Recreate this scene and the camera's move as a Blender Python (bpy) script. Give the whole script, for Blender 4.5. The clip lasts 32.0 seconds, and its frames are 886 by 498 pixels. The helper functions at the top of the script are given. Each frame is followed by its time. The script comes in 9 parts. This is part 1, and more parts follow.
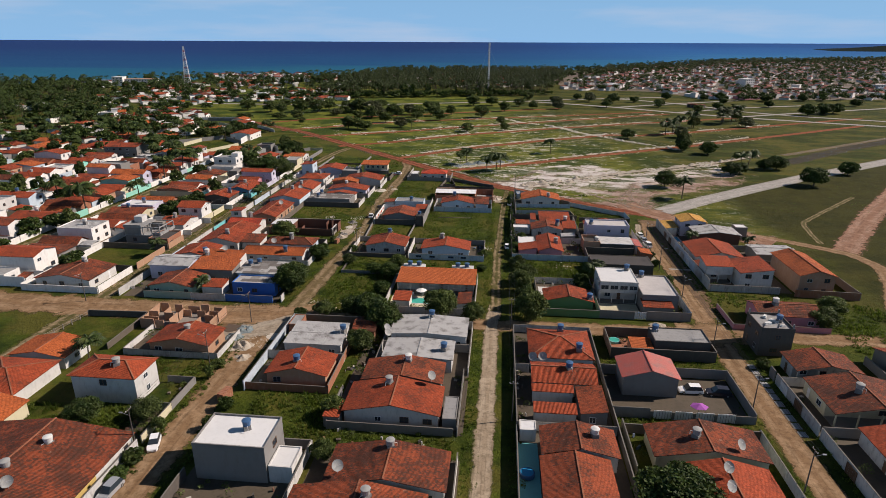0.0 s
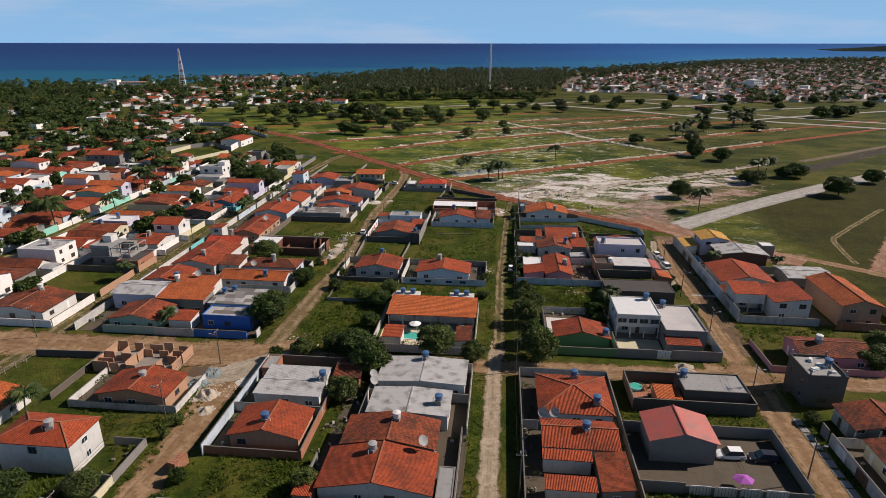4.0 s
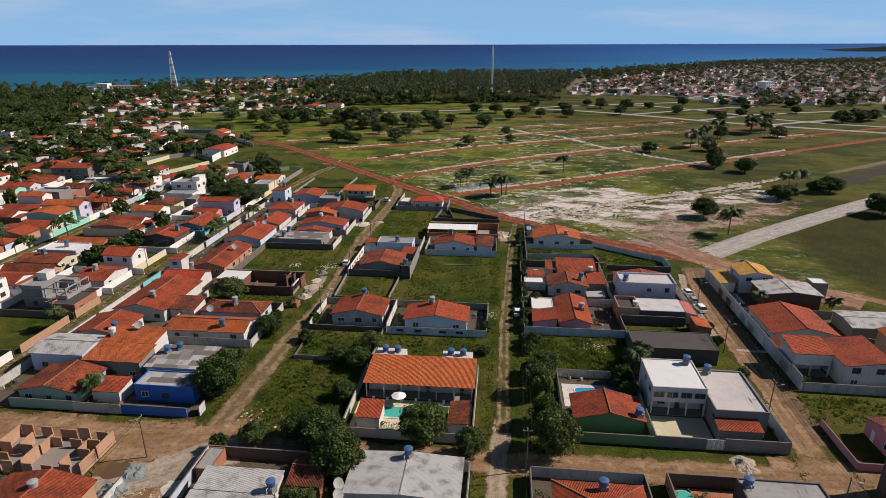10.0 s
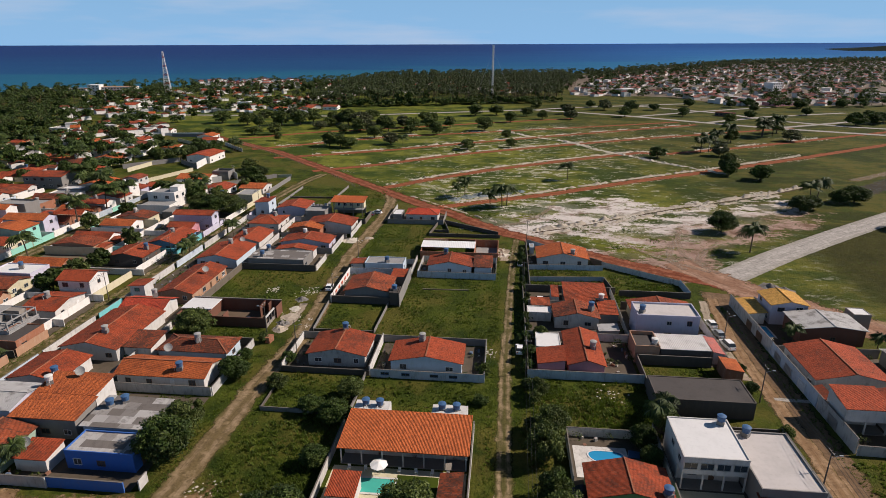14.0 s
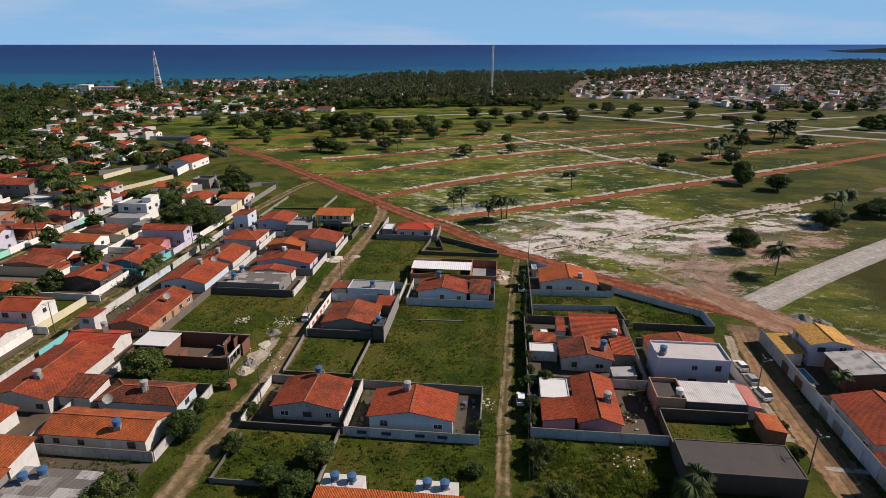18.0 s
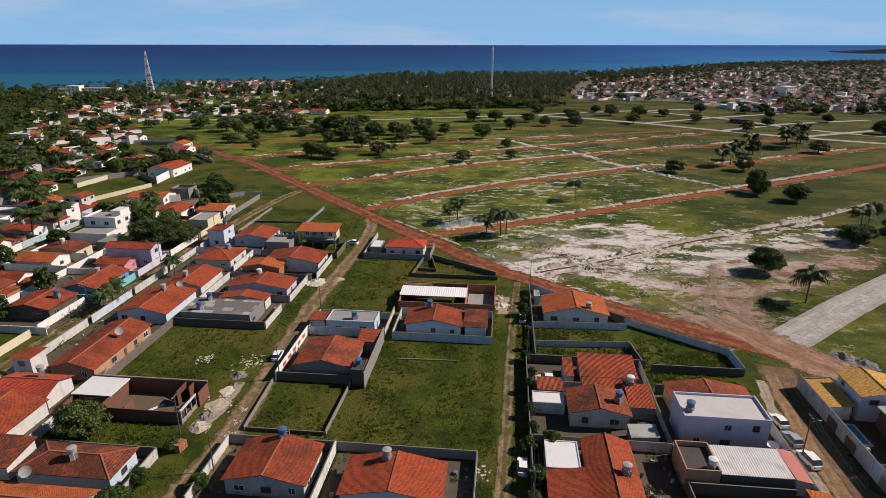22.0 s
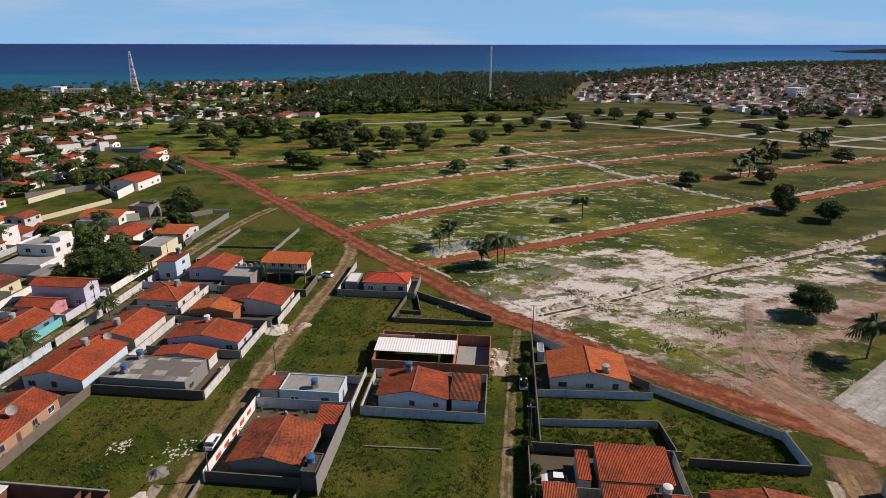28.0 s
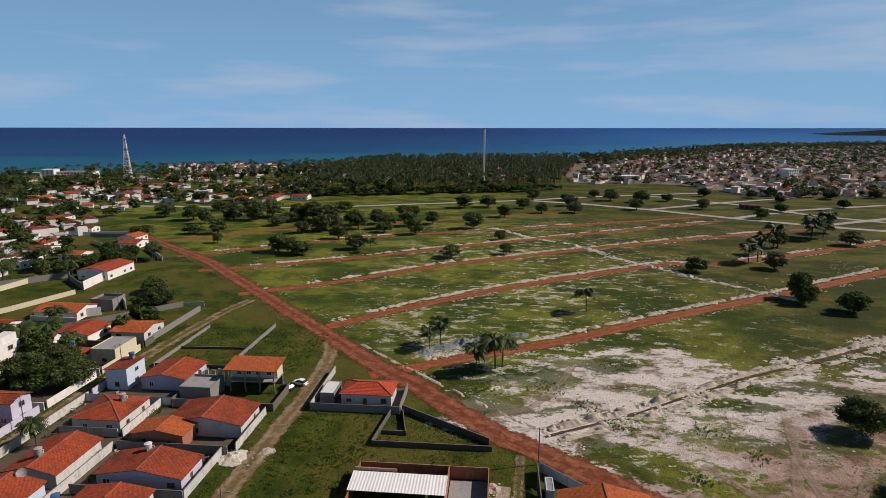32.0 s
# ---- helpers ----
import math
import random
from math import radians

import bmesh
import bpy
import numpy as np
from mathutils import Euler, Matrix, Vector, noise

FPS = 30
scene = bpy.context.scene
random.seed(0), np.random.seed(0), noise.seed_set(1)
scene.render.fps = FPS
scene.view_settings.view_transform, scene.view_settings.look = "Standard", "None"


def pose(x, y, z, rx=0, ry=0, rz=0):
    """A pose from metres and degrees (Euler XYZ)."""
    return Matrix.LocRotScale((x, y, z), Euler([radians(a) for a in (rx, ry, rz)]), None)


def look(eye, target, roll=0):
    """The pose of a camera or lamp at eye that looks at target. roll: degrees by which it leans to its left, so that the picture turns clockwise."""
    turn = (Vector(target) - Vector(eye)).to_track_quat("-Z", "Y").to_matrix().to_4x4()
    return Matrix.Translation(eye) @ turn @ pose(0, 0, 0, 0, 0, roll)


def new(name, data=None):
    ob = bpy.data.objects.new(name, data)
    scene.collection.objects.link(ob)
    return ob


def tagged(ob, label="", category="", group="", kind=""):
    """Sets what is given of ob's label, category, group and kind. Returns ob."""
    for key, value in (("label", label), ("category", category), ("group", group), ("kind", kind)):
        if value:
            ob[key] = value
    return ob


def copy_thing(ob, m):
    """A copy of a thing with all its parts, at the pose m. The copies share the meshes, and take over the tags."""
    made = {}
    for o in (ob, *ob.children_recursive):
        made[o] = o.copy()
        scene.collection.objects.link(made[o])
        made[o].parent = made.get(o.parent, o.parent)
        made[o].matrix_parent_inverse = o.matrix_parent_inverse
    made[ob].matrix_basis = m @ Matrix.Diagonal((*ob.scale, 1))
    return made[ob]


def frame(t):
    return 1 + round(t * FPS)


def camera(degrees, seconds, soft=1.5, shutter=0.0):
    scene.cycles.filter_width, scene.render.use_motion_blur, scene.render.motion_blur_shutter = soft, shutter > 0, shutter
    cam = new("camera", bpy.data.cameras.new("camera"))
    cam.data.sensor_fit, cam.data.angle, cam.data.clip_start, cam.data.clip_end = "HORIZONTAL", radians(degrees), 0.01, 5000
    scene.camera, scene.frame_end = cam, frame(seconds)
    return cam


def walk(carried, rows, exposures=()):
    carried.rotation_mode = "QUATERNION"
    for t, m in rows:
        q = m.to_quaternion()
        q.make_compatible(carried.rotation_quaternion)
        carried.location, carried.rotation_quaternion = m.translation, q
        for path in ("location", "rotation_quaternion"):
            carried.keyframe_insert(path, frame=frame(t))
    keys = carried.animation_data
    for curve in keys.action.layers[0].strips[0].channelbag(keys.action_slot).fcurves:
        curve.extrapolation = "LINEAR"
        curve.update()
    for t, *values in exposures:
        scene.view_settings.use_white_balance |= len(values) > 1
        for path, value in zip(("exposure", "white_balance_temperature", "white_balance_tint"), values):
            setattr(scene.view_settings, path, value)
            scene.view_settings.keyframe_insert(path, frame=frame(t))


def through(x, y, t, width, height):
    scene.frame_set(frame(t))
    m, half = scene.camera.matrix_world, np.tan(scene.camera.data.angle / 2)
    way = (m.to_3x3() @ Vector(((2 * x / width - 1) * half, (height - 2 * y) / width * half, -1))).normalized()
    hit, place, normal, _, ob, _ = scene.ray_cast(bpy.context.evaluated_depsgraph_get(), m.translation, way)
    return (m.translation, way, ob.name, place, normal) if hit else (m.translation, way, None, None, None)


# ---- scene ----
cam = camera(74.43, 32.0, 0.6)
PATH = [
    (0, (-1.07, 0.26, 66.28), (-5.51, 47.11, 49.40), 0.29),
    (0.5, (-1.09, 2.53, 66.30), (-5.55, 49.38, 49.39), 0.23),
    (1, (-1.09, 4.74, 66.31), (-5.59, 51.58, 49.40), 0.15),
    (1.5, (-1.13, 7.03, 66.33), (-5.67, 53.87, 49.42), 0.17),
    (2, (-1.20, 9.39, 66.35), (-5.76, 56.24, 49.48), 0.07),
    (2.5, (-1.28, 11.75, 66.35), (-5.84, 58.60, 49.49), 0.05),
    (3, (-1.35, 14.13, 66.33), (-5.92, 60.99, 49.50), 0.06),
    (3.5, (-1.39, 16.66, 66.30), (-5.99, 63.52, 49.50), 0.08),
    (5.5, (-1.95, 27.49, 66.38), (-6.65, 74.37, 49.64), -0.01),
    (6, (-2.13, 30.14, 66.43), (-6.84, 77.02, 49.70), -0.07),
    (6.5, (-2.28, 32.71, 66.45), (-7.00, 79.59, 49.74), -0.02),
    (7, (-2.32, 35.19, 66.46), (-7.07, 82.08, 49.76), 0.01),
    (7.5, (-2.32, 37.60, 66.48), (-7.10, 84.49, 49.78), -0.02),
    (8, (-2.29, 39.90, 66.50), (-7.07, 86.79, 49.80), -0.13),
    (8.5, (-2.22, 42.13, 66.49), (-7.03, 89.01, 49.79), -0.13),
    (9, (-2.15, 44.35, 66.46), (-6.95, 91.25, 49.80), -0.09),
    (9.5, (-2.17, 46.83, 66.48), (-6.99, 93.71, 49.79), -0.07),
    (10, (-2.10, 49.24, 66.47), (-6.92, 96.12, 49.78), -0.09),
    (10.5, (-1.96, 51.58, 66.50), (-6.82, 98.45, 49.79), -0.18),
    (11, (-1.81, 53.87, 66.53), (-6.70, 100.74, 49.83), -0.21),
    (11.5, (-1.78, 56.19, 66.56), (-6.68, 103.06, 49.87), -0.21),
    (12, (-1.88, 58.61, 66.57), (-6.75, 105.49, 49.90), -0.18),
    (12.5, (-2.01, 61.09, 66.58), (-6.86, 107.98, 49.90), -0.13),
    (13, (-2.12, 63.61, 66.56), (-6.96, 110.51, 49.90), -0.05),
    (13.5, (-2.13, 66.22, 66.57), (-6.98, 113.10, 49.89), -0.14),
    (14, (-2.09, 68.82, 66.58), (-6.98, 115.69, 49.87), -0.15),
    (14.5, (-2.05, 71.35, 66.54), (-6.94, 118.22, 49.83), -0.16),
    (16.5, (-2.02, 81.39, 66.34), (-6.89, 128.29, 49.69), -0.10),
    (17, (-2.02, 83.89, 66.30), (-6.88, 130.79, 49.64), -0.05),
    (17.5, (-2.06, 86.33, 66.27), (-6.91, 133.22, 49.61), 0.01),
    (18, (-2.13, 88.79, 66.25), (-6.98, 135.68, 49.58), 0.03),
    (18.5, (-2.12, 91.27, 66.24), (-6.97, 138.16, 49.59), 0.04),
    (19, (-2.05, 93.67, 66.25), (-6.92, 140.57, 49.61), 0.02),
    (19.5, (-1.98, 96.03, 66.27), (-6.86, 142.92, 49.62), 0.05),
    (20, (-1.99, 98.41, 66.30), (-6.86, 145.30, 49.65), 0.07),
    (20.5, (-2.00, 100.82, 66.31), (-6.86, 147.71, 49.65), 0.07),
    (21, (-1.98, 103.25, 66.29), (-6.84, 150.14, 49.65), 0.09),
    (21.5, (-2.04, 105.72, 66.29), (-6.89, 152.61, 49.64), 0.07),
    (22, (-2.05, 108.17, 66.28), (-6.89, 155.06, 49.63), 0.10),
    (22.5, (-2.04, 110.64, 66.29), (-6.88, 157.53, 49.64), 0.11),
    (23, (-2.03, 113.03, 66.32), (-6.86, 159.92, 49.66), 0.07),
    (23.5, (-2.00, 115.41, 66.35), (-6.82, 162.30, 49.68), 0.12),
    (24, (-1.95, 117.86, 66.36), (-6.77, 164.75, 49.68), 0.05),
    (24.5, (-1.89, 120.30, 66.36), (-6.73, 167.19, 49.69), 0.16),
    (25, (-1.88, 122.80, 66.36), (-6.71, 169.70, 49.70), 0.15),
    (25.5, (-1.86, 125.33, 66.36), (-6.68, 172.23, 49.71), 0.16),
    (27.5, (-1.71, 135.39, 66.55), (-6.52, 182.28, 49.86), 0.15),
    (28, (-1.68, 137.95, 66.57), (-6.47, 184.84, 49.88), 0.12),
    (28.5, (-1.61, 140.50, 66.59), (-6.41, 187.39, 49.89), 0.12),
    (29, (-1.57, 143.07, 66.61), (-6.40, 189.95, 49.90), 0.12),
    (29.5, (-1.59, 145.66, 66.63), (-6.39, 192.57, 50.00), 0.04),
    (30, (-1.67, 148.11, 66.66), (-6.45, 195.34, 50.97), 0.09),
    (30.5, (-1.77, 150.43, 66.71), (-6.50, 198.09, 52.33), 0.06),
    (31, (-1.90, 152.76, 66.76), (-6.59, 200.81, 53.73), 0.01),
    (31.5, (-2.08, 155.18, 66.81), (-6.70, 203.58, 55.11), -0.10),
    (32, (-2.26, 157.65, 66.85), (-6.84, 206.35, 56.51), 0.06),
]
walk(cam, [(t, look(eye, target, roll)) for t, eye, target, roll in PATH], [(0, -0.64, 6500, 15), (29.5, -0.64, 6500, 15), (32, -0.85, 6500, 15)])

# ---------------------------------------------------------------- sky, sun, exposure
SUN = Vector((0.96, 0.27, 0)).normalized() * math.cos(radians(38)) + Vector((0, 0, math.sin(radians(38))))

world = bpy.data.worlds.new("sky")
scene.world = world
world.use_nodes = True
wt = world.node_tree
wt.nodes.clear()


def wnode(kind, **values):
    n = wt.nodes.new(kind)
    for k, v in values.items():
        n.inputs[k].default_value = v
    return n


w_out = wnode("ShaderNodeOutputWorld")
w_bg = wnode("ShaderNodeBackground", Strength=0.060)
w_sky = wt.nodes.new("ShaderNodeTexSky")
w_sky.sky_type = "NISHITA"
w_sky.sun_disc = False
w_sky.sun_elevation = radians(38)
w_sky.sun_rotation = math.atan2(SUN.x, SUN.y)
w_sky.air_density, w_sky.dust_density, w_sky.ozone_density = 1.0, 0.0, 4.0
w_sky.altitude = 60
w_co = wt.nodes.new("ShaderNodeTexCoord")
w_map = wt.nodes.new("ShaderNodeMapping")
w_map.inputs["Scale"].default_value = (1.6, 1.6, 13.0)
w_map.inputs["Location"].default_value = (0.35, 0.2, 0.75)
w_noise = wnode("ShaderNodeTexNoise", Scale=1.7, Detail=6.0, Roughness=0.52)
w_ramp = wt.nodes.new("ShaderNodeValToRGB")
w_ramp.color_ramp.elements[0].position, w_ramp.color_ramp.elements[0].color = 0.49, (0, 0, 0, 1)
w_ramp.color_ramp.elements[1].position, w_ramp.color_ramp.elements[1].color = 0.76, (0.8, 0.8, 0.8, 1)
w_mix = wt.nodes.new("ShaderNodeMixRGB")
w_mix.inputs["Color2"].default_value = (12.6, 15.0, 18.6, 1)
wt.links.new(w_co.outputs["Generated"], w_map.inputs["Vector"])
wt.links.new(w_map.outputs["Vector"], w_noise.inputs["Vector"])
wt.links.new(w_noise.outputs["Fac"], w_ramp.inputs["Fac"])
w_band = wt.nodes.new("ShaderNodeMapRange")
w_band.inputs["From Min"].default_value, w_band.inputs["From Max"].default_value = 0.45, 0.22
w_amount = wt.nodes.new("ShaderNodeMath")
w_amount.operation = "MULTIPLY"
wt.links.new(w_ramp.outputs["Color"], w_amount.inputs[0])
wt.links.new(w_band.outputs["Result"], w_amount.inputs[1])
wt.links.new(w_amount.outputs["Value"], w_mix.inputs["Fac"])
# sea haze: the sky pales to blue-white towards the horizon
w_up = wt.nodes.new("ShaderNodeSeparateXYZ")
wt.links.new(w_co.outputs["Generated"], w_up.inputs["Vector"])
w_low = wt.nodes.new("ShaderNodeMapRange")
w_low.inputs["From Min"].default_value, w_low.inputs["From Max"].default_value = 0.0, 0.62
w_low.inputs["To Min"].default_value, w_low.inputs["To Max"].default_value = 0.92, 0.0
wt.links.new(w_up.outputs["Z"], w_low.inputs["Value"])
wt.links.new(w_up.outputs["Z"], w_band.inputs["Value"])
w_haze = wt.nodes.new("ShaderNodeMixRGB")
w_haze.inputs["Color2"].default_value = (6.6, 13.4, 21.2, 1)
wt.links.new(w_low.outputs["Result"], w_haze.inputs["Fac"])
wt.links.new(w_sky.outputs["Color"], w_haze.inputs["Color1"])
wt.links.new(w_haze.outputs["Color"], w_mix.inputs["Color1"])
wt.links.new(w_mix.outputs["Color"], w_bg.inputs["Color"])
wt.links.new(w_bg.outputs["Background"], w_out.inputs["Surface"])

sun_data = bpy.data.lights.new("sun", "SUN")
sun_data.energy, sun_data.angle, sun_data.color = 9.2, radians(0.53), (1.0, 0.89, 0.765)
sun = new("sun", sun_data)
sun.matrix_world = look(SUN * 300, (0, 0, 0))

# ---------------------------------------------------------------- materials


def material(name, rough=0.85, metal=0.0, spec=0.3):
    m = bpy.data.materials.new(name)
    m.use_nodes = True
    t = m.node_tree
    b = t.nodes["Principled BSDF"]
    b.inputs["Roughness"].default_value = rough
    b.inputs["Metallic"].default_value = metal
    b.inputs["Specular IOR Level"].default_value = spec
    return m, t, b


def put(t, kind, links=None, **values):
    n = t.nodes.new(kind)
    for k, v in values.items():
        n.inputs[k.replace("_", " ")].default_value = v
    for k, v in (links or {}).items():
        t.links.new(v, n.inputs[k])
    return n


def coords(t, which="Object"):
    return t.nodes.new("ShaderNodeTexCoord").outputs[which]


def spots(t, vec, scale, detail=4.0, rough=0.55):
    n = put(t, "ShaderNodeTexNoise", {"Vector": vec}, Scale=scale, Detail=detail, Roughness=rough)
    return n.outputs["Fac"]


def step(t, value, lo, hi):
    n = t.nodes.new("ShaderNodeMapRange")
    n.interpolation_type = "SMOOTHSTEP"
    n.inputs["From Min"].default_value, n.inputs["From Max"].default_value = lo, hi
    t.links.new(value, n.inputs["Value"])
    return n.outputs["Result"]


def blend(t, fac, a, b, mode="MIX"):
    n = t.nodes.new("ShaderNodeMixRGB")
    n.blend_type = mode
    for key, v in (("Fac", fac), ("Color1", a), ("Color2", b)):
        if isinstance(v, (int, float)):
            n.inputs[key].default_value = v
        elif isinstance(v, tuple):
            n.inputs[key].default_value = (*v, 1)
        else:
            t.links.new(v, n.inputs[key])
    return n.outputs["Color"]


def calc(t, op, a, b=0.0, c=0.0):
    n = t.nodes.new("ShaderNodeMath")
    n.operation = op
    for i, v in enumerate((a, b, c)):
        if isinstance(v, (int, float)):
            n.inputs[i].default_value = v
        else:
            t.links.new(v, n.inputs[i])
    return n.outputs["Value"]


def bump(t, b, height, strength, distance):
    n = put(t, "ShaderNodeBump", {"Height": height}, Strength=strength, Distance=distance)
    t.links.new(n.outputs["Normal"], b.inputs["Normal"])


def lucky(t):
    return t.nodes.new("ShaderNodeObjectInfo").outputs["Random"]


def paint(name, colour, dirt=(0.16, 0.13, 0.10), amount=0.5, rough=0.8, vary=0.12):
    """Painted or plastered masonry with rain stains and blotches."""
    colour = tuple(0.78 * q for q in colour)
    m, t, b = material(name, rough)
    vec = put(t, "ShaderNodeNewGeometry").outputs["Position"]
    low = put(t, "ShaderNodeMapping", {"Vector": vec}, Scale=(1.1, 1.1, 0.4)).outputs["Vector"]
    streak = step(t, spots(t, low, 1.3, 6, 0.65), 0.46, 0.78)
    blot = step(t, spots(t, vec, 0.35, 4), 0.45, 0.8)
    c = blend(t, calc(t, "MULTIPLY", streak, amount * 0.55), colour, dirt)
    c = blend(t, calc(t, "MULTIPLY", blot, amount * 0.5), c, tuple(0.55 * v for v in colour))
    tone = calc(t, "MULTIPLY_ADD", lucky(t), vary, 1 - vary / 2)
    c = blend(t, 1.0, c, put(t, "ShaderNodeCombineColor", {"Red": tone, "Green": tone, "Blue": tone}).outputs["Color"], "MULTIPLY")
    t.links.new(c, b.inputs["Base Color"])
    bump(t, b, spots(t, vec, 9, 3), 0.25, 0.02)
    return m


def clay(name, new_colour, old_colour, age, pitch=0.24):
    """Clay pan tiles: channels down the slope, courses across it, each tile its own tone, lichen on old ones."""
    new_colour, old_colour = (tuple(0.9 * q for q in k) for k in (new_colour, old_colour))
    m, t, b = material(name, 0.85, 0, 0.2)
    uv = put(t, "ShaderNodeUVMap").outputs["UV"]
    s = put(t, "ShaderNodeSeparateXYZ", {"Vector": uv})
    u, v = s.outputs["X"], s.outputs["Y"]
    pu, pv = calc(t, "DIVIDE", u, pitch), calc(t, "DIVIDE", v, 0.38)
    cell = put(t, "ShaderNodeCombineXYZ", {"X": calc(t, "FLOOR", pu), "Y": calc(t, "FLOOR", pv)}).outputs["Vector"]
    wn = put(t, "ShaderNodeTexWhiteNoise", {"Vector": cell}).outputs["Value"]
    pos = put(t, "ShaderNodeNewGeometry").outputs["Position"]
    big = spots(t, pos, 0.22, 5, 0.6)
    fine = spots(t, pos, 1.6, 4, 0.6)
    mix = calc(t, "ADD", calc(t, "MULTIPLY", big, 0.65), calc(t, "MULTIPLY", fine, 0.35))
    mix = calc(t, "ADD", mix, calc(t, "MULTIPLY_ADD", lucky(t), 0.14, -0.07))
    worn = step(t, calc(t, "ADD", mix, calc(t, "MULTIPLY_ADD", wn, 0.22, -0.11)), 0.62 - 0.30 * age, 0.78 - 0.22 * age)
    c = blend(t, worn, new_colour, old_colour)
    tone = calc(t, "MULTIPLY_ADD", wn, 0.62, 0.68)
    c = blend(t, 1.0, c, put(t, "ShaderNodeCombineColor", {"Red": tone, "Green": tone, "Blue": tone}).outputs["Color"], "MULTIPLY")
    moss = step(t, calc(t, "ADD", spots(t, pos, 0.9, 6, 0.7), calc(t, "MULTIPLY_ADD", wn, 0.16, -0.08)), 0.66 - 0.16 * age, 0.74 - 0.16 * age)
    c = blend(t, calc(t, "MULTIPLY", moss, 0.75 * age), c, (0.045, 0.028, 0.020))
    lime = step(t, calc(t, "ADD", spots(t, pos, 0.55, 7, 0.75), calc(t, "MULTIPLY_ADD", wn, 0.14, -0.07)), 0.70 - 0.06 * age, 0.76 - 0.06 * age)
    c = blend(t, calc(t, "MULTIPLY", lime, 0.7 * age), c, (0.42, 0.24, 0.17))
    gap = step(t, calc(t, "ABSOLUTE", calc(t, "SUBTRACT", calc(t, "FRACT", pu), 0.5)), 0.30, 0.5)
    c = blend(t, calc(t, "MULTIPLY", gap, 0.5), c, tuple(0.35 * q for q in old_colour))
    t.links.new(c, b.inputs["Base Color"])
    wave = calc(t, "SINE", calc(t, "MULTIPLY", pu, 2 * math.pi))
    hgt = calc(t, "ADD", calc(t, "MULTIPLY", wave, 0.5), calc(t, "MULTIPLY", calc(t, "FRACT", pv), 0.5))
    bump(t, b, hgt, 0.9, 0.06)
    return m


def sheet(name, colour, rough, pitch=0.18, stain=(0.13, 0.12, 0.11), amount=0.6):
    """Corrugated fibre-cement or metal roofing."""
    m, t, b = material(name, rough)
    uv = put(t, "ShaderNodeUVMap").outputs["UV"]
    u = put(t, "ShaderNodeSeparateXYZ", {"Vector": uv}).outputs["X"]
    pos = put(t, "ShaderNodeNewGeometry").outputs["Position"]
    band = put(t, "ShaderNodeTexWhiteNoise", {"Vector": put(t, "ShaderNodeCombineXYZ", {"X": calc(t, "FLOOR", calc(t, "DIVIDE", u, 1.1))}).outputs["Vector"]}).outputs["Value"]
    c = blend(t, calc(t, "MULTIPLY", step(t, spots(t, pos, 0.5, 5), 0.45, 0.75), amount), colour, stain)
    c = blend(t, calc(t, "MULTIPLY", band, 0.25), c, tuple(0.7 * q for q in colour))
    t.links.new(c, b.inputs["Base Color"])
    bump(t, b, calc(t, "SINE", calc(t, "MULTIPLY", u, 2 * math.pi / pitch)), 0.5, 0.04)
    return m


def leafy(name, dark, light, rough=0.6, through=0.25):
    m, t, b = material(name, rough, 0, 0.25)
    isl = put(t, "ShaderNodeNewGeometry").outputs["Random Per Island"]
    pos = put(t, "ShaderNodeNewGeometry").outputs["Position"]
    c = blend(t, isl, dark, light)
    c = blend(t, calc(t, "MULTIPLY", lucky(t), 0.5), c, blend(t, step(t, spots(t, pos, 0.5, 2), 0.4, 0.7), dark, (0.10, 0.10, 0.03)))
    c = blend(t, calc(t, "MULTIPLY", step(t, spots(t, pos, 0.16, 3, 0.6), 0.42, 0.60), 0.45), c, tuple(0.5 * q for q in dark))
    t.links.new(c, b.inputs["Base Color"])
    # thin leaves let some light through
    thin = put(t, "ShaderNodeBsdfTranslucent", {"Color": c})
    mix = put(t, "ShaderNodeMixShader", Fac=through)
    t.links.new(b.outputs["BSDF"], mix.inputs[1])
    t.links.new(thin.outputs["BSDF"], mix.inputs[2])
    t.links.new(mix.outputs["Shader"], t.nodes["Material Output"].inputs["Surface"])
    return m


def plain(name, colour, rough=0.6, metal=0.0, spec=0.4, noise_scale=2.0, amount=0.25):
    m, t, b = material(name, rough, metal, spec)
    pos = put(t, "ShaderNodeNewGeometry").outputs["Position"]
    c = blend(t, calc(t, "MULTIPLY", spots(t, pos, noise_scale, 4), amount * 2), colour, tuple(0.5 * q for q in colour))
    t.links.new(c, b.inputs["Base Color"])
    return m


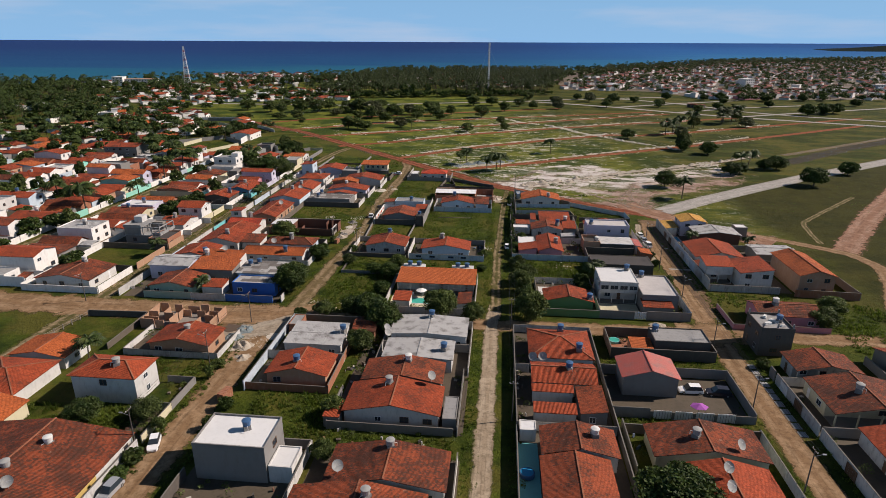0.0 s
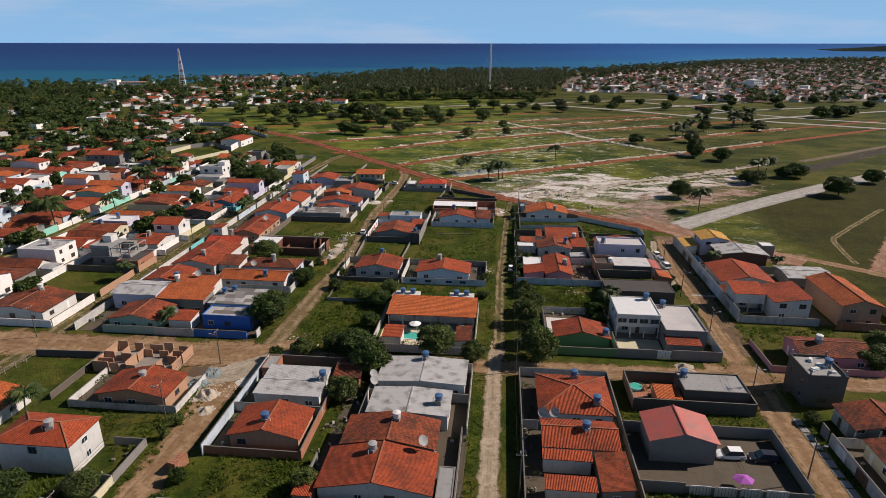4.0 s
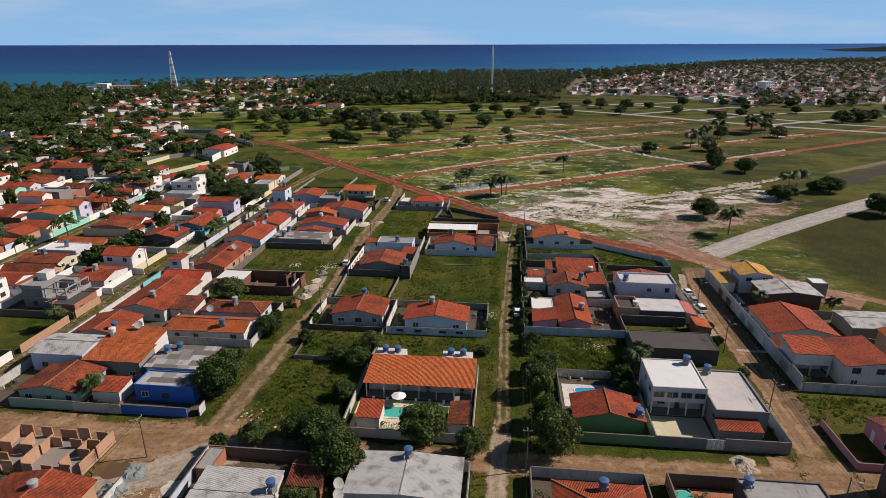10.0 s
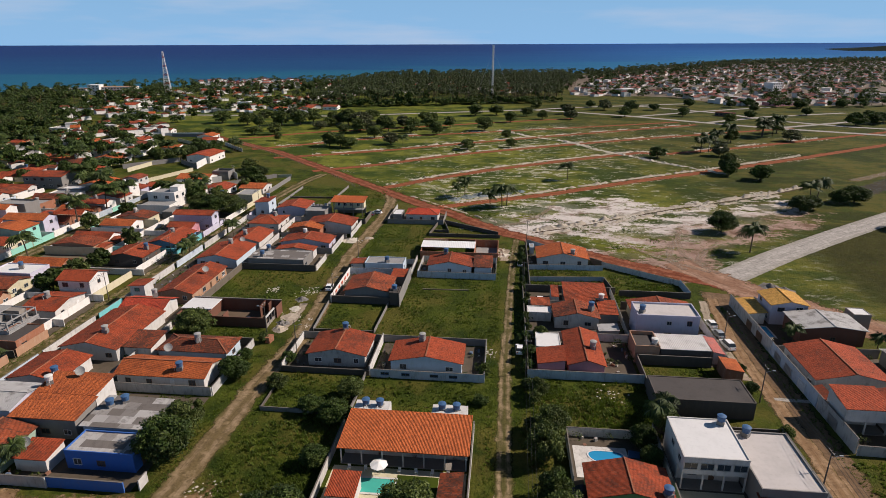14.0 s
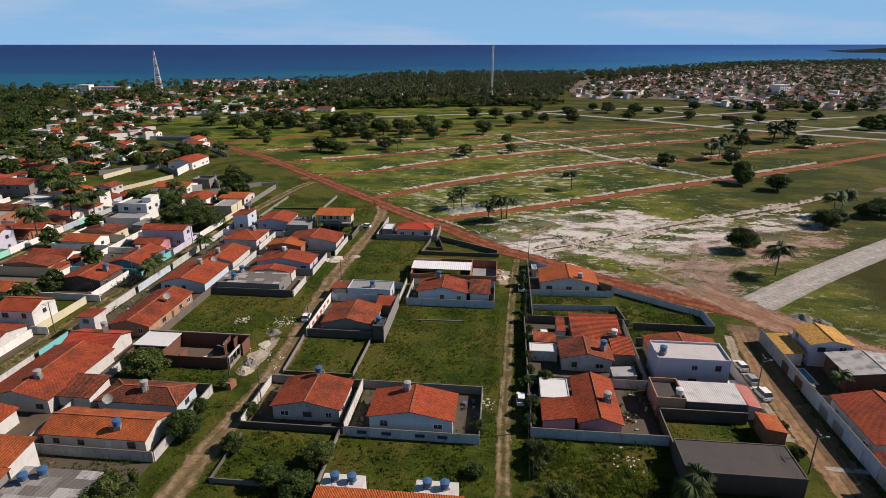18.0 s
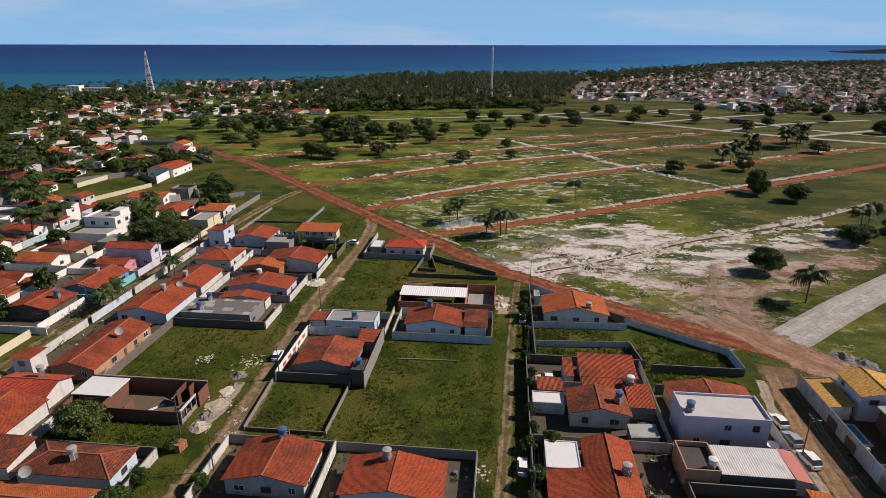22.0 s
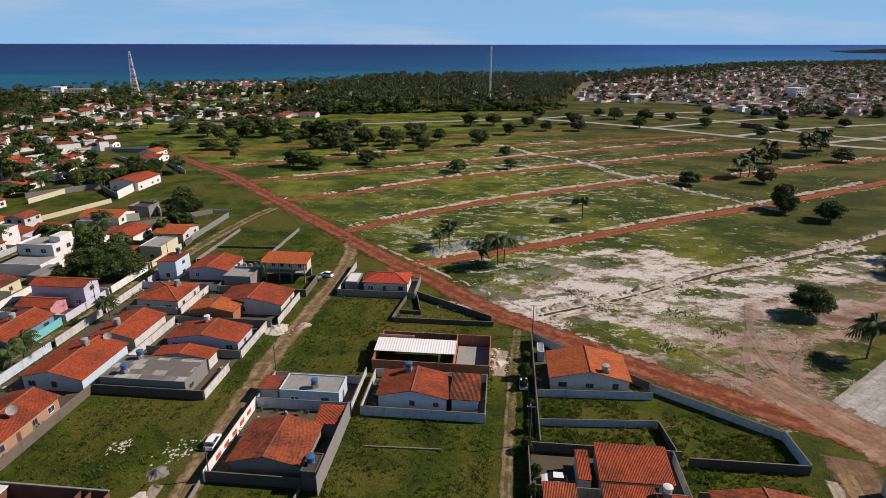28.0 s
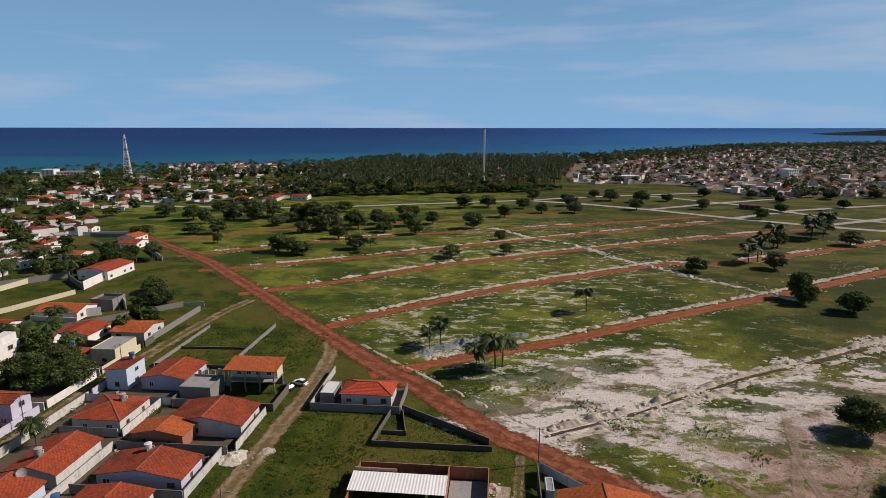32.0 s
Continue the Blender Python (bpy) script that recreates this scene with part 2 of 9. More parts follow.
def patched_sheets():
    """Flat fibre-cement sheets of different age laid in rows."""
    m, t, b = material("patched_grey_sheets", 0.9)
    pos = put(t, "ShaderNodeNewGeometry").outputs["Position"]
    s = put(t, "ShaderNodeSeparateXYZ", {"Vector": pos})
    row = calc(t, "FLOOR", calc(t, "DIVIDE", s.outputs["Y"], 1.9))
    col = calc(t, "FLOOR", calc(t, "DIVIDE", calc(t, "MULTIPLY_ADD", row, 0.7, s.outputs["X"]), 2.6))
    wn = put(t, "ShaderNodeTexWhiteNoise", {"Vector": put(t, "ShaderNodeCombineXYZ", {"X": col, "Y": row}).outputs["Vector"]}).outputs["Value"]
    c = blend(t, step(t, wn, 0.42, 0.72), (0.14, 0.125, 0.115), (0.37, 0.36, 0.35))
    c = blend(t, calc(t, "MULTIPLY", step(t, spots(t, pos, 0.8, 6, 0.7), 0.48, 0.7), 0.6), c, (0.09, 0.08, 0.07))
    t.links.new(c, b.inputs["Base Color"])
    bump(t, b, calc(t, "SINE", calc(t, "MULTIPLY", s.outputs["X"], 34.0)), 0.4, 0.03)
    return m


M = {
    # Yard tone is dark for dirt and for the shadow between plot walls.
    "yard": paint("mossy_shaded_yard", (0.112, 0.088, 0.063), (0.030, 0.036, 0.016), 1.0),
    "patchroof": patched_sheets(),
    "rowyard": paint("trodden_yards", (0.20, 0.155, 0.11), (0.045, 0.05, 0.022), 1.0),
    # Far flat roofs and far walls are whitened to stand in for haze.
    "farflat": paint("hazed_far_flat_roofs", (0.56, 0.54, 0.52), amount=0.9, vary=0.3),
    "farwall": paint("hazed_far_walls", (0.86, 0.81, 0.78), amount=0.35, vary=0.2),
    "wallwhite": paint("stained_white_wall", (0.60, 0.585, 0.565), (0.09, 0.08, 0.065), 1.15, vary=0.35),
    "wallblue": paint("stained_pale_blue_wall", (0.53, 0.605, 0.69), (0.09, 0.085, 0.075), 1.0, vary=0.3),
    "coping": paint("mouldy_wall_top", (0.19, 0.175, 0.155), (0.07, 0.065, 0.055), 1.0, vary=0.3),
    "wallblock": paint("stained_block_wall", (0.145, 0.12, 0.095), (0.07, 0.065, 0.05), 0.9, vary=0.3),
    "white": paint("white_paint", (0.66, 0.645, 0.62), amount=0.7),
    "bluewhite": paint("pale_blue_paint", (0.54, 0.64, 0.73), amount=0.45),
    "lilac": paint("pale_lilac_paint", (0.58, 0.56, 0.68), amount=0.4),
    "cream": paint("cream_paint", (0.66, 0.60, 0.42), amount=0.45),
    "yellow": paint("ochre_paint", (0.60, 0.42, 0.14), amount=0.4),
    "pink": paint("pink_paint", (0.62, 0.28, 0.32), amount=0.35),
    "green": paint("green_paint", (0.16, 0.30, 0.12), amount=0.35),
    "sage": paint("sage_green_paint", (0.34, 0.46, 0.38), amount=0.35),
    "mint": paint("mint_paint", (0.30, 0.66, 0.55), amount=0.3),
    "aqua": paint("aqua_paint", (0.18, 0.55, 0.58), amount=0.35),
    "steelblue": paint("faded_blue_paint", (0.16, 0.30, 0.46), amount=0.4),
    "blue": paint("blue_paint", (0.05, 0.16, 0.50), amount=0.35),
    "grey": paint("grey_render", (0.25, 0.24, 0.23), amount=0.7),
    # Serves mossy walls, and plain ones whose shade is put into the colour.
    "dark": paint("mossy_shade_dark_render", (0.11, 0.095, 0.085), amount=0.6),
    "block": paint("bare_block", (0.29, 0.26, 0.23), amount=0.6),
    "brick": paint("bare_clay_brick", (0.36, 0.15, 0.085), (0.45, 0.36, 0.30), 0.6),
    # Weathered brick, its colour darkened further for walls seen in shade.
    "darkbrick": paint("weathered_shaded_brick", (0.175, 0.075, 0.050), (0.10, 0.075, 0.06), 0.8, vary=0.25),
    "rubblefloor": paint("rubble_strewn_floor", (0.16, 0.115, 0.08), (0.06, 0.06, 0.03), 1.0),
    "tan": paint("tan_brick", (0.46, 0.27, 0.17), (0.5, 0.42, 0.35), 0.6),
    "concrete": paint("weathered_slab", (0.34, 0.335, 0.33), (0.09, 0.09, 0.09), 0.85),
    "whiteslab": paint("white_sealed_slab", (0.78, 0.78, 0.78), (0.3, 0.3, 0.3), 0.35),
    "dustslab": paint("dusty_white_slab", (0.60, 0.565, 0.55), (0.28, 0.25, 0.23), 0.6),
    "darkslab": paint("mottled_dark_slab", (0.080, 0.070, 0.066), (0.03, 0.028, 0.026), 0.8),
    "roof": clay("clay_tiles_red", (0.37, 0.070, 0.027), (0.14, 0.038, 0.020), 0.45),
    "ridge": clay("pale_ridge_tiles", (0.50, 0.20, 0.11), (0.32, 0.12, 0.07), 0.4),
    # White raised for sunlit western walls and, on far houses, for haze.
    "brightwhite": paint("bright_white_paint", (0.84, 0.82, 0.79), amount=0.55),
    "roofold": clay("clay_tiles_old", (0.35, 0.080, 0.033), (0.095, 0.036, 0.022), 0.7),
    "rooforange": clay("clay_tiles_orange", (0.46, 0.115, 0.034), (0.21, 0.055, 0.022), 0.35),
    # Far tiles are worn, and muted towards pink in place of haze.
    "farroof": clay("weathered_hazed_far_tiles", (0.29, 0.105, 0.080), (0.15, 0.068, 0.055), 0.55),
    "roofgold": clay("clay_tiles_gold", (0.60, 0.33, 0.08), (0.35, 0.17, 0.05), 0.3),
    "roofred": clay("clay_tiles_bright", (0.50, 0.07, 0.035), (0.25, 0.05, 0.03), 0.25),
    "salmon": sheet("red_metal_sheet", (0.42, 0.10, 0.075), 0.5),
    "fibre": sheet("fibre_cement_sheet", (0.38, 0.38, 0.38), 0.9),
    "fibrelight": sheet("pale_fibre_cement_sheet", (0.40, 0.395, 0.39), 0.85, amount=0.95),
    "zincgrey": sheet("grey_metal_sheet", (0.52, 0.51, 0.50), 0.6, 0.4, amount=0.4),
    "zinc": sheet("white_metal_sheet", (0.78, 0.78, 0.78), 0.5, 0.6, amount=0.12),
    "glass": plain("dark_window_glass", (0.03, 0.04, 0.05), 0.08, 0, 0.5, 0.4, 0.1),
    "wood": plain("dark_wood", (0.13, 0.07, 0.04), 0.6),
    "timber": plain("grey_timber", (0.20, 0.17, 0.14), 0.85),
    "metal": plain("galvanised_metal", (0.45, 0.46, 0.47), 0.45, 0.7),
    "steel": plain("painted_white_steel", (0.75, 0.75, 0.75), 0.5),
    "redsteel": plain("painted_red_steel", (0.50, 0.10, 0.06), 0.5),
    "tank": plain("blue_plastic", (0.05, 0.12, 0.25), 0.5),
    "tankgrey": plain("grey_fibre_tank", (0.33, 0.33, 0.32), 0.85),
    "tankwhite": plain("pale_fibre_tank", (0.66, 0.66, 0.64), 0.8),
    "wire": plain("black_cable", (0.02, 0.02, 0.02), 0.6),
    "tyre": plain("black_rubber", (0.02, 0.02, 0.02), 0.8),
    "carwhite": plain("white_car_paint", (0.78, 0.79, 0.80), 0.25, 0, 0.5, 2, 0.05),
    "carsilver": plain("silver_car_paint", (0.45, 0.47, 0.50), 0.3, 0.4, 0.5, 2, 0.05),
    "cardark": plain("dark_car_paint", (0.03, 0.03, 0.04), 0.25, 0, 0.5, 2, 0.05),
    "lightred": plain("red_lamp_glass", (0.45, 0.02, 0.02), 0.2),
    "poolblue": plain("pool_water", (0.025, 0.27, 0.52), 0.08, 0, 0.5, 1.5, 0.1),
    "poolgreen": plain("green_pool_water", (0.06, 0.40, 0.33), 0.08, 0, 0.5, 1.5, 0.1),
    "purple": plain("purple_canvas", (0.36, 0.10, 0.40), 0.8, 0, 0.2, 3, 0.1),
    "canvas": plain("white_canvas", (0.80, 0.80, 0.78), 0.8, 0, 0.2, 3, 0.08),
    "leaf": leafy("mango_leaves", (0.018, 0.039, 0.007), (0.090, 0.142, 0.023)),
    "leaf2": leafy("cashew_leaves", (0.040, 0.066, 0.015), (0.150, 0.190, 0.042)),
    "leafdry": leafy("grey_green_leaves", (0.055, 0.068, 0.030), (0.150, 0.168, 0.075)),
    "frond": leafy("palm_fronds", (0.018, 0.038, 0.007), (0.085, 0.128, 0.026)),
    "weed": leafy("weeds", (0.062, 0.105, 0.009), (0.160, 0.215, 0.026), through=0.5),
    "bark": plain("bark", (0.12, 0.095, 0.07), 0.95, 0, 0.1, 6, 0.4),
    "bank": plain("pale_earth_bank", (0.54, 0.47, 0.38), 0.95, 0, 0.1, 1.2, 0.5),
    "puddle": plain("muddy_water", (0.12, 0.075, 0.035), 0.12, 0, 0.5, 0.5, 0.2),
    "stone": plain("pale_rubble", (0.60, 0.55, 0.47), 0.95, 0, 0.1, 3, 0.4),
    "spoil": plain("blue_grey_spoil", (0.22, 0.26, 0.27), 0.95, 0, 0.1, 0.6, 0.5),
    "rubblegrey": plain("grey_gravel", (0.23, 0.215, 0.20), 0.95, 0, 0.1, 2.5, 0.5),
    "sandpile": plain("builders_sand", (0.42, 0.36, 0.29), 0.95, 0, 0.1, 1.5, 0.3),
}


def clutter_material():
    m, t, b = material("mixed_odds_and_ends", 0.7)
    isl = put(t, "ShaderNodeNewGeometry").outputs["Random Per Island"]
    r = t.nodes.new("ShaderNodeValToRGB")
    r.color_ramp.interpolation = "CONSTANT"
    r.color_ramp.elements[0].color = (0.45, 0.44, 0.42, 1)
    r.color_ramp.elements[1].position, r.color_ramp.elements[1].color = 0.25, (0.16, 0.13, 0.10, 1)
    for p, c in ((0.45, (0.24, 0.10, 0.06, 1)), (0.6, (0.10, 0.16, 0.26, 1)), (0.7, (0.5, 0.48, 0.44, 1)), (0.85, (0.06, 0.06, 0.06, 1))):
        r.color_ramp.elements.new(p).color = c
    t.links.new(isl, r.inputs["Fac"])
    pos = put(t, "ShaderNodeNewGeometry").outputs["Position"]
    t.links.new(blend(t, calc(t, "MULTIPLY", spots(t, pos, 3.0), 0.6), r.outputs["Color"], (0.12, 0.10, 0.08)), b.inputs["Base Color"])
    return m


M["clutter"] = clutter_material()


def road_material(name, base, track, edge, edge_amount=0.6, fray=1.0):
    """Dirt: UV.x runs 0 to 1 across the road, UV.y in metres along it. The edges fray out over the ground."""
    base, track, edge = (tuple(0.85 * q for q in k) for k in (base, track, edge))
    m, t, b = material(name, 0.95, 0, 0.1)
    s = put(t, "ShaderNodeSeparateXYZ", {"Vector": put(t, "ShaderNodeUVMap").outputs["UV"]})
    pos = put(t, "ShaderNodeNewGeometry").outputs["Position"]
    off = calc(t, "ABSOLUTE", calc(t, "SUBTRACT", s.outputs["X"], 0.5))
    wob = calc(t, "MULTIPLY_ADD", spots(t, pos, 0.35, 4), 0.30, -0.15)
    off = calc(t, "ADD", off, wob)
    rut = calc(t, "ABSOLUTE", calc(t, "SUBTRACT", off, 0.2))
    c = blend(t, calc(t, "MULTIPLY", step(t, rut, 0.16, 0.02), step(t, spots(t, pos, 0.22, 5, 0.65), 0.36, 0.58)), base, track)
    long = put(t, "ShaderNodeCombineXYZ", {"X": calc(t, "MULTIPLY", s.outputs["X"], 14.0), "Y": calc(t, "MULTIPLY", s.outputs["Y"], 0.07)}).outputs["Vector"]
    c = blend(t, calc(t, "MULTIPLY", step(t, spots(t, long, 1.0, 4, 0.6), 0.48, 0.68), 0.55), c, tuple(0.5 * q for q in base))
    c = blend(t, calc(t, "MULTIPLY", step(t, off, 0.28, 0.50), edge_amount), c, edge)
    if fray:
        raw = calc(t, "ABSOLUTE", calc(t, "SUBTRACT", s.outputs["X"], 0.5))
        rag = calc(t, "ADD", raw, calc(t, "MULTIPLY_ADD", spots(t, pos, 0.4, 8, 0.72), 0.70, -0.35))
        t.links.new(calc(t, "MULTIPLY", step(t, rag, 0.44, 0.33), fray), b.inputs["Alpha"])
    c = blend(t, calc(t, "MULTIPLY", step(t, spots(t, pos, 0.9, 8, 0.75), 0.46, 0.62), 0.6), c, tuple(0.5 * q for q in base))
    c = blend(t, calc(t, "MULTIPLY", step(t, spots(t, pos, 0.30, 6, 0.7), 0.52, 0.66), 0.5), c, tuple(min(1, 1.35 * q) for q in track))
    t.links.new(c, b.inputs["Base Color"])
    bump(t, b, calc(t, "ADD", spots(t, pos, 2.2, 5), calc(t, "MULTIPLY", rut, 1.5)), 0.6, 0.12)
    return m


GRASSY = (0.065, 0.078, 0.014)
M["dirt"] = road_material("pale_dirt", (0.255, 0.156, 0.084), (0.345, 0.232, 0.138), GRASSY, 0.75)
M["lane"] = road_material("sandy_lane", (0.34, 0.265, 0.185), (0.42, 0.34, 0.25), GRASSY, 0.9)
M["pinkearth"] = road_material("trodden_pink_earth", (0.29, 0.160, 0.103), (0.38, 0.245, 0.175), (0.30, 0.20, 0.14), 0.6)
M["tracks"] = road_material("grassy_wheel_tracks", (0.10, 0.09, 0.03), (0.32, 0.235, 0.145), GRASSY, 0.95)
M["oldstreet"] = road_material("rutted_brown_street", (0.165, 0.120, 0.057), (0.315, 0.230, 0.142), GRASSY, 0.95)
M["lanetracks"] = road_material("worn_lane_tracks", (0.115, 0.098, 0.038), (0.285, 0.215, 0.135), GRASSY, 0.9)
# Brown dirt toned darker to carry the shade of the plot walls.
M["shadestreet"] = road_material("shaded_brown_street", (0.175, 0.112, 0.066), (0.225, 0.150, 0.092), GRASSY, 0.6)
M["reddirt"] = road_material("red_earth", (0.19, 0.056, 0.027), (0.32, 0.125, 0.070), (0.20, 0.085, 0.045), 0.5)
M["darkroad"] = road_material("dark_graded_roadbed", (0.105, 0.088, 0.085), (0.13, 0.11, 0.105), (0.30, 0.25, 0.21), 0.6, 0.5)
M["redtrack"] = road_material("red_earth_track", (0.25, 0.078, 0.034), (0.33, 0.118, 0.056), (0.24, 0.14, 0.07), 0.5)
M["ditch"] = road_material("dark_ditch_strip", (0.075, 0.05, 0.034), (0.11, 0.08, 0.055), (0.30, 0.24, 0.18), 0.6)
M["sandtrack"] = road_material("pressed_sand", (0.37, 0.27, 0.20), (0.46, 0.36, 0.28), (0.36, 0.25, 0.18), 0.8, 0.45)
M["rubbleground"] = road_material("rubble_ground", (0.35, 0.285, 0.215), (0.40, 0.345, 0.27), (0.20, 0.14, 0.075), 0.7)
M["paved"] = road_material("pale_block_paving", (0.40, 0.375, 0.345), (0.45, 0.42, 0.39), (0.27, 0.25, 0.20), 0.5, 0.0)


def ground_material():
    m, t, b = material("grass_and_soil", 0.95, 0, 0.1)
    pos = put(t, "ShaderNodeNewGeometry").outputs["Position"]
    s = put(t, "ShaderNodeSeparateXYZ", {"Vector": pos})
    x, y = s.outputs["X"], s.outputs["Y"]
    big, mid, fine = spots(t, pos, 0.02, 5, 0.6), spots(t, pos, 0.13, 7, 0.66), spots(t, pos, 1.1, 7, 0.75)
    speck = spots(t, pos, 3.5, 4, 0.8)
    # village plots: lush weeds with soil between
    v = blend(t, step(t, mid, 0.34, 0.64), (0.022, 0.041, 0.004), (0.080, 0.102, 0.011))
    v = blend(t, calc(t, "MULTIPLY", step(t, spots(t, pos, 0.05, 5, 0.6), 0.45, 0.58), 0.7), v, (0.128, 0.110, 0.023))
    bare = step(t, calc(t, "ADD", calc(t, "MULTIPLY", mid, 0.55), calc(t, "MULTIPLY", fine, 0.45)), 0.57, 0.68)
    v = blend(t, calc(t, "MULTIPLY", bare, 0.75), v, (0.29, 0.20, 0.12))
    # open fields: fresh green in the west, olive in the east, long faint bands, chalk spilled in patches
    rot = put(t, "ShaderNodeMapping", {"Vector": pos}, Rotation=(0, 0, radians(-32)), Scale=(0.6, 1.0, 1.0)).outputs["Vector"]
    band, chalk = spots(t, rot, 0.045, 6, 0.65), spots(t, rot, 0.24, 6, 0.70)
    f = blend(t, step(t, band, 0.42, 0.58), (0.042, 0.070, 0.007), (0.190, 0.200, 0.028))
    olive = step(t, calc(t, "ADD", calc(t, "MULTIPLY_ADD", y, 0.18, x), calc(t, "MULTIPLY", big, 160.0)), 150.0, 270.0)
    f = blend(t, calc(t, "MULTIPLY", olive, 0.85), f, blend(t, step(t, band, 0.42, 0.58), (0.040, 0.046, 0.008), (0.108, 0.092, 0.020)))
    f = blend(t, calc(t, "MULTIPLY", step(t, mid, 0.46, 0.62), 0.6), f, (0.040, 0.070, 0.008))
    lump = calc(t, "ADD", calc(t, "MULTIPLY", fine, 0.6), calc(t, "MULTIPLY", speck, 0.4))
    pale = calc(t, "MULTIPLY", step(t, calc(t, "ADD", chalk, calc(t, "MULTIPLY_ADD", big, 0.35, -0.175)), 0.548, 0.592), step(t, lump, 0.475, 0.50))
    where = calc(t, "MULTIPLY", calc(t, "MULTIPLY", step(t, y, 640.0, 450.0), step(t, calc(t, "ADD", x, calc(t, "MULTIPLY", mid, 40.0)), -60.0, 0.0)), step(t, calc(t, "ADD", x, calc(t, "MULTIPLY", big, 120.0)), 190.0, 90.0))
    f = blend(t, calc(t, "MULTIPLY", calc(t, "MULTIPLY", pale, where), 0.95), f, (0.68, 0.645, 0.53))
    side = calc(t, "MULTIPLY_ADD", calc(t, "SUBTRACT", x, 82.0), 0.677, calc(t, "MULTIPLY", calc(t, "SUBTRACT", y, 214.0), 0.737))
    c = blend(t, step(t, calc(t, "ADD", side, calc(t, "MULTIPLY", mid, 8.0)), 2.0, 8.0), v, f)
    # the eastern meadow is a plain olive sward
    mead = calc(t, "MULTIPLY", step(t, x, 92.0, 110.0), step(t, calc(t, "MULTIPLY_ADD", x, -0.8, y), 196.0, 184.0))
    c = blend(t, calc(t, "MULTIPLY", mead, 0.85), c, blend(t, step(t, mid, 0.4, 0.66), (0.034, 0.033, 0.005), (0.060, 0.053, 0.008)))
    c = blend(t, calc(t, "MULTIPLY", step(t, fine, 0.46, 0.66), 0.42), c, (0.024, 0.038, 0.006))
    c = blend(t, calc(t, "MULTIPLY", step(t, speck, 0.54, 0.70), 0.35), c, (0.16, 0.165, 0.035))
    # white sand: an elongated ragged patch with grass in it, pink earth near its southern end
    r = None
    for cx, cy, long, wide in ((26.0, 301.0, 36.0, 21.0), (78.0, 290.0, 58.0, 20.0), (58.0, 256.0, 26.0, 15.0)):
        dx, dy = calc(t, "SUBTRACT", x, cx), calc(t, "SUBTRACT", y, cy)
        a = calc(t, "DIVIDE", calc(t, "MULTIPLY_ADD", dx, 0.78, calc(t, "MULTIPLY", dy, 0.62)), long)
        e = calc(t, "DIVIDE", calc(t, "MULTIPLY_ADD", dx, -0.62, calc(t, "MULTIPLY", dy, 0.78)), wide)
        one = calc(t, "SQRT", calc(t, "ADD", calc(t, "MULTIPLY", a, a), calc(t, "MULTIPLY", e, e)))
        r = one if r is None else calc(t, "MINIMUM", r, one)
    rot2 = put(t, "ShaderNodeMapping", {"Vector": pos}, Rotation=(0, 0, radians(-38)), Scale=(0.6, 1.0, 1.0)).outputs["Vector"]
    rag = calc(t, "ADD", calc(t, "MULTIPLY", r, 0.82), calc(t, "MULTIPLY_ADD", spots(t, rot2, 0.06, 7, 0.68), 2.8, -1.40))
    rag = calc(t, "ADD", rag, calc(t, "MULTIPLY_ADD", spots(t, pos, 0.6, 5, 0.7), 0.9, -0.45))
    sand = step(t, rag, 0.86, 0.70)
    ditch = calc(t, "MULTIPLY_ADD", calc(t, "SUBTRACT", x, 9.0), 0.52, calc(t, "MULTIPLY", calc(t, "SUBTRACT", y, 276.0), -0.85))
    pink = step(t, calc(t, "ADD", ditch, calc(t, "MULTIPLY_ADD", spots(t, pos, 0.07, 6, 0.68), 60.0, -30.0)), 12.0, 34.0)
    white = blend(t, step(t, spots(t, rot2, 0.12, 9, 0.72), 0.475, 0.61), (0.72, 0.66, 0.615), (0.23, 0.165, 0.118))
    earth = blend(t, step(t, spots(t, rot2, 0.16, 9, 0.72), 0.45, 0.63), (0.42, 0.29, 0.235), (0.19, 0.115, 0.078))
    tufts = step(t, spots(t, rot2, 0.09, 8, 0.74), 0.505, 0.545)
    # grassy islands in the sand
    isle = None
    for cx, cy, rx, ry in ((20.5, 272.0, 6.0, 4.5), (51.0, 277.0, 10.0, 4.5), (39.0, 254.5, 6.5, 3.0), (77.0, 258.0, 11.0, 13.0), (9.0, 307.0, 11.0, 8.0), (-4.0, 291.0, 10.0, 8.0), (95.0, 300.0, 10.0, 6.0), (59.0, 294.7, 9.0, 3.0), (15.0, 306.0, 7.0, 4.0), (40.0, 300.0, 8.0, 3.0)):
        dx, dy = calc(t, "DIVIDE", calc(t, "SUBTRACT", x, cx), rx), calc(t, "DIVIDE", calc(t, "SUBTRACT", y, cy), ry)
        one = calc(t, "SQRT", calc(t, "ADD", calc(t, "MULTIPLY", dx, dx), calc(t, "MULTIPLY", dy, dy)))
        isle = one if isle is None else calc(t, "MINIMUM", isle, one)
    isle = step(t, calc(t, "ADD", isle, calc(t, "MULTIPLY_ADD", spots(t, pos, 0.28, 7, 0.74), 2.4, -1.2)), 1.05, 0.85)
    tufts = calc(t, "MAXIMUM", tufts, isle)
    c = blend(t, calc(t, "MULTIPLY", sand, calc(t, "MULTIPLY_ADD", tufts, -0.85, 1.0)), c, blend(t, pink, white, earth))
    c = blend(t, 1.0, c, (0.79, 0.79, 0.79), "MULTIPLY")
    t.links.new(c, b.inputs["Base Color"])
    bump(t, b, calc(t, "ADD", fine, calc(t, "MULTIPLY", mid, 1.5)), 1.0, 0.4)
    return m


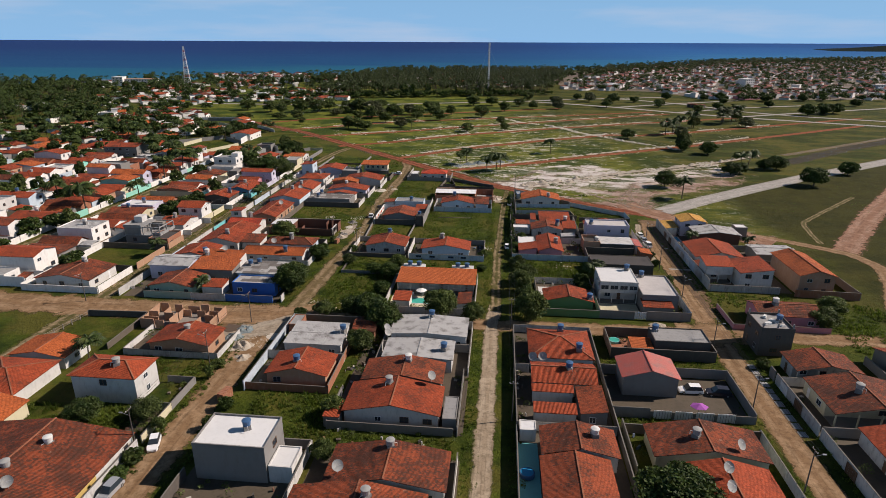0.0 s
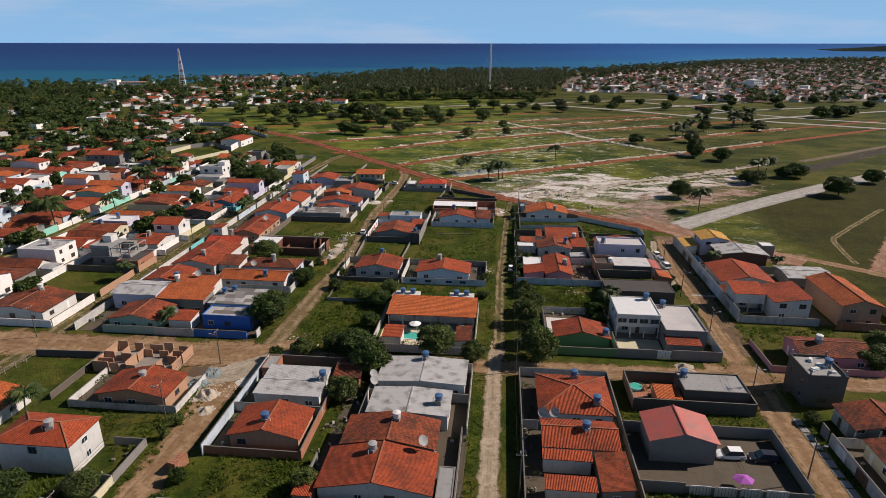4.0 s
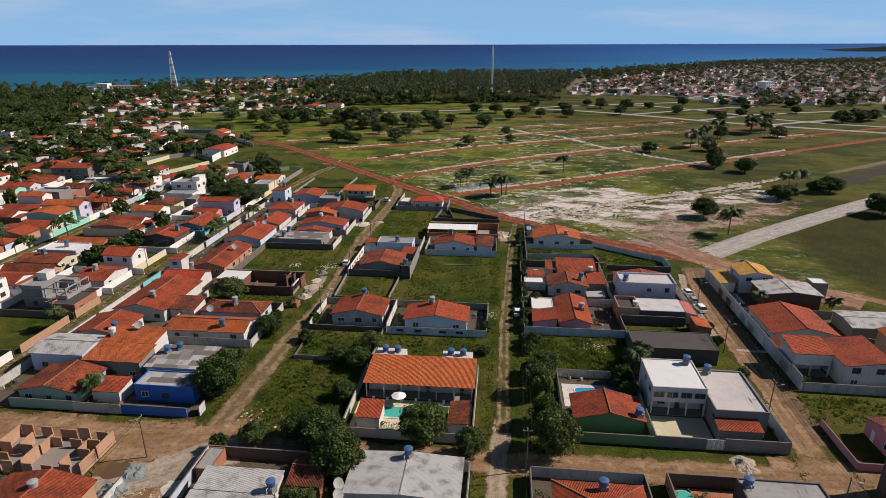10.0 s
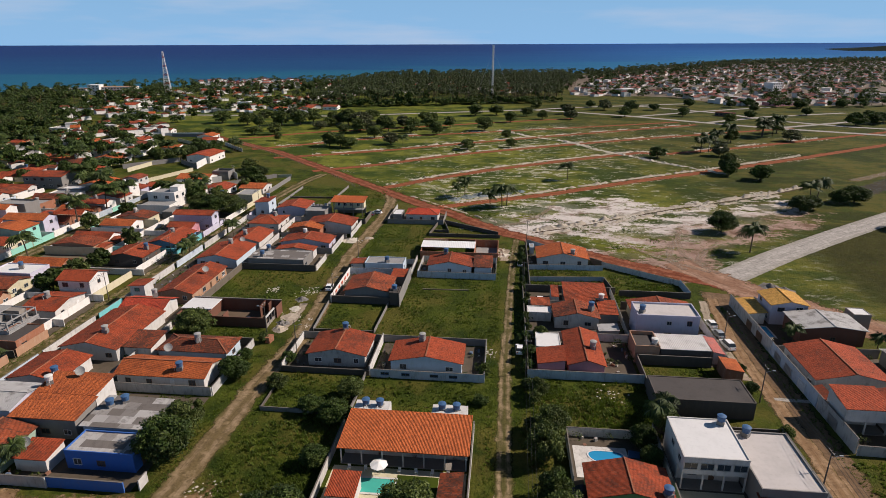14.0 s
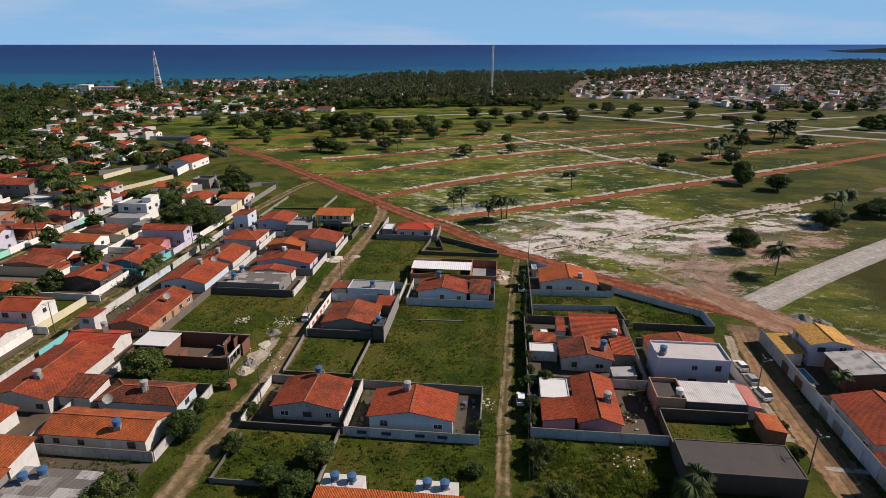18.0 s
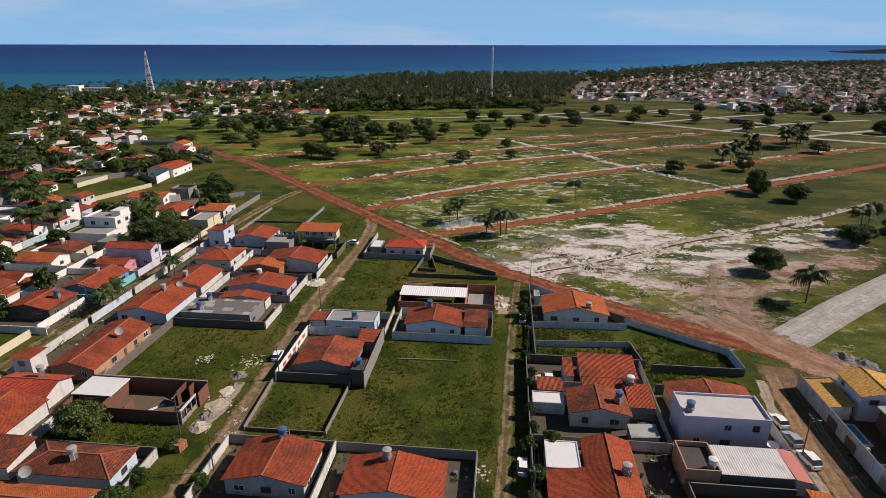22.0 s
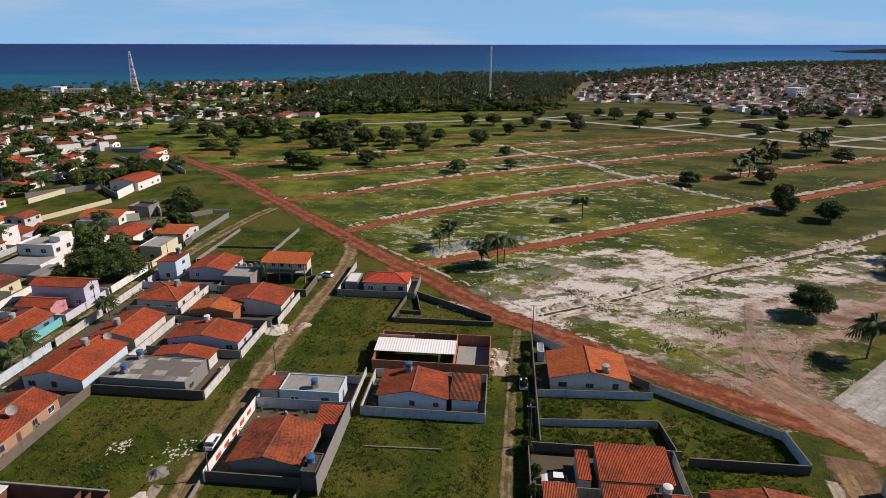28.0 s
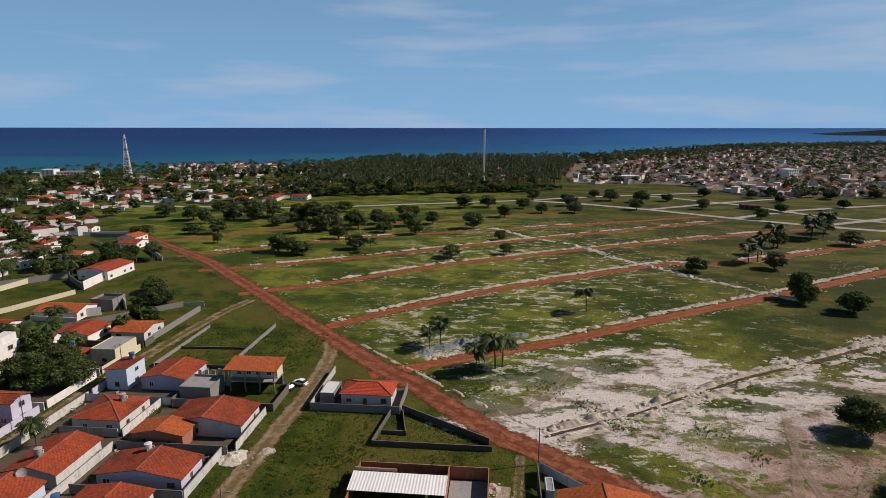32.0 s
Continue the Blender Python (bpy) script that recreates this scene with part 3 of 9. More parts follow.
def sea_material():
    m, t, b = material("sea_water", 0.6, 0, 0.03)
    uv = put(t, "ShaderNodeUVMap").outputs["UV"]
    depth = put(t, "ShaderNodeSeparateXYZ", {"Vector": uv}).outputs["Y"]
    pos = put(t, "ShaderNodeNewGeometry").outputs["Position"]
    low = put(t, "ShaderNodeMapping", {"Vector": pos}, Scale=(0.25, 1.0, 1.0)).outputs["Vector"]
    d = calc(t, "ADD", depth, calc(t, "MULTIPLY_ADD", spots(t, low, 0.006, 5), 1500.0, -750.0))
    # water colour turns lighter and bluer from west to east
    eastward = step(t, put(t, "ShaderNodeSeparateXYZ", {"Vector": pos}).outputs["X"], -500.0, 1100.0)
    near = blend(t, eastward, (0.014, 0.098, 0.165), (0.030, 0.150, 0.300))
    c = blend(t, step(t, d, 0.0, 700.0), near, blend(t, eastward, (0.011, 0.055, 0.150), (0.022, 0.105, 0.285)))
    c = blend(t, step(t, d, 500.0, 2200.0), c, blend(t, eastward, (0.012, 0.033, 0.125), (0.016, 0.066, 0.225)))
    foam = step(t, spots(t, put(t, "ShaderNodeMapping", {"Vector": pos}, Scale=(0.35, 1.0, 1.0)).outputs["Vector"], 0.035, 3, 0.7), 0.80, 0.84)
    c = blend(t, calc(t, "MULTIPLY", foam, 0.6), c, (0.7, 0.75, 0.78))
    t.links.new(c, b.inputs["Base Color"])
    bump(t, b, spots(t, pos, 0.12, 5, 0.6), 0.6, 2.0)
    return m


M["ground"] = ground_material()
M["sea"] = sea_material()
M["wooded"] = plain("dark_wooded_slope", (0.010, 0.020, 0.016), 0.95, 0, 0.05, 0.02, 0.4)

# ---------------------------------------------------------------- mesh building
RNG = random.Random(7)


class Geo:
    """Collects vertices, faces and UVs for one mesh."""

    def __init__(self):
        self.v, self.f, self.uv = [], [], []

    def face(self, pts, uv=None):
        n = len(self.v)
        self.v += [tuple(p) for p in pts]
        self.f.append(tuple(range(n, n + len(pts))))
        self.uv += uv if uv else [(0.0, 0.0)] * len(pts)
        return self

    def box(self, x0, x1, y0, y1, z0, z1):
        c = [(x, y, z) for z in (z0, z1) for y in (y0, y1) for x in (x0, x1)]
        for q in ((0, 2, 3, 1), (4, 5, 7, 6), (0, 1, 5, 4), (2, 6, 7, 3), (0, 4, 6, 2), (1, 3, 7, 5)):
            self.face([c[i] for i in q], [(c[i][0] + c[i][1], c[i][2] + c[i][1]) for i in q])
        return self

    def bar(self, a, b, w, h=None):
        """A square bar from a to b."""
        a, b = Vector(a), Vector(b)
        d = (b - a).normalized()
        s = d.cross(Vector((0, 0, 1)))
        s = (s.normalized() if s.length > 1e-4 else Vector((1, 0, 0))) * w / 2
        u = s.cross(d).normalized() * (h or w) / 2
        c = [p + i * s + j * u for p in (a, b) for i, j in ((-1, -1), (1, -1), (1, 1), (-1, 1))]
        for q in ((0, 1, 2, 3), (7, 6, 5, 4), (0, 4, 5, 1), (1, 5, 6, 2), (2, 6, 7, 3), (3, 7, 4, 0)):
            self.face([c[i] for i in q])
        return self

    def slab(self, top, thick, uv):
        """A flat polygon with thickness downwards."""
        low = [(p[0], p[1], p[2] - thick) for p in top]
        self.face(top, uv)
        self.face(low[::-1])
        for i in range(len(top)):
            j = (i + 1) % len(top)
            self.face([top[i], low[i], low[j], top[j]])
        return self

    def tube(self, rings, n=8, close=True):
        """Rings of (x, y, z, radius)."""
        pts = [[(x + r * math.cos(2 * math.pi * k / n), y + r * math.sin(2 * math.pi * k / n), z) for k in range(n)] for x, y, z, r in rings]
        for a, b in zip(pts, pts[1:]):
            for k in range(n):
                self.face([a[k], a[(k + 1) % n], b[(k + 1) % n], b[k]])
        if close:
            self.face(pts[0][::-1])
            self.face(pts[-1])
        return self

    def mesh(self, name, mat):
        me = bpy.data.meshes.new(name)
        me.from_pydata(self.v, [], self.f)
        layer = me.uv_layers.new(name="UVMap")
        layer.data.foreach_set("uv", [c for p in self.uv for c in p])
        me.materials.append(mat)
        me.update()
        return me


def part(name, geo, mat, parent=None, label="", smooth=False):
    me = geo.mesh(name, M[mat] if isinstance(mat, str) else mat) if isinstance(geo, Geo) else geo
    if smooth:
        me.polygons.foreach_set("use_smooth", [True] * len(me.polygons))
    ob = new(name, me)
    if parent:
        ob.parent = parent
    return tagged(ob, label)


def base(name, m, label, category, group="", kind=""):
    ob = new(name)
    ob.empty_display_size = 0.2
    ob.matrix_world = m
    return tagged(ob, label, category, group, kind)


def raw_mesh(name, verts, faces, mat):
    me = bpy.data.meshes.new(name)
    me.from_pydata(verts, [], faces)
    me.materials.append(M[mat])
    me.update()
    return me


# ---------------------------------------------------------------- houses


def roof_faces(x0, x1, y0, y1, ze, rise, kind):
    """Slopes as (polygon, uv); u runs along the eave, v up the slope."""
    xm, ym, zr = (x0 + x1) / 2, (y0 + y1) / 2, ze + rise
    w, d = x1 - x0, y1 - y0
    sx, sy = math.hypot(w / 2, rise), math.hypot(d / 2, rise)
    if kind == "gy":
        return [([(x0, y1, ze), (x0, y0, ze), (xm, y0, zr), (xm, y1, zr)], [(y1, 0), (y0, 0), (y0, sx), (y1, sx)]),
                ([(x1, y0, ze), (x1, y1, ze), (xm, y1, zr), (xm, y0, zr)], [(y0, 0), (y1, 0), (y1, sx), (y0, sx)])]
    if kind == "gx":
        return [([(x0, y0, ze), (x1, y0, ze), (x1, ym, zr), (x0, ym, zr)], [(x0, 0), (x1, 0), (x1, sy), (x0, sy)]),
                ([(x1, y1, ze), (x0, y1, ze), (x0, ym, zr), (x1, ym, zr)], [(x1, 0), (x0, 0), (x0, sy), (x1, sy)])]
    if kind == "hip":
        if w >= d:
            a, c = (x0 + d / 2, ym, zr), (x1 - d / 2, ym, zr)
        else:
            a, c = (xm, y0 + w / 2, zr), (xm, y1 - w / 2, zr)
        s = math.hypot(min(w, d) / 2, rise)
        if w >= d:
            return [([(x0, y0, ze), (x1, y0, ze), c, a], [(x0, 0), (x1, 0), (c[0], s), (a[0], s)]),
                    ([(x1, y1, ze), (x0, y1, ze), a, c], [(x1, 0), (x0, 0), (a[0], s), (c[0], s)]),
                    ([(x0, y1, ze), (x0, y0, ze), a], [(y1, 0), (y0, 0), (ym, s)]),
                    ([(x1, y0, ze), (x1, y1, ze), c], [(y0, 0), (y1, 0), (ym, s)])]
        return [([(x0, y1, ze), (x0, y0, ze), a, c], [(y1, 0), (y0, 0), (a[1], s), (c[1], s)]),
                ([(x1, y0, ze), (x1, y1, ze), c, a], [(y0, 0), (y1, 0), (c[1], s), (a[1], s)]),
                ([(x0, y0, ze), (x1, y0, ze), a], [(x0, 0), (x1, 0), (xm, s)]),
                ([(x1, y1, ze), (x0, y1, ze), c], [(x1, 0), (x0, 0), (xm, s)])]
    if kind == "sn":  # falls towards the south
        return [([(x0, y0, ze), (x1, y0, ze), (x1, y1, zr), (x0, y1, zr)], [(x0, 0), (x1, 0), (x1, d), (x0, d)])]
    if kind == "se":  # falls towards the east
        return [([(x1, y0, ze), (x1, y1, ze), (x0, y1, zr), (x0, y0, zr)], [(y0, 0), (y1, 0), (y1, w), (y0, w)])]
    return [([(x1, y0, zr), (x1, y1, zr), (x0, y1, ze), (x0, y0, ze)], [(y0, w), (y1, w), (y1, 0), (y0, 0)])]  # "sw", towards the west


def ridge_lines(x0, x1, y0, y1, ze, rise, kind):
    xm, ym, zr = (x0 + x1) / 2, (y0 + y1) / 2, ze + rise
    w, d = x1 - x0, y1 - y0
    if kind == "gy":
        return [((xm, y0, zr), (xm, y1, zr))]
    if kind == "gx":
        return [((x0, ym, zr), (x1, ym, zr))]
    if kind == "hip":
        if w >= d:
            a, c = (x0 + d / 2, ym, zr), (x1 - d / 2, ym, zr)
            return [(a, c), ((x0, y0, ze), a), ((x0, y1, ze), a), ((x1, y0, ze), c), ((x1, y1, ze), c)]
        a, c = (xm, y0 + w / 2, zr), (xm, y1 - w / 2, zr)
        return [(a, c), ((x0, y0, ze), a), ((x1, y0, ze), a), ((x0, y1, ze), c), ((x1, y1, ze), c)]
    return []


def window(parent, side, u, z, w, h, x0, x1, y0, y1, frame_mat="steel"):
    """A framed window on one side of a house: s, n, e or w; u along that side."""
    fr, pane = Geo(), Geo()

    def bx(g, a, b, c, d, o0, o1):
        if side == "s":
            g.box(a, b, y0 - o1, y0 - o0, c, d)
        elif side == "n":
            g.box(a, b, y1 + o0, y1 + o1, c, d)
        elif side == "w":
            g.box(x0 - o1, x0 - o0, a, b, c, d)
        else:
            g.box(x1 + o0, x1 + o1, a, b, c, d)

    k = 0.08
    bx(fr, u - w / 2 - k, u - w / 2, z - k, z + h + k, -0.05, 0.06)
    bx(fr, u + w / 2, u + w / 2 + k, z - k, z + h + k, -0.05, 0.06)
    bx(fr, u - w / 2, u + w / 2, z + h, z + h + k, -0.05, 0.06)
    bx(fr, u - w / 2, u + w / 2, z - k, z, -0.05, 0.12)
    bx(fr, u - 0.03, u + 0.03, z, z + h, -0.03, 0.04)
    bx(pane, u - w / 2, u + w / 2, z, z + h, -0.04, 0.015)
    wob = part("window", fr, frame_mat, parent)
    part("pane", pane, "glass", wob)
    return wob


def door(parent, side, u, w, h, x0, x1, y0, y1, mat="wood", z=0.0):
    g, k = Geo(), Geo()

    def bx(gg, a, b, c, d, o0, o1):
        if side == "s":
            gg.box(a, b, y0 - o1, y0 - o0, c, d)
        elif side == "n":
            gg.box(a, b, y1 + o0, y1 + o1, c, d)
        elif side == "w":
            gg.box(x0 - o1, x0 - o0, a, b, c, d)
        else:
            gg.box(x1 + o0, x1 + o1, a, b, c, d)

    bx(g, u - w / 2, u + w / 2, z, z + h, -0.02, 0.03)
    for i in range(3):
        bx(g, u - w / 2 + 0.1, u + w / 2 - 0.1, z + 0.15 + i * h / 3, z + 0.02 + (i + 1) * h / 3 - 0.1, 0.03, 0.05)
    bx(k, u + w / 2 - 0.14, u + w / 2 - 0.08, z + 0.95, z + 1.1, 0.03, 0.09)
    ob = part("door", g, mat, parent)
    part("door_handle", k, "metal", ob)
    return ob


WORDS = {"white": "white", "brightwhite": "bright white", "wallwhite": "stained white", "bluewhite": "pale blue", "lilac": "pale lilac", "cream": "cream", "yellow": "ochre", "pink": "pink", "green": "green", "sage": "sage green",
         "mint": "mint green", "aqua": "aqua", "blue": "bright blue", "steelblue": "faded blue", "grey": "grey rendered", "dark": "dark mossy shade-toned", "block": "bare block", "brick": "bare brick", "tan": "tan brick",
         "roof": "red clay tile", "patchroof": "patched grey sheet", "roofold": "stained old clay tile", "rooforange": "orange clay tile", "roofgold": "golden clay tile", "roofred": "bright red tile",
         "salmon": "red metal sheet", "fibre": "grey fibre-cement", "fibrelight": "pale fibre-cement", "zinc": "white metal sheet", "zincgrey": "grey metal sheet", "concrete": "weathered concrete slab", "yard": "mossy shade-dark concrete",
         "whiteslab": "white sealed flat", "dustslab": "dusty white flat", "darkbrick": "weathered shade-dark brick", "darkslab": "dark mottled flat"}


def house(x0, x1, y0, y1, eave=3.0, kind="gy", rise=1.2, wall="white", roof="roof", over=0.45, openings="", turn=0.0, seed=None, storeys=1, detail=True, group="", label="", porch=0.0):
    """One house; x0..y1 are the edges of its roof. openings: letters s, n, e, w for windows, capitals add a door."""
    rng = random.Random(seed if seed is not None else int(x0 * 31 + y0 * 17))
    cx, cy = (x0 + x1) / 2, (y0 + y1) / 2
    hw, hd = (x1 - x0) / 2, (y1 - y0) / 2
    flat = kind == "flat"
    shape = {"gy": "gabled", "gx": "gabled", "hip": "hipped", "flat": "flat-roofed"}.get(kind, "lean-to")
    floors = "two-storey" if storeys == 2 else "single-storey"
    text = label or f"{floors} {shape} {WORDS[wall]} house with {WORDS[roof]} roof"
    ob = base("house", pose(cx, cy, 0, 0, 0, turn), text, "house", group)
    o = 0.0 if flat else min(over, hw * 0.3, hd * 0.3)
    a0, a1, b0, b1 = -hw + o, hw - o, -hd + o, hd - o
    g = Geo()
    top = eave - 0.13 if not flat else eave
    front = b0
    if porch:
        b0 += porch
        mid = eave / 2 if storeys == 2 else top
        if storeys == 2:
            g.box(a0, a1, front, b1, mid, top)
            g.box(a0, a1, b0, b1, -0.05, mid)
        else:
            g.box(a0, a1, b0, b1, -0.05, top)
            if flat:
                part("porch_roof", Geo().box(a0, a1, front, b0, eave - 0.2, eave), wall, ob)
        n = max(2, round((a1 - a0) / 3.6))
        for i in range(n + 1):
            x = a0 + 0.12 + (a1 - a0 - 0.24) * i / n
            part("post", Geo().box(x - 0.12, x + 0.12, front + 0.02, front + 0.26, -0.05, mid), wall, ob)
        part("porch_floor", Geo().box(a0, a1, front, b0, -0.05, 0.15), "block", ob)
    else:
        g.box(a0, a1, b0, b1, -0.05, top)
    if kind == "gy":
        z = top + rise * (a1 / hw)
        for y in (b0, b1):
            g.face([(a0, y, top), (a1, y, top), (0, y, z)] if y == b0 else [(a1, y, top), (a0, y, top), (0, y, z)])
    elif kind == "gx":
        z = top + rise * (b1 / hd)
        for x in (a0, a1):
            g.face([(x, b1, top), (x, b0, top), (x, 0, z)] if x == a0 else [(x, b0, top), (x, b1, top), (x, 0, z)])
    elif kind in ("se", "sw", "sn"):
        lo, hi = top, top + rise * 0.94
        q = {"se": (hi, lo, hi, lo), "sw": (lo, hi, lo, hi), "sn": (lo, lo, hi, hi)}[kind]
        c = [(a0, b0), (a1, b0), (a0, b1), (a1, b1)]
        for i, j in ((0, 1), (1, 3), (3, 2), (2, 0)):
            g.face([(*c[i], top), (*c[j], top), (*c[j], q[j]), (*c[i], q[i])])
    part("wall", g, wall, ob)
    if flat:
        r, p = Geo(), Geo()
        t = 0.16
        r.box(a0 + t, a1 - t, front + t, b1 - t, eave + 0.004, eave + 0.03)
        part("roof", r, roof, ob)
        ph = max(rise, 0.12)
        p.box(a0 - 0.04, a1 + 0.04, front - 0.04, front + t, eave, eave + ph).box(a0 - 0.04, a1 + 0.04, b1 - t, b1 + 0.04, eave, eave + ph)
        p.box(a0 - 0.04, a0 + t, front + t, b1 - t, eave, eave + ph).box(a1 - t, a1 + 0.04, front + t, b1 - t, eave, eave + ph)
        part("parapet", p, wall, ob)
    else:
        r = Geo()
        for poly, uv in roof_faces(-hw, hw, -hd, hd, eave, rise, kind):
            r.slab(poly, 0.12, uv)
        part("roof", r, roof, ob)
        if detail:
            for a, b in ridge_lines(-hw, hw, -hd, hd, eave, rise, kind):
                c = Geo()
                n = max(1, int((Vector(b) - Vector(a)).length / 0.45))
                for i in range(n):
                    p, q = Vector(a).lerp(Vector(b), i / n), Vector(a).lerp(Vector(b), (i + 1.08) / n)
                    c.bar(p + Vector((0, 0, 0.05)), q + Vector((0, 0, 0.02)), 0.24, 0.14)
                part("ridge_tiles", c, "ridge" if roof in ("roof", "roofold", "rooforange", "roofred") else roof, ob)
    for s in openings:
        side = s.lower()
        lo, hi = (a0, a1) if side in "sn" else (b0, b1)
        for f in range(storeys):
            zf = f * (eave / storeys)
            bf = front if f else b0
            n = max(1, int((hi - lo) / 4.0))
            for i in range(n):
                u = lo + (i + 0.5) * (hi - lo) / n + rng.uniform(-0.3, 0.3)
                if s.isupper() and f == 0 and i == n // 2:
                    door(ob, side, u, 0.9, 2.1, a0, a1, b0, b1, "wood" if rng.random() < 0.6 else "steel")
                elif rng.random() < 0.66:
                    window(ob, side, u, zf + 1.0, rng.choice((1.0, 1.3, 1.5)), rng.choice((0.9, 1.1)), a0, a1, bf, b1, rng.choice(("wood", "wood", "metal", "steel")))
    return ob


def boundary_wall(x0, y0, x1, y1, h=2.2, mat="white", thick=0.16, coping=True, posts=True):
    """A garden wall along a straight line, with coping and piers."""
    L = math.hypot(x1 - x0, y1 - y0)
    words = WORDS[mat]
    mat = {"white": "wallwhite" if x0 > -104 else "brightwhite", "block": "wallblock", "bluewhite": "wallblue"}.get(mat, mat)
    ob = base("garden_wall", pose(x0, y0, 0, 0, 0, math.degrees(math.atan2(y1 - y0, x1 - x0))), f"{words} masonry garden wall round a plot", "wall")
    part("wall_panel", Geo().box(0, L, -thick / 2, thick / 2, -0.1, h), mat, ob)
    if coping:
        part("coping", Geo().box(-0.02, L + 0.02, -thick / 2 - 0.025, thick / 2 + 0.025, h, h + 0.05), "coping" if x0 > -104 else mat, ob)
    if posts:
        n = max(1, round(L / 9))
        for i in range(n + 1):
            part("pier", Geo().box(i * L / n - 0.11, i * L / n + 0.11, -thick / 2 - 0.03, thick / 2 + 0.03, -0.1, h - 0.03), mat, ob)
    return ob


# ---------------------------------------------------------------- small things on roofs and in yards


def make_tank(mat, r=0.75, h=0.9, words="blue plastic"):
    ob = base("water_tank", pose(0, 0, 0), f"{words} water tank with lid on a roof", "water tank", "water tanks on the roofs")
    part("tank_body", Geo().tube([(0, 0, 0.35, r * 0.8), (0, 0, 0.4, r * 0.82), (0, 0, 0.35 + h, r), (0, 0, 0.42 + h, r * 1.03)], 14), mat, ob, smooth=False)
    part("lid", Geo().tube([(0, 0, 0.42 + h, r * 1.06), (0, 0, 0.5 + h, r * 1.02), (0, 0, 0.62 + h, r * 0.35), (0, 0, 0.64 + h, 0.1)], 14), mat, ob)
    part("plinth", Geo().box(-r * 0.8, r * 0.8, -r * 0.8, r * 0.8, -0.9, 0.35), "grey", ob)
    part("pipe", Geo().bar((r * 0.8, 0, 0.5), (r * 1.5, 0, 0.5), 0.06).bar((r * 1.5, 0, 0.5), (r * 1.5, 0, -0.6), 0.06), "steel", ob)
    return ob


TANKS = {}


def tank(x, y, z, kind="tank"):
    words = {"tank": "blue plastic", "tankgrey": "grey fibre-cement", "tankwhite": "pale fibre-cement"}[kind]
    if kind not in TANKS:
        TANKS[kind] = make_tank(kind, 0.72, 0.85, words)
        TANKS[kind].matrix_world = pose(x, y, z)
        return TANKS[kind]
    return copy_thing(TANKS[kind], pose(x, y, z, 0, 0, RNG.uniform(0, 360)))


DISH = []


def dish(x, y, z, turn=40, r=0.9):
    if not DISH:
        ob = base("satellite_dish", pose(x, y, z, 0, 0, turn), "pale mesh satellite dish on a short mast", "satellite dish", "satellite dishes")
        g = Geo()
        tilt = Matrix.Translation((0, 0, 1.0)) @ Euler((radians(50), 0, 0)).to_matrix().to_4x4()
        n, m = 16, 4
        ring = [[tilt @ Vector((k / m * math.cos(2 * math.pi * i / n), k / m * math.sin(2 * math.pi * i / n), 0.28 * (k / m) ** 2)) for i in range(n)] for k in range(1, m + 1)]
        mid = tilt @ Vector((0, 0, 0))
        for i in range(n):
            g.face([mid, ring[0][i], ring[0][(i + 1) % n]])
            for k in range(m - 1):
                g.face([ring[k][i], ring[k + 1][i], ring[k + 1][(i + 1) % n], ring[k][(i + 1) % n]])
        part("bowl", g, "tankgrey", ob)
        f = Geo()
        tip = tilt @ Vector((0, 0, 0.85))
        for i in (0, 5, 10):
            f.bar(ring[-1][i], tip, 0.03)
        part("feed_arm", f, "metal", ob)
        part("mast", Geo().bar((0, 0, -0.6), (0, 0, 1.0), 0.09), "metal", ob)
        ob.scale = (r, r, r)
        DISH.append(ob)
        return ob
    return copy_thing(DISH[0], pose(x, y, z, 0, 0, turn))


CARS = {}


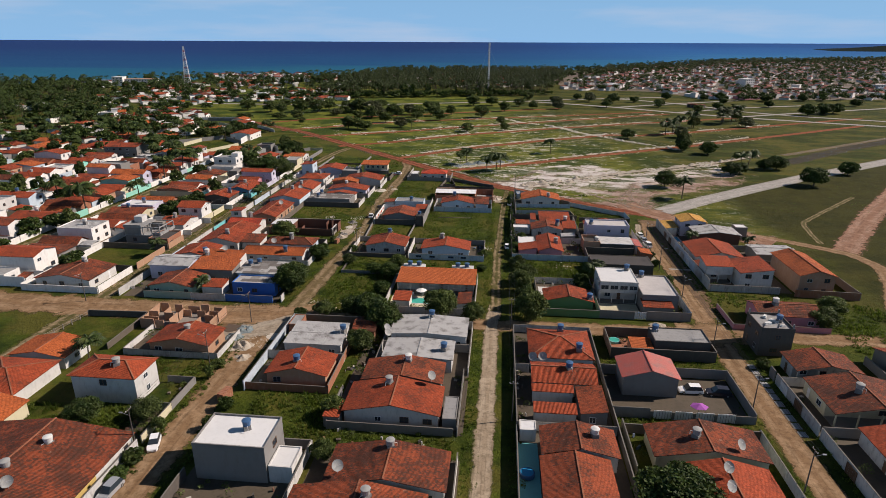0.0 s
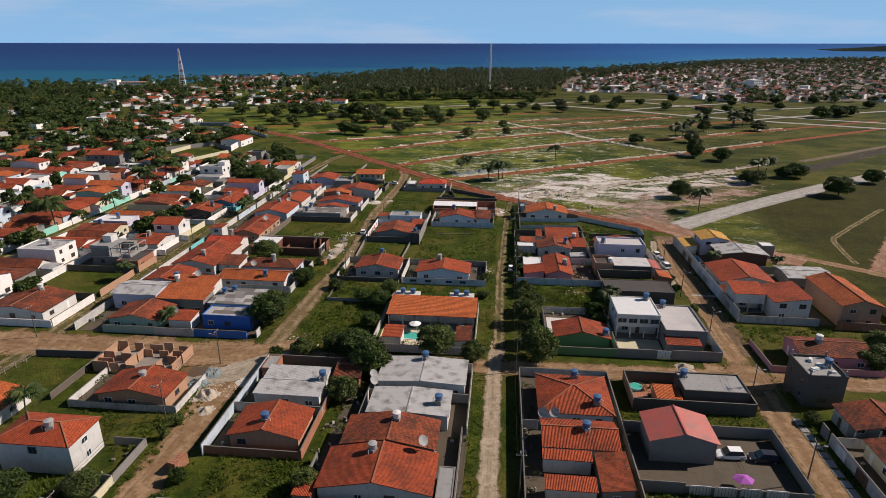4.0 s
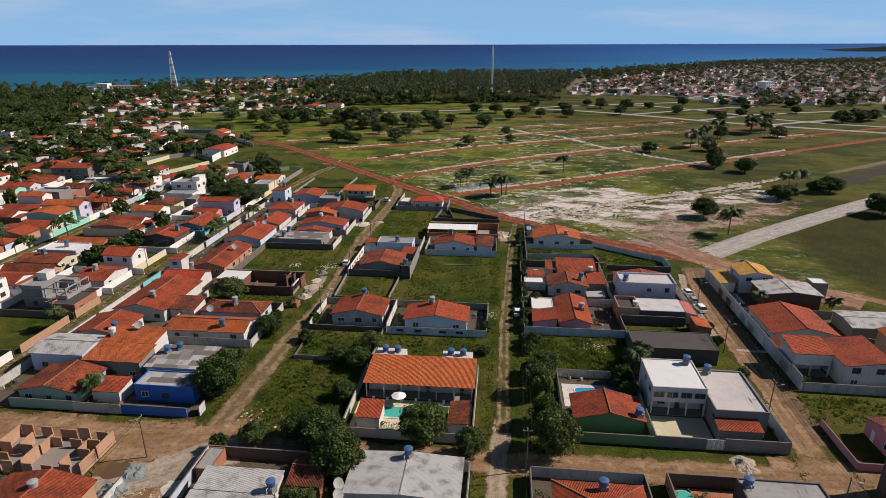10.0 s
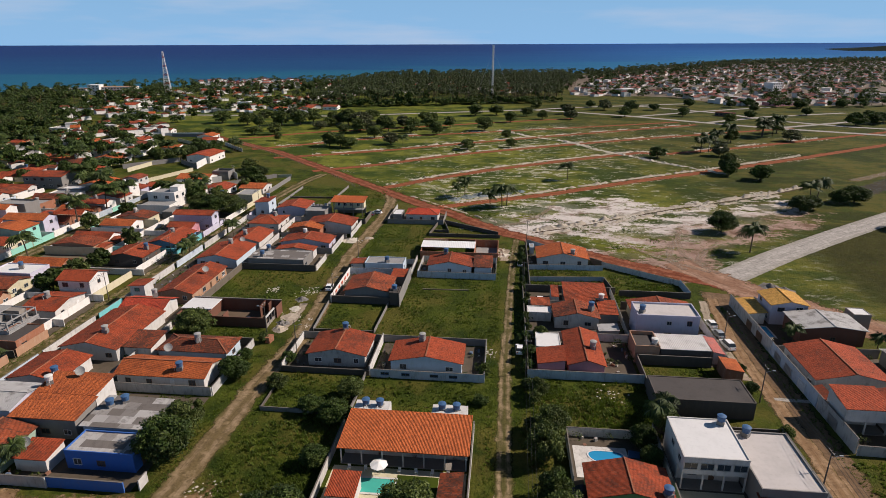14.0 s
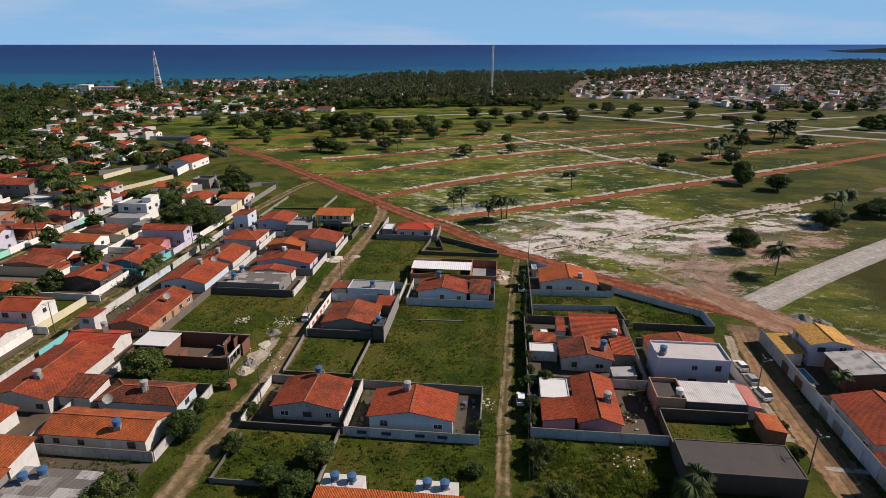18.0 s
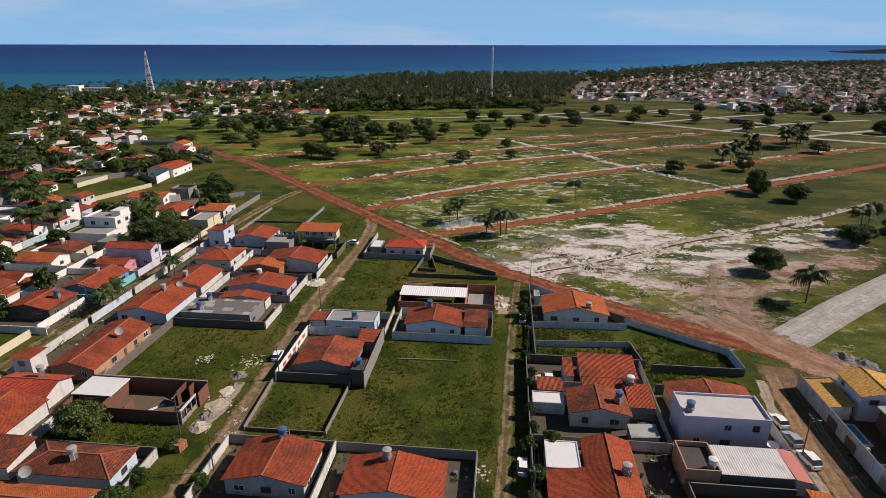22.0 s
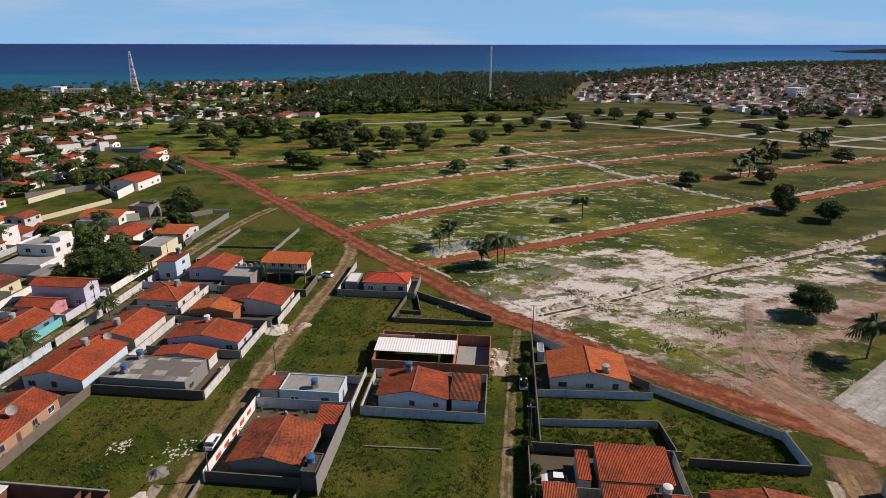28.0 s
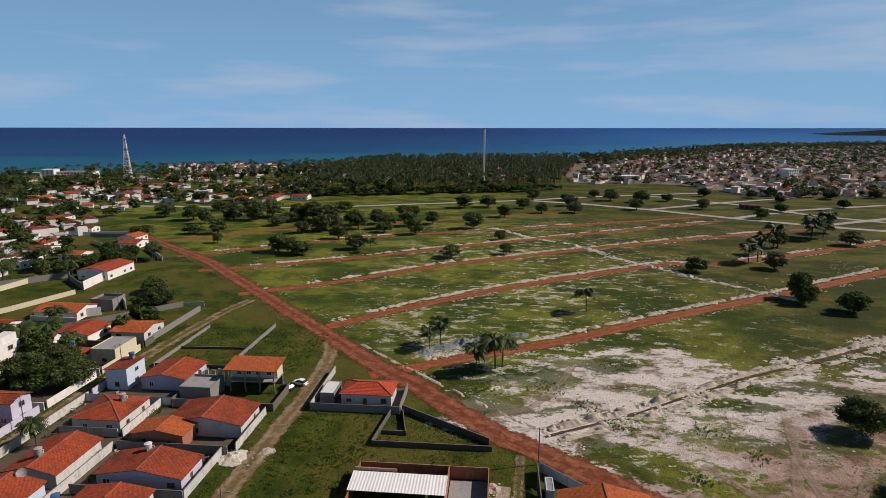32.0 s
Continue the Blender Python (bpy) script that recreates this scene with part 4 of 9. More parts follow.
def car(x, y, turn, paint_name="carwhite", kind="hatch"):
    """turn 0 faces north."""
    key = (paint_name, kind)
    m = pose(x, y, 0.03, 0, 0, turn)
    words = {"carwhite": "white", "carsilver": "silver", "cardark": "black"}[paint_name]
    if key in CARS:
        return copy_thing(CARS[key], m)
    ob = base("car", m, f"{words} parked {kind} car with dark windows", "car", "parked cars")
    L, W = (4.2, 1.75) if kind == "hatch" else (4.7, 1.85)
    top = 1.48 if kind == "hatch" else 1.7
    ys = [-L / 2, -L / 2 + 0.08, -L / 2 + 0.5, L / 2 - 0.7, L / 2 - 0.12, L / 2]
    zs = [0.62, 0.88, 0.98, 0.86, 0.68, 0.5]
    ws = [0.80, 0.9, 1.0, 1.0, 0.9, 0.78]
    g = Geo()
    for i in range(5):
        a, b = W / 2 * ws[i], W / 2 * ws[i + 1]
        g.face([(-a, ys[i], zs[i]), (a, ys[i], zs[i]), (b, ys[i + 1], zs[i + 1]), (-b, ys[i + 1], zs[i + 1])])
        g.face([(a, ys[i], 0.25), (b, ys[i + 1], 0.25), (b, ys[i + 1], zs[i + 1]), (a, ys[i], zs[i])])
        g.face([(-b, ys[i + 1], 0.25), (-a, ys[i], 0.25), (-a, ys[i], zs[i]), (-b, ys[i + 1], zs[i + 1])])
        g.face([(-a, ys[i], 0.25), (-b, ys[i + 1], 0.25), (b, ys[i + 1], 0.25), (a, ys[i], 0.25)])
    g.face([(-W * 0.4, ys[0], 0.25), (W * 0.4, ys[0], 0.25), (W * 0.4, ys[0], zs[0]), (-W * 0.4, ys[0], zs[0])])
    g.face([(W * 0.39, ys[5], 0.25), (-W * 0.39, ys[5], 0.25), (-W * 0.39, ys[5], zs[5]), (W * 0.39, ys[5], zs[5])])
    part("body", g, paint_name, ob)
    c0, c1, r0, r1 = -L / 2 + 0.2, L / 2 - 1.15, -L / 2 + 0.65, L / 2 - 1.9
    lw, tw = W / 2 * 0.96, W / 2 * 0.74
    low = [(-lw, c0, 0.95), (lw, c0, 0.95), (lw, c1, 0.95), (-lw, c1, 0.95)]
    up = [(-tw, r0, top), (tw, r0, top), (tw, r1, top), (-tw, r1, top)]
    for nm, q in (("rear_window", (0, 1)), ("side_window", (1, 2)), ("windscreen", (2, 3)), ("side_window", (3, 0))):
        i, j = q
        part(nm, Geo().face([low[i], low[j], up[j], up[i]]), "glass", ob)
    part("roof", Geo().slab([(p[0] * 1.02, p[1], p[2] + 0.03) for p in up], 0.06, None), paint_name, ob)
    for sx in (-1, 1):
        for yy in (-L / 2 + 0.8, L / 2 - 0.8):
            wh = Geo()
            n = 14
            xs = sorted((sx * (W / 2 - 0.2), sx * (W / 2 + 0.01)))
            ring = [[(x, yy + 0.31 * math.cos(2 * math.pi * k / n), 0.28 + 0.31 * math.sin(2 * math.pi * k / n)) for k in range(n)] for x in xs]
            for k in range(n):
                wh.face([ring[0][k], ring[1][k], ring[1][(k + 1) % n], ring[0][(k + 1) % n]])
            wh.face(ring[0])
            wh.face(ring[1][::-1])
            w = part("wheel", wh, "tyre", ob)
            xr = sx * (W / 2 + 0.016)
            part("rim", Geo().face([(xr, yy + 0.2 * math.cos(2 * math.pi * k / 10), 0.28 + 0.2 * math.sin(2 * math.pi * k / 10)) for k in range(10)]), "metal", w)
        part("tail_light", Geo().box(sx * W * 0.33 - 0.14, sx * W * 0.33 + 0.14, -L / 2 - 0.02, -L / 2 + 0.1, 0.62, 0.80), "lightred", ob)
        part("headlight", Geo().box(sx * W * 0.32 - 0.16, sx * W * 0.32 + 0.16, L / 2 - 0.14, L / 2 + 0.015, 0.50, 0.64), "steel", ob)
    part("rear_bumper", Geo().box(-W * 0.42, W * 0.42, -L / 2 - 0.06, -L / 2 + 0.12, 0.28, 0.5), paint_name, ob)
    CARS[key] = ob
    return ob


POLES = []


def utility_pole(x, y, turn=0, lamp=True):
    if POLES:
        return copy_thing(POLES[0], pose(x, y, 0, 0, 0, turn))
    ob = base("utility_pole", pose(x, y, 0, 0, 0, turn), "concrete utility pole with crossarm and street lamp", "utility pole", "utility poles along the streets")
    # pole toned dark, standing for concrete in shade
    part("pole", Geo().tube([(0, 0, -0.2, 0.13), (0, 0, 8.2, 0.075)], 8), "dark", ob)
    part("crossarm", Geo().bar((-0.8, 0, 7.9), (0.8, 0, 7.9), 0.1), "timber", ob)
    for i in (-0.7, 0, 0.7):
        part("insulator", Geo().tube([(i, 0, 7.95, 0.05), (i, 0, 8.15, 0.03)], 6), "tankwhite", ob)
    arm = part("lamp_arm", Geo().bar((0, 0, 6.8), (0, 1.3, 7.3), 0.06), "metal", ob)
    part("lamp_head", Geo().box(-0.12, 0.12, 1.2, 1.75, 7.22, 7.36), "metal", arm)
    POLES.append(ob)
    return ob


# ---------------------------------------------------------------- plants


def leaf_cloud(rng, clumps, per, size, squash=0.75):
    """Leaf quads spread over the shells of many clumps (centre and radius)."""
    n = len(clumps) * per
    cen = np.repeat(np.array([c[:3] for c in clumps]), per, 0)
    rad = np.repeat(np.array([c[3] for c in clumps]), per)
    d = rng.normal(size=(n, 3))
    d /= np.linalg.norm(d, axis=1)[:, None]
    d[:, 2] = np.where(d[:, 2] < -0.3, -d[:, 2], d[:, 2])
    p = cen + d * (rad * rng.uniform(0.65, 1.08, n))[:, None] * np.array([1, 1, squash])
    nrm = d + 0.7 * rng.normal(size=(n, 3))
    nrm /= np.linalg.norm(nrm, axis=1)[:, None]
    a = np.cross(nrm, rng.normal(size=(n, 3)))
    a /= np.linalg.norm(a, axis=1)[:, None]
    b = np.cross(nrm, a)
    s = (size * rng.uniform(0.6, 1.4, n))[:, None]
    v = np.stack([p - a * s, p - b * s * 0.55, p + a * s, p + b * s * 0.55], 1).reshape(-1, 3)
    f = np.arange(4 * n).reshape(-1, 4)
    return v, f


def cloud_mesh(name, v, f, mat):
    return raw_mesh(name, v.tolist(), f.tolist(), mat)


def crown_clumps(rng, r, h, z0, n, size):
    out = []
    while len(out) < n:
        p = rng.uniform(-1, 1, 3)
        q = p @ p
        if 0.25 < q < 1.0 and p[2] > -0.82:
            out.append((p[0] * (r - size * 0.6), p[1] * (r - size * 0.6), z0 + h * (0.5 + 0.45 * p[2]), size * rng.uniform(0.7, 1.3)))
    return out


def trunk_geo(rng, height, r, z_split, spread):
    g = Geo()
    g.tube([(0, 0, -0.2, r * 1.5), (0.03, 0.02, 0.4, r * 1.05), (0.1, -0.05, z_split, r * 0.8)], 7)
    for k in range(5):
        a = 2 * math.pi * (k + rng.uniform(-0.3, 0.3)) / 5
        e = (spread * math.cos(a), spread * math.sin(a), height * rng.uniform(0.6, 0.85))
        g.tube([(0.1, -0.05, z_split - 0.1, r * 0.6), (e[0] * 0.5, e[1] * 0.5, z_split + (e[2] - z_split) * 0.4, r * 0.4), (*e, r * 0.12)], 5)
    return g


TREES = {}


def tree(x, y, height=7.0, spread=4.0, kind="leaf", fine=True, z=0.0):
    """A broad tree; each kind has three crowns that are turned and scaled."""
    v = int(abs(x * 7 + y * 3)) % 3
    key = (kind, fine, v)
    if key not in TREES:
        rng = np.random.default_rng(len(TREES) + 5)
        ob = base("tree", pose(0, 0, 0), {"leaf": "dense dark-green mango tree with a rounded crown", "leaf2": "spreading green tree with an open crown", "leafdry": "sparse grey-green tree with an open crown"}[kind], "tree")
        part("trunk", trunk_geo(rng, 7, 0.24, 1.9, 2.2), "bark", ob)
        n, per, size = {2: (92, 140, 0.22), 1: (58, 72, 0.36), 0: (46, 46, 0.55)}[int(fine)]
        if kind != "leaf":
            n = int(n * 0.75)
        vv, ff = leaf_cloud(rng, crown_clumps(rng, 4.0, 6.7, 0.35, n, 1.2), per, size)
        part("crown", cloud_mesh("crown", vv, ff, kind), kind, ob)
        TREES[key] = [ob, False]
    ob, used = TREES[key]
    m = pose(x, y, z, 0, 0, (x * 53 + y * 29) % 360) @ Matrix.Diagonal((spread / 4.0, spread / 4.0, height / 7.0, 1))
    if not used:
        TREES[key][1] = True
        ob.matrix_world = Matrix.LocRotScale(m.to_translation(), m.to_quaternion(), None)
        ob.scale = m.to_scale()
        return ob
    s0 = ob.scale
    return copy_thing(ob, m @ Matrix.Diagonal((1 / s0[0], 1 / s0[1], 1 / s0[2], 1)))


def palm_arrays(rng, height, fronds=15, length=3.0, leaflets=9, lean=0.6, wide=0.25):
    """Vertices and faces of the trunk and of the fronds."""
    tx, ty = rng.normal(0, lean, 2)
    tv, tf = [], []
    rings = []
    for k in range(6):
        q = k / 5
        rings.append((tx * q * q, ty * q * q, height * q, 0.2 - 0.07 * q))
    n = 6
    for x, y, z, r in rings:
        tv += [(x + r * math.cos(2 * math.pi * i / n), y + r * math.sin(2 * math.pi * i / n), z) for i in range(n)]
    for k in range(5):
        for i in range(n):
            tf.append((k * n + i, k * n + (i + 1) % n, (k + 1) * n + (i + 1) % n, (k + 1) * n + i))
    fv, ff = [], []
    top = np.array([tx, ty, height])
    for k in range(fronds):
        a = 2 * math.pi * k / fronds + rng.uniform(-0.2, 0.2)
        up = rng.uniform(-0.35, 1.5)
        L = length * rng.uniform(0.8, 1.15)
        d = np.array([math.cos(a), math.sin(a), 0])
        side = np.array([-math.sin(a), math.cos(a), 0])
        pts = [top + d * L * q * (1 - 0.12 * up * q) + np.array([0, 0, L * (up * 0.75 * q - (0.38 + 0.32 * up) * q * q)]) for q in np.linspace(0, 1, leaflets + 1)]
        for i in range(leaflets):
            p, q = pts[i], pts[i + 1]
            w = L * wide * math.sin(math.pi * (0.18 + 0.8 * (i + 0.5) / leaflets))
            for s in (-1, 1):
                b = len(fv)
                drop = np.array([0, 0, -w * 0.8])
                tip = p + (q - p) * 1.5 + side * s * w + drop
                tip2 = q + (q - p) * 0.9 + side * s * w * 0.8 + drop
                fv += [tuple(p), tuple(q), tuple(tip2), tuple(tip)]
                ff.append((b, b + 1, b + 2, b + 3))
    return tv, tf, fv, ff


PALMS = {}


def palm(x, y, height=7.0, turn=None):
    v = int(abs(x * 5 + y * 11)) % 4
    turn = (x * 41 + y * 23) % 360 if turn is None else turn
    if v not in PALMS:
        tv, tf, fv, ff = palm_arrays(np.random.default_rng(40 + v), 7.0, 30, 4.1, 10, 0.5, 0.28)
        ob = base("palm_tree", pose(x, y, 0, 0, 0, turn), "tall coconut palm with arching green fronds", "palm tree")
        part("trunk", raw_mesh("trunk", tv, tf, "bark"), "bark", ob)
        part("crown", raw_mesh("crown", fv, ff, "frond"), "frond", ob)
        ob.scale = (height / 7,) * 3
        PALMS[v] = ob
        return ob
    s = height / 7 / PALMS[v].scale[0]
    return copy_thing(PALMS[v], pose(x, y, 0, 0, 0, turn) @ Matrix.Diagonal((s, s, s, 1)))


def scatter(name, label, category, mat, pts, make):
    """Many small plants or stones as one mesh of kind stuff."""
    vs, fs = [], []
    for p in pts:
        v, f = make(*p)
        n = len(vs)
        vs += v
        fs += [tuple(n + i for i in q) for q in f]
    if not vs:
        return None
    ob = new(name, raw_mesh(name, vs, fs, mat))
    return tagged(ob, label, category, "", "stuff")


def tuft(x, y, s, z=0.0):
    """A clump of weeds: narrow leaning blades."""
    v, f = [], []
    for k in range(9):
        a = RNG.uniform(0, 6.283)
        r, h = s * RNG.uniform(0.25, 0.8), s * RNG.uniform(0.5, 1.15)
        w = s * RNG.uniform(0.08, 0.16)
        ox, oy = x + RNG.uniform(-0.45, 0.45) * s, y + RNG.uniform(-0.45, 0.45) * s
        ca, sa = math.cos(a), math.sin(a)
        n = len(v)
        v += [(ox - sa * w, oy + ca * w, z), (ox + sa * w, oy - ca * w, z), (ox + ca * r, oy + sa * r, z + h)]
        f.append((n, n + 1, n + 2))
    return v, f


def rock(x, y, s, z=0.0):
    v = [(x + s * RNG.uniform(0.7, 1.2) * dx, y + s * RNG.uniform(0.7, 1.2) * dy, z + 0.55 * s * RNG.uniform(0.5, 1.0) * dz) for dx, dy, dz in ((1, 0, 0.2), (0, 1, 0.2), (-1, 0, 0.2), (0, -1, 0.2), (0.1, 0.1, 0.9), (0, 0, -0.3))]
    return v, [(0, 1, 4), (1, 2, 4), (2, 3, 4), (3, 0, 4), (1, 0, 5), (2, 1, 5), (3, 2, 5), (0, 3, 5)]


def strip(name, pts, width, mat, z, label, uneven=0.25, kind_name="road"):
    """A road along a line of points, with ragged edges. UV.x runs across it."""
    line = []
    for a, b in zip(pts, pts[1:]):
        n = max(1, int(math.hypot(b[0] - a[0], b[1] - a[1]) / 1.5))
        line += [(a[0] + (b[0] - a[0]) * i / n, a[1] + (b[1] - a[1]) * i / n) for i in range(n)]
    line.append(pts[-1])
    for _ in range(6):
        line = [line[0]] + [((p[0] + 2 * q[0] + r[0]) / 4, (p[1] + 2 * q[1] + r[1]) / 4) for p, q, r in zip(line, line[1:], line[2:])] + [line[-1]]
    vs, fs, uv = [], [], []
    along = 0.0
    for i, p in enumerate(line):
        a, b = line[max(0, i - 1)], line[min(len(line) - 1, i + 1)]
        d = Vector((b[0] - a[0], b[1] - a[1])).normalized()
        s = Vector((-d.y, d.x))
        if i:
            along += math.hypot(p[0] - line[i - 1][0], p[1] - line[i - 1][1])
        for k in range(5):
            q = k / 4 - 0.5
            wob = uneven * width * 0.5 * (noise.noise((p[0] * 0.25, p[1] * 0.25, 3.0 * (k > 2)))) if k in (0, 4) else 0.0
            off = q * (width + 2 * wob)
            vs.append((p[0] + s.x * off, p[1] + s.y * off, z if k not in (0, 4) else z - 0.02))
            uv.append((k / 4, along))
    g_f, g_uv = [], []
    for i in range(len(line) - 1):
        for k in range(4):
            q = (i * 5 + k + 1, i * 5 + k, (i + 1) * 5 + k, (i + 1) * 5 + k + 1)
            g_f.append(q)
            g_uv += [uv[j] for j in q]
    me = bpy.data.meshes.new(name)
    me.from_pydata(vs, [], g_f)
    me.uv_layers.new(name="UVMap").data.foreach_set("uv", [c for p in g_uv for c in p])
    me.materials.append(M[mat])
    ob = new(name, me)
    return tagged(ob, label, kind_name, "", "structure")

# ---------------------------------------------------------------- ground, sea, roads
g = Geo()
for i in range(10):
    for j in range(12):
        x, y = -5000 + 1000 * i, -3000 + 1000 * j
        g.face([(x, y, 0), (x + 1000, y, 0), (x + 1000, y + 1000, 0), (x, y + 1000, 0)])
tagged(part("ground", g, "ground"), "flat coastal ground of grass, weeds and bare soil", "ground", "", "structure")


COAST = ((-6000, 200), (-1500, 560), (-669, 890), (-425, 1035), (-198, 1240), (132, 1430), (450, 1830), (793, 2260), (1507, 2640), (2600, 3200), (6000, 4600))


def shore(x):
    """The coast's y for an x."""
    for (xa, ya), (xb, yb) in zip(COAST, COAST[1:]):
        if x <= xb:
            return ya + (yb - ya) * (x - xa) / (xb - xa) + 12 * math.sin(x * 0.021)
    return COAST[-1][1]


g = Geo()
xs = [-6000 + 100 * i for i in range(121)]
ds = [0, 60, 150, 300, 600, 1000, 1600, 2400, 3200, 4200, 6000]
for xa, xb in zip(xs, xs[1:]):
    for da, db in zip(ds, ds[1:]):
        q = [(xa, shore(xa) + da, da), (xb, shore(xb) + da, da), (xb, shore(xb) + db, db), (xa, shore(xa) + db, db)]
        # the sheet lifts gently outwards so that its far rim stands on the horizon
        g.face([(x, y, 0.3 + 44 * d / max(900, (4990 + 0.103 * x) / 0.995 - shore(x))) for x, y, d in q], [(x, d) for x, y, d in q])
tagged(part("water", g, "sea"), "deep blue sea turning turquoise towards the shore", "sea", "", "structure")

strip("road", [(-1.5, -20), (-2.0, 60), (-1.2, 130), (-0.4, 142)], 4.4, "lane", 0.05, "sandy village lane between grass verges")
strip("road", [(-0.4, 138), (-0.3, 180), (0.2, 196)], 3.6, "tracks", 0.06, "grassy lane with two worn wheel tracks")
strip("road", [(0.0, 186), (0.8, 215), (2.0, 245), (3.5, 268)], 2.9, "lanetracks", 0.066, "sandy wheel tracks down the grassy lane", 0.35)
strip("road", [(-56, -20), (-56.0, 70), (-56, 117), (-53, 132)], 8.5, "dirt", 0.05, "pale dirt street with ruts and grassy verges")
strip("road", [(-53, 126), (-52, 145), (-51, 170), (-49, 185), (-49, 200), (-51.5, 245), (-50.5, 275), (-49.5, 292), (-51, 318), (-54, 328)], 6.4, "oldstreet", 0.06, "narrow dirt street with worn wheel tracks")
strip("road", [(52, -20), (52, 90), (52, 142), (52.4, 152)], 7.0, "dirt", 0.05, "pale dirt street with ruts and grassy verges")
strip("road", [(53.5, 140), (54.6, 160), (54.8, 190), (56.6, 216), (58.6, 226)], 9.6, "shadestreet", 0.046, "brown dirt street, darkened for shade along the plot walls")
strip("wheel_tracks", [(52.2, 146), (52.4, 158), (52.5, 171), (52.3, 186), (53.4, 204), (56, 222)], 3.8, "dirt", 0.062, "pale sandy wheel tracks on the brown street", 0.4, "track")
strip("culvert", [(52.6, 173.6), (55.6, 173.4), (59.1, 173.3)], 1.1, "paved", 0.075, "pale concrete strip across the street", 0.2, "culvert")
strip("road", [(-110, -20), (-107, 90), (-107, 160), (-107.4, 205), (-107, 240), (-106, 262), (-106, 290), (-105, 314), (-103.3, 337), (-101, 356), (-97.5, 369)], 7.0, "tracks", 0.05, "grassy street with worn wheel tracks")
strip("road", [(-260, 131), (-107, 130), (-50, 130), (0, 130), (50, 131), (110, 131), (220, 128)], 8.0, "dirt", 0.045, "pale dirt cross street")
strip("road", [(82, 214), (72, 224), (62, 232.5), (54, 237.5), (46, 241.5), (34, 249.5), (24.5, 256.4), (14, 265), (1.4, 273.6), (-5.6, 280.4), (-13.3, 288.3), (-22, 299), (-33, 308), (-54, 331), (-100, 381), (-147, 432), (-193, 470), (-240, 510)], 9.0, "reddirt", 0.08, "red earth road across the field")
strip("road", [(80, 215), (89, 211.5), (99, 206.5), (107.5, 200), (116, 194), (119, 182), (113, 166), (104, 150), (100, 136)], 6.0, "dirt", 0.085, "dirt track turning past the houses")
strip("road", [(114, 193), (120, 202), (133, 220), (148, 240), (171, 269), (200, 305)], 11.0, "pinkearth", 0.07, "pinkish dirt track up the field")
strip("wheel_tracks", [(112, 204), (113, 212), (117, 229), (134, 247), (159, 273)], 3.0, "tracks", 0.06, "faint wheel tracks curving over the meadow", 0.4, "track")
strip("road", [(164, 352), (197, 381), (228, 409), (270, 440), (340, 492)], 13.0, "darkroad", 0.062, "dark graded roadbed beside the paved road", 0.2)
strip("sand_verge", [(174, 378), (200, 397), (224, 415), (281, 458), (340, 502)], 6.0, "sandtrack", 0.055, "pale sandy verge of the roadbed", 0.5, "verge")
for pts in ([(-36, 304), (-28, 309), (-7, 321), (20, 336), (65, 367), (120, 401), (183, 444), (300, 525)], [(-63, 337), (-56, 344), (-40, 361), (-9, 388), (29, 415), (83, 449), (101, 447), (153, 474), (228, 519), (330, 580)],
            [(-106, 376), (-98, 381), (-72, 398), (-29, 434), (34, 472), (106, 512), (168, 543), (230, 575)], [(-142, 412), (-133, 416), (-109, 427), (-71, 448), (-34, 473), (60, 530), (160, 590)],
            [(-168, 440), (-160, 446), (-126, 472), (-83, 503), (4, 540), (82, 575), (150, 607)], [(-200, 478), (-150, 520), (-90, 548), (-20, 585), (60, 625)]):
    strip("road", pts, 7.4, "redtrack", 0.035, "red earth track between new plots")
strip("road", [(66, 238.5), (90, 260), (120, 284.5), (155, 312), (240, 374), (330, 440)], 9.5, "paved", 0.07, "pale block-paved road", 0.03)
for pts, w in (([(-420, 622), (-331, 621), (-160, 624), (-82, 655), (32, 697), (59, 714), (116, 738), (200, 770)], 7), ([(30, 690), (70, 674), (120, 643), (171, 602), (215, 572), (290, 535), (420, 480)], 8),
               ([(130, 745), (157, 728), (206, 680), (238, 620), (280, 585), (420, 520)], 7), ([(171, 602), (238, 650), (330, 690)], 6), ([(120, 643), (190, 690), (280, 740)], 6), ([(215, 572), (300, 620), (420, 680)], 6)):
    strip("road", pts, w, "paved", 0.08 + 0.0002 * pts[0][1], "pale paved road of the new development", 0.03)

# the ditch, the wheel tracks on the sand, and the trodden ground at the street corner
# the ditch is a flat strip, dark along the middle, paler at its edges
strip("ditch", [(9, 276), (29, 287), (64, 311), (96, 329), (125, 347), (160, 372)], 1.3, "ditch", 0.05, "dark flat strip for the ditch dug across the sand", 1.3, "ditch")
for pts in ([(40, 268), (46, 258), (54, 249), (62, 242)], [(72, 268), (64, 258), (60, 249), (64, 241)], [(20, 316), (14, 300), (6, 288), (-4, 284)], [(62, 276), (55, 262), (52, 250), (55, 243)], [(66, 290), (60, 272), (58, 258), (62, 245)]):
    strip("wheel_tracks", pts, 2.6, "sandtrack", 0.052 + 0.0003 * pts[0][1] + 0.0004 * pts[0][0], "wheel tracks pressed into pale sand", 0.3, "track")
strip("trodden_ground", [(-150, 131), (-110, 130), (-84, 130), (-66, 129)], 14, "dirt", 0.058, "broad trodden earth of the cross street", 0.5, "ground")
strip("trodden_ground", [(-84, 130), (-70, 129), (-56, 130), (-44, 133)], 15, "dirt", 0.064, "wide trodden brown earth at the crossing", 0.7, "ground")
strip("trodden_ground", [(44, 131), (52, 131), (62, 132)], 13, "dirt", 0.066, "trodden brown earth at the crossing", 0.7, "ground")
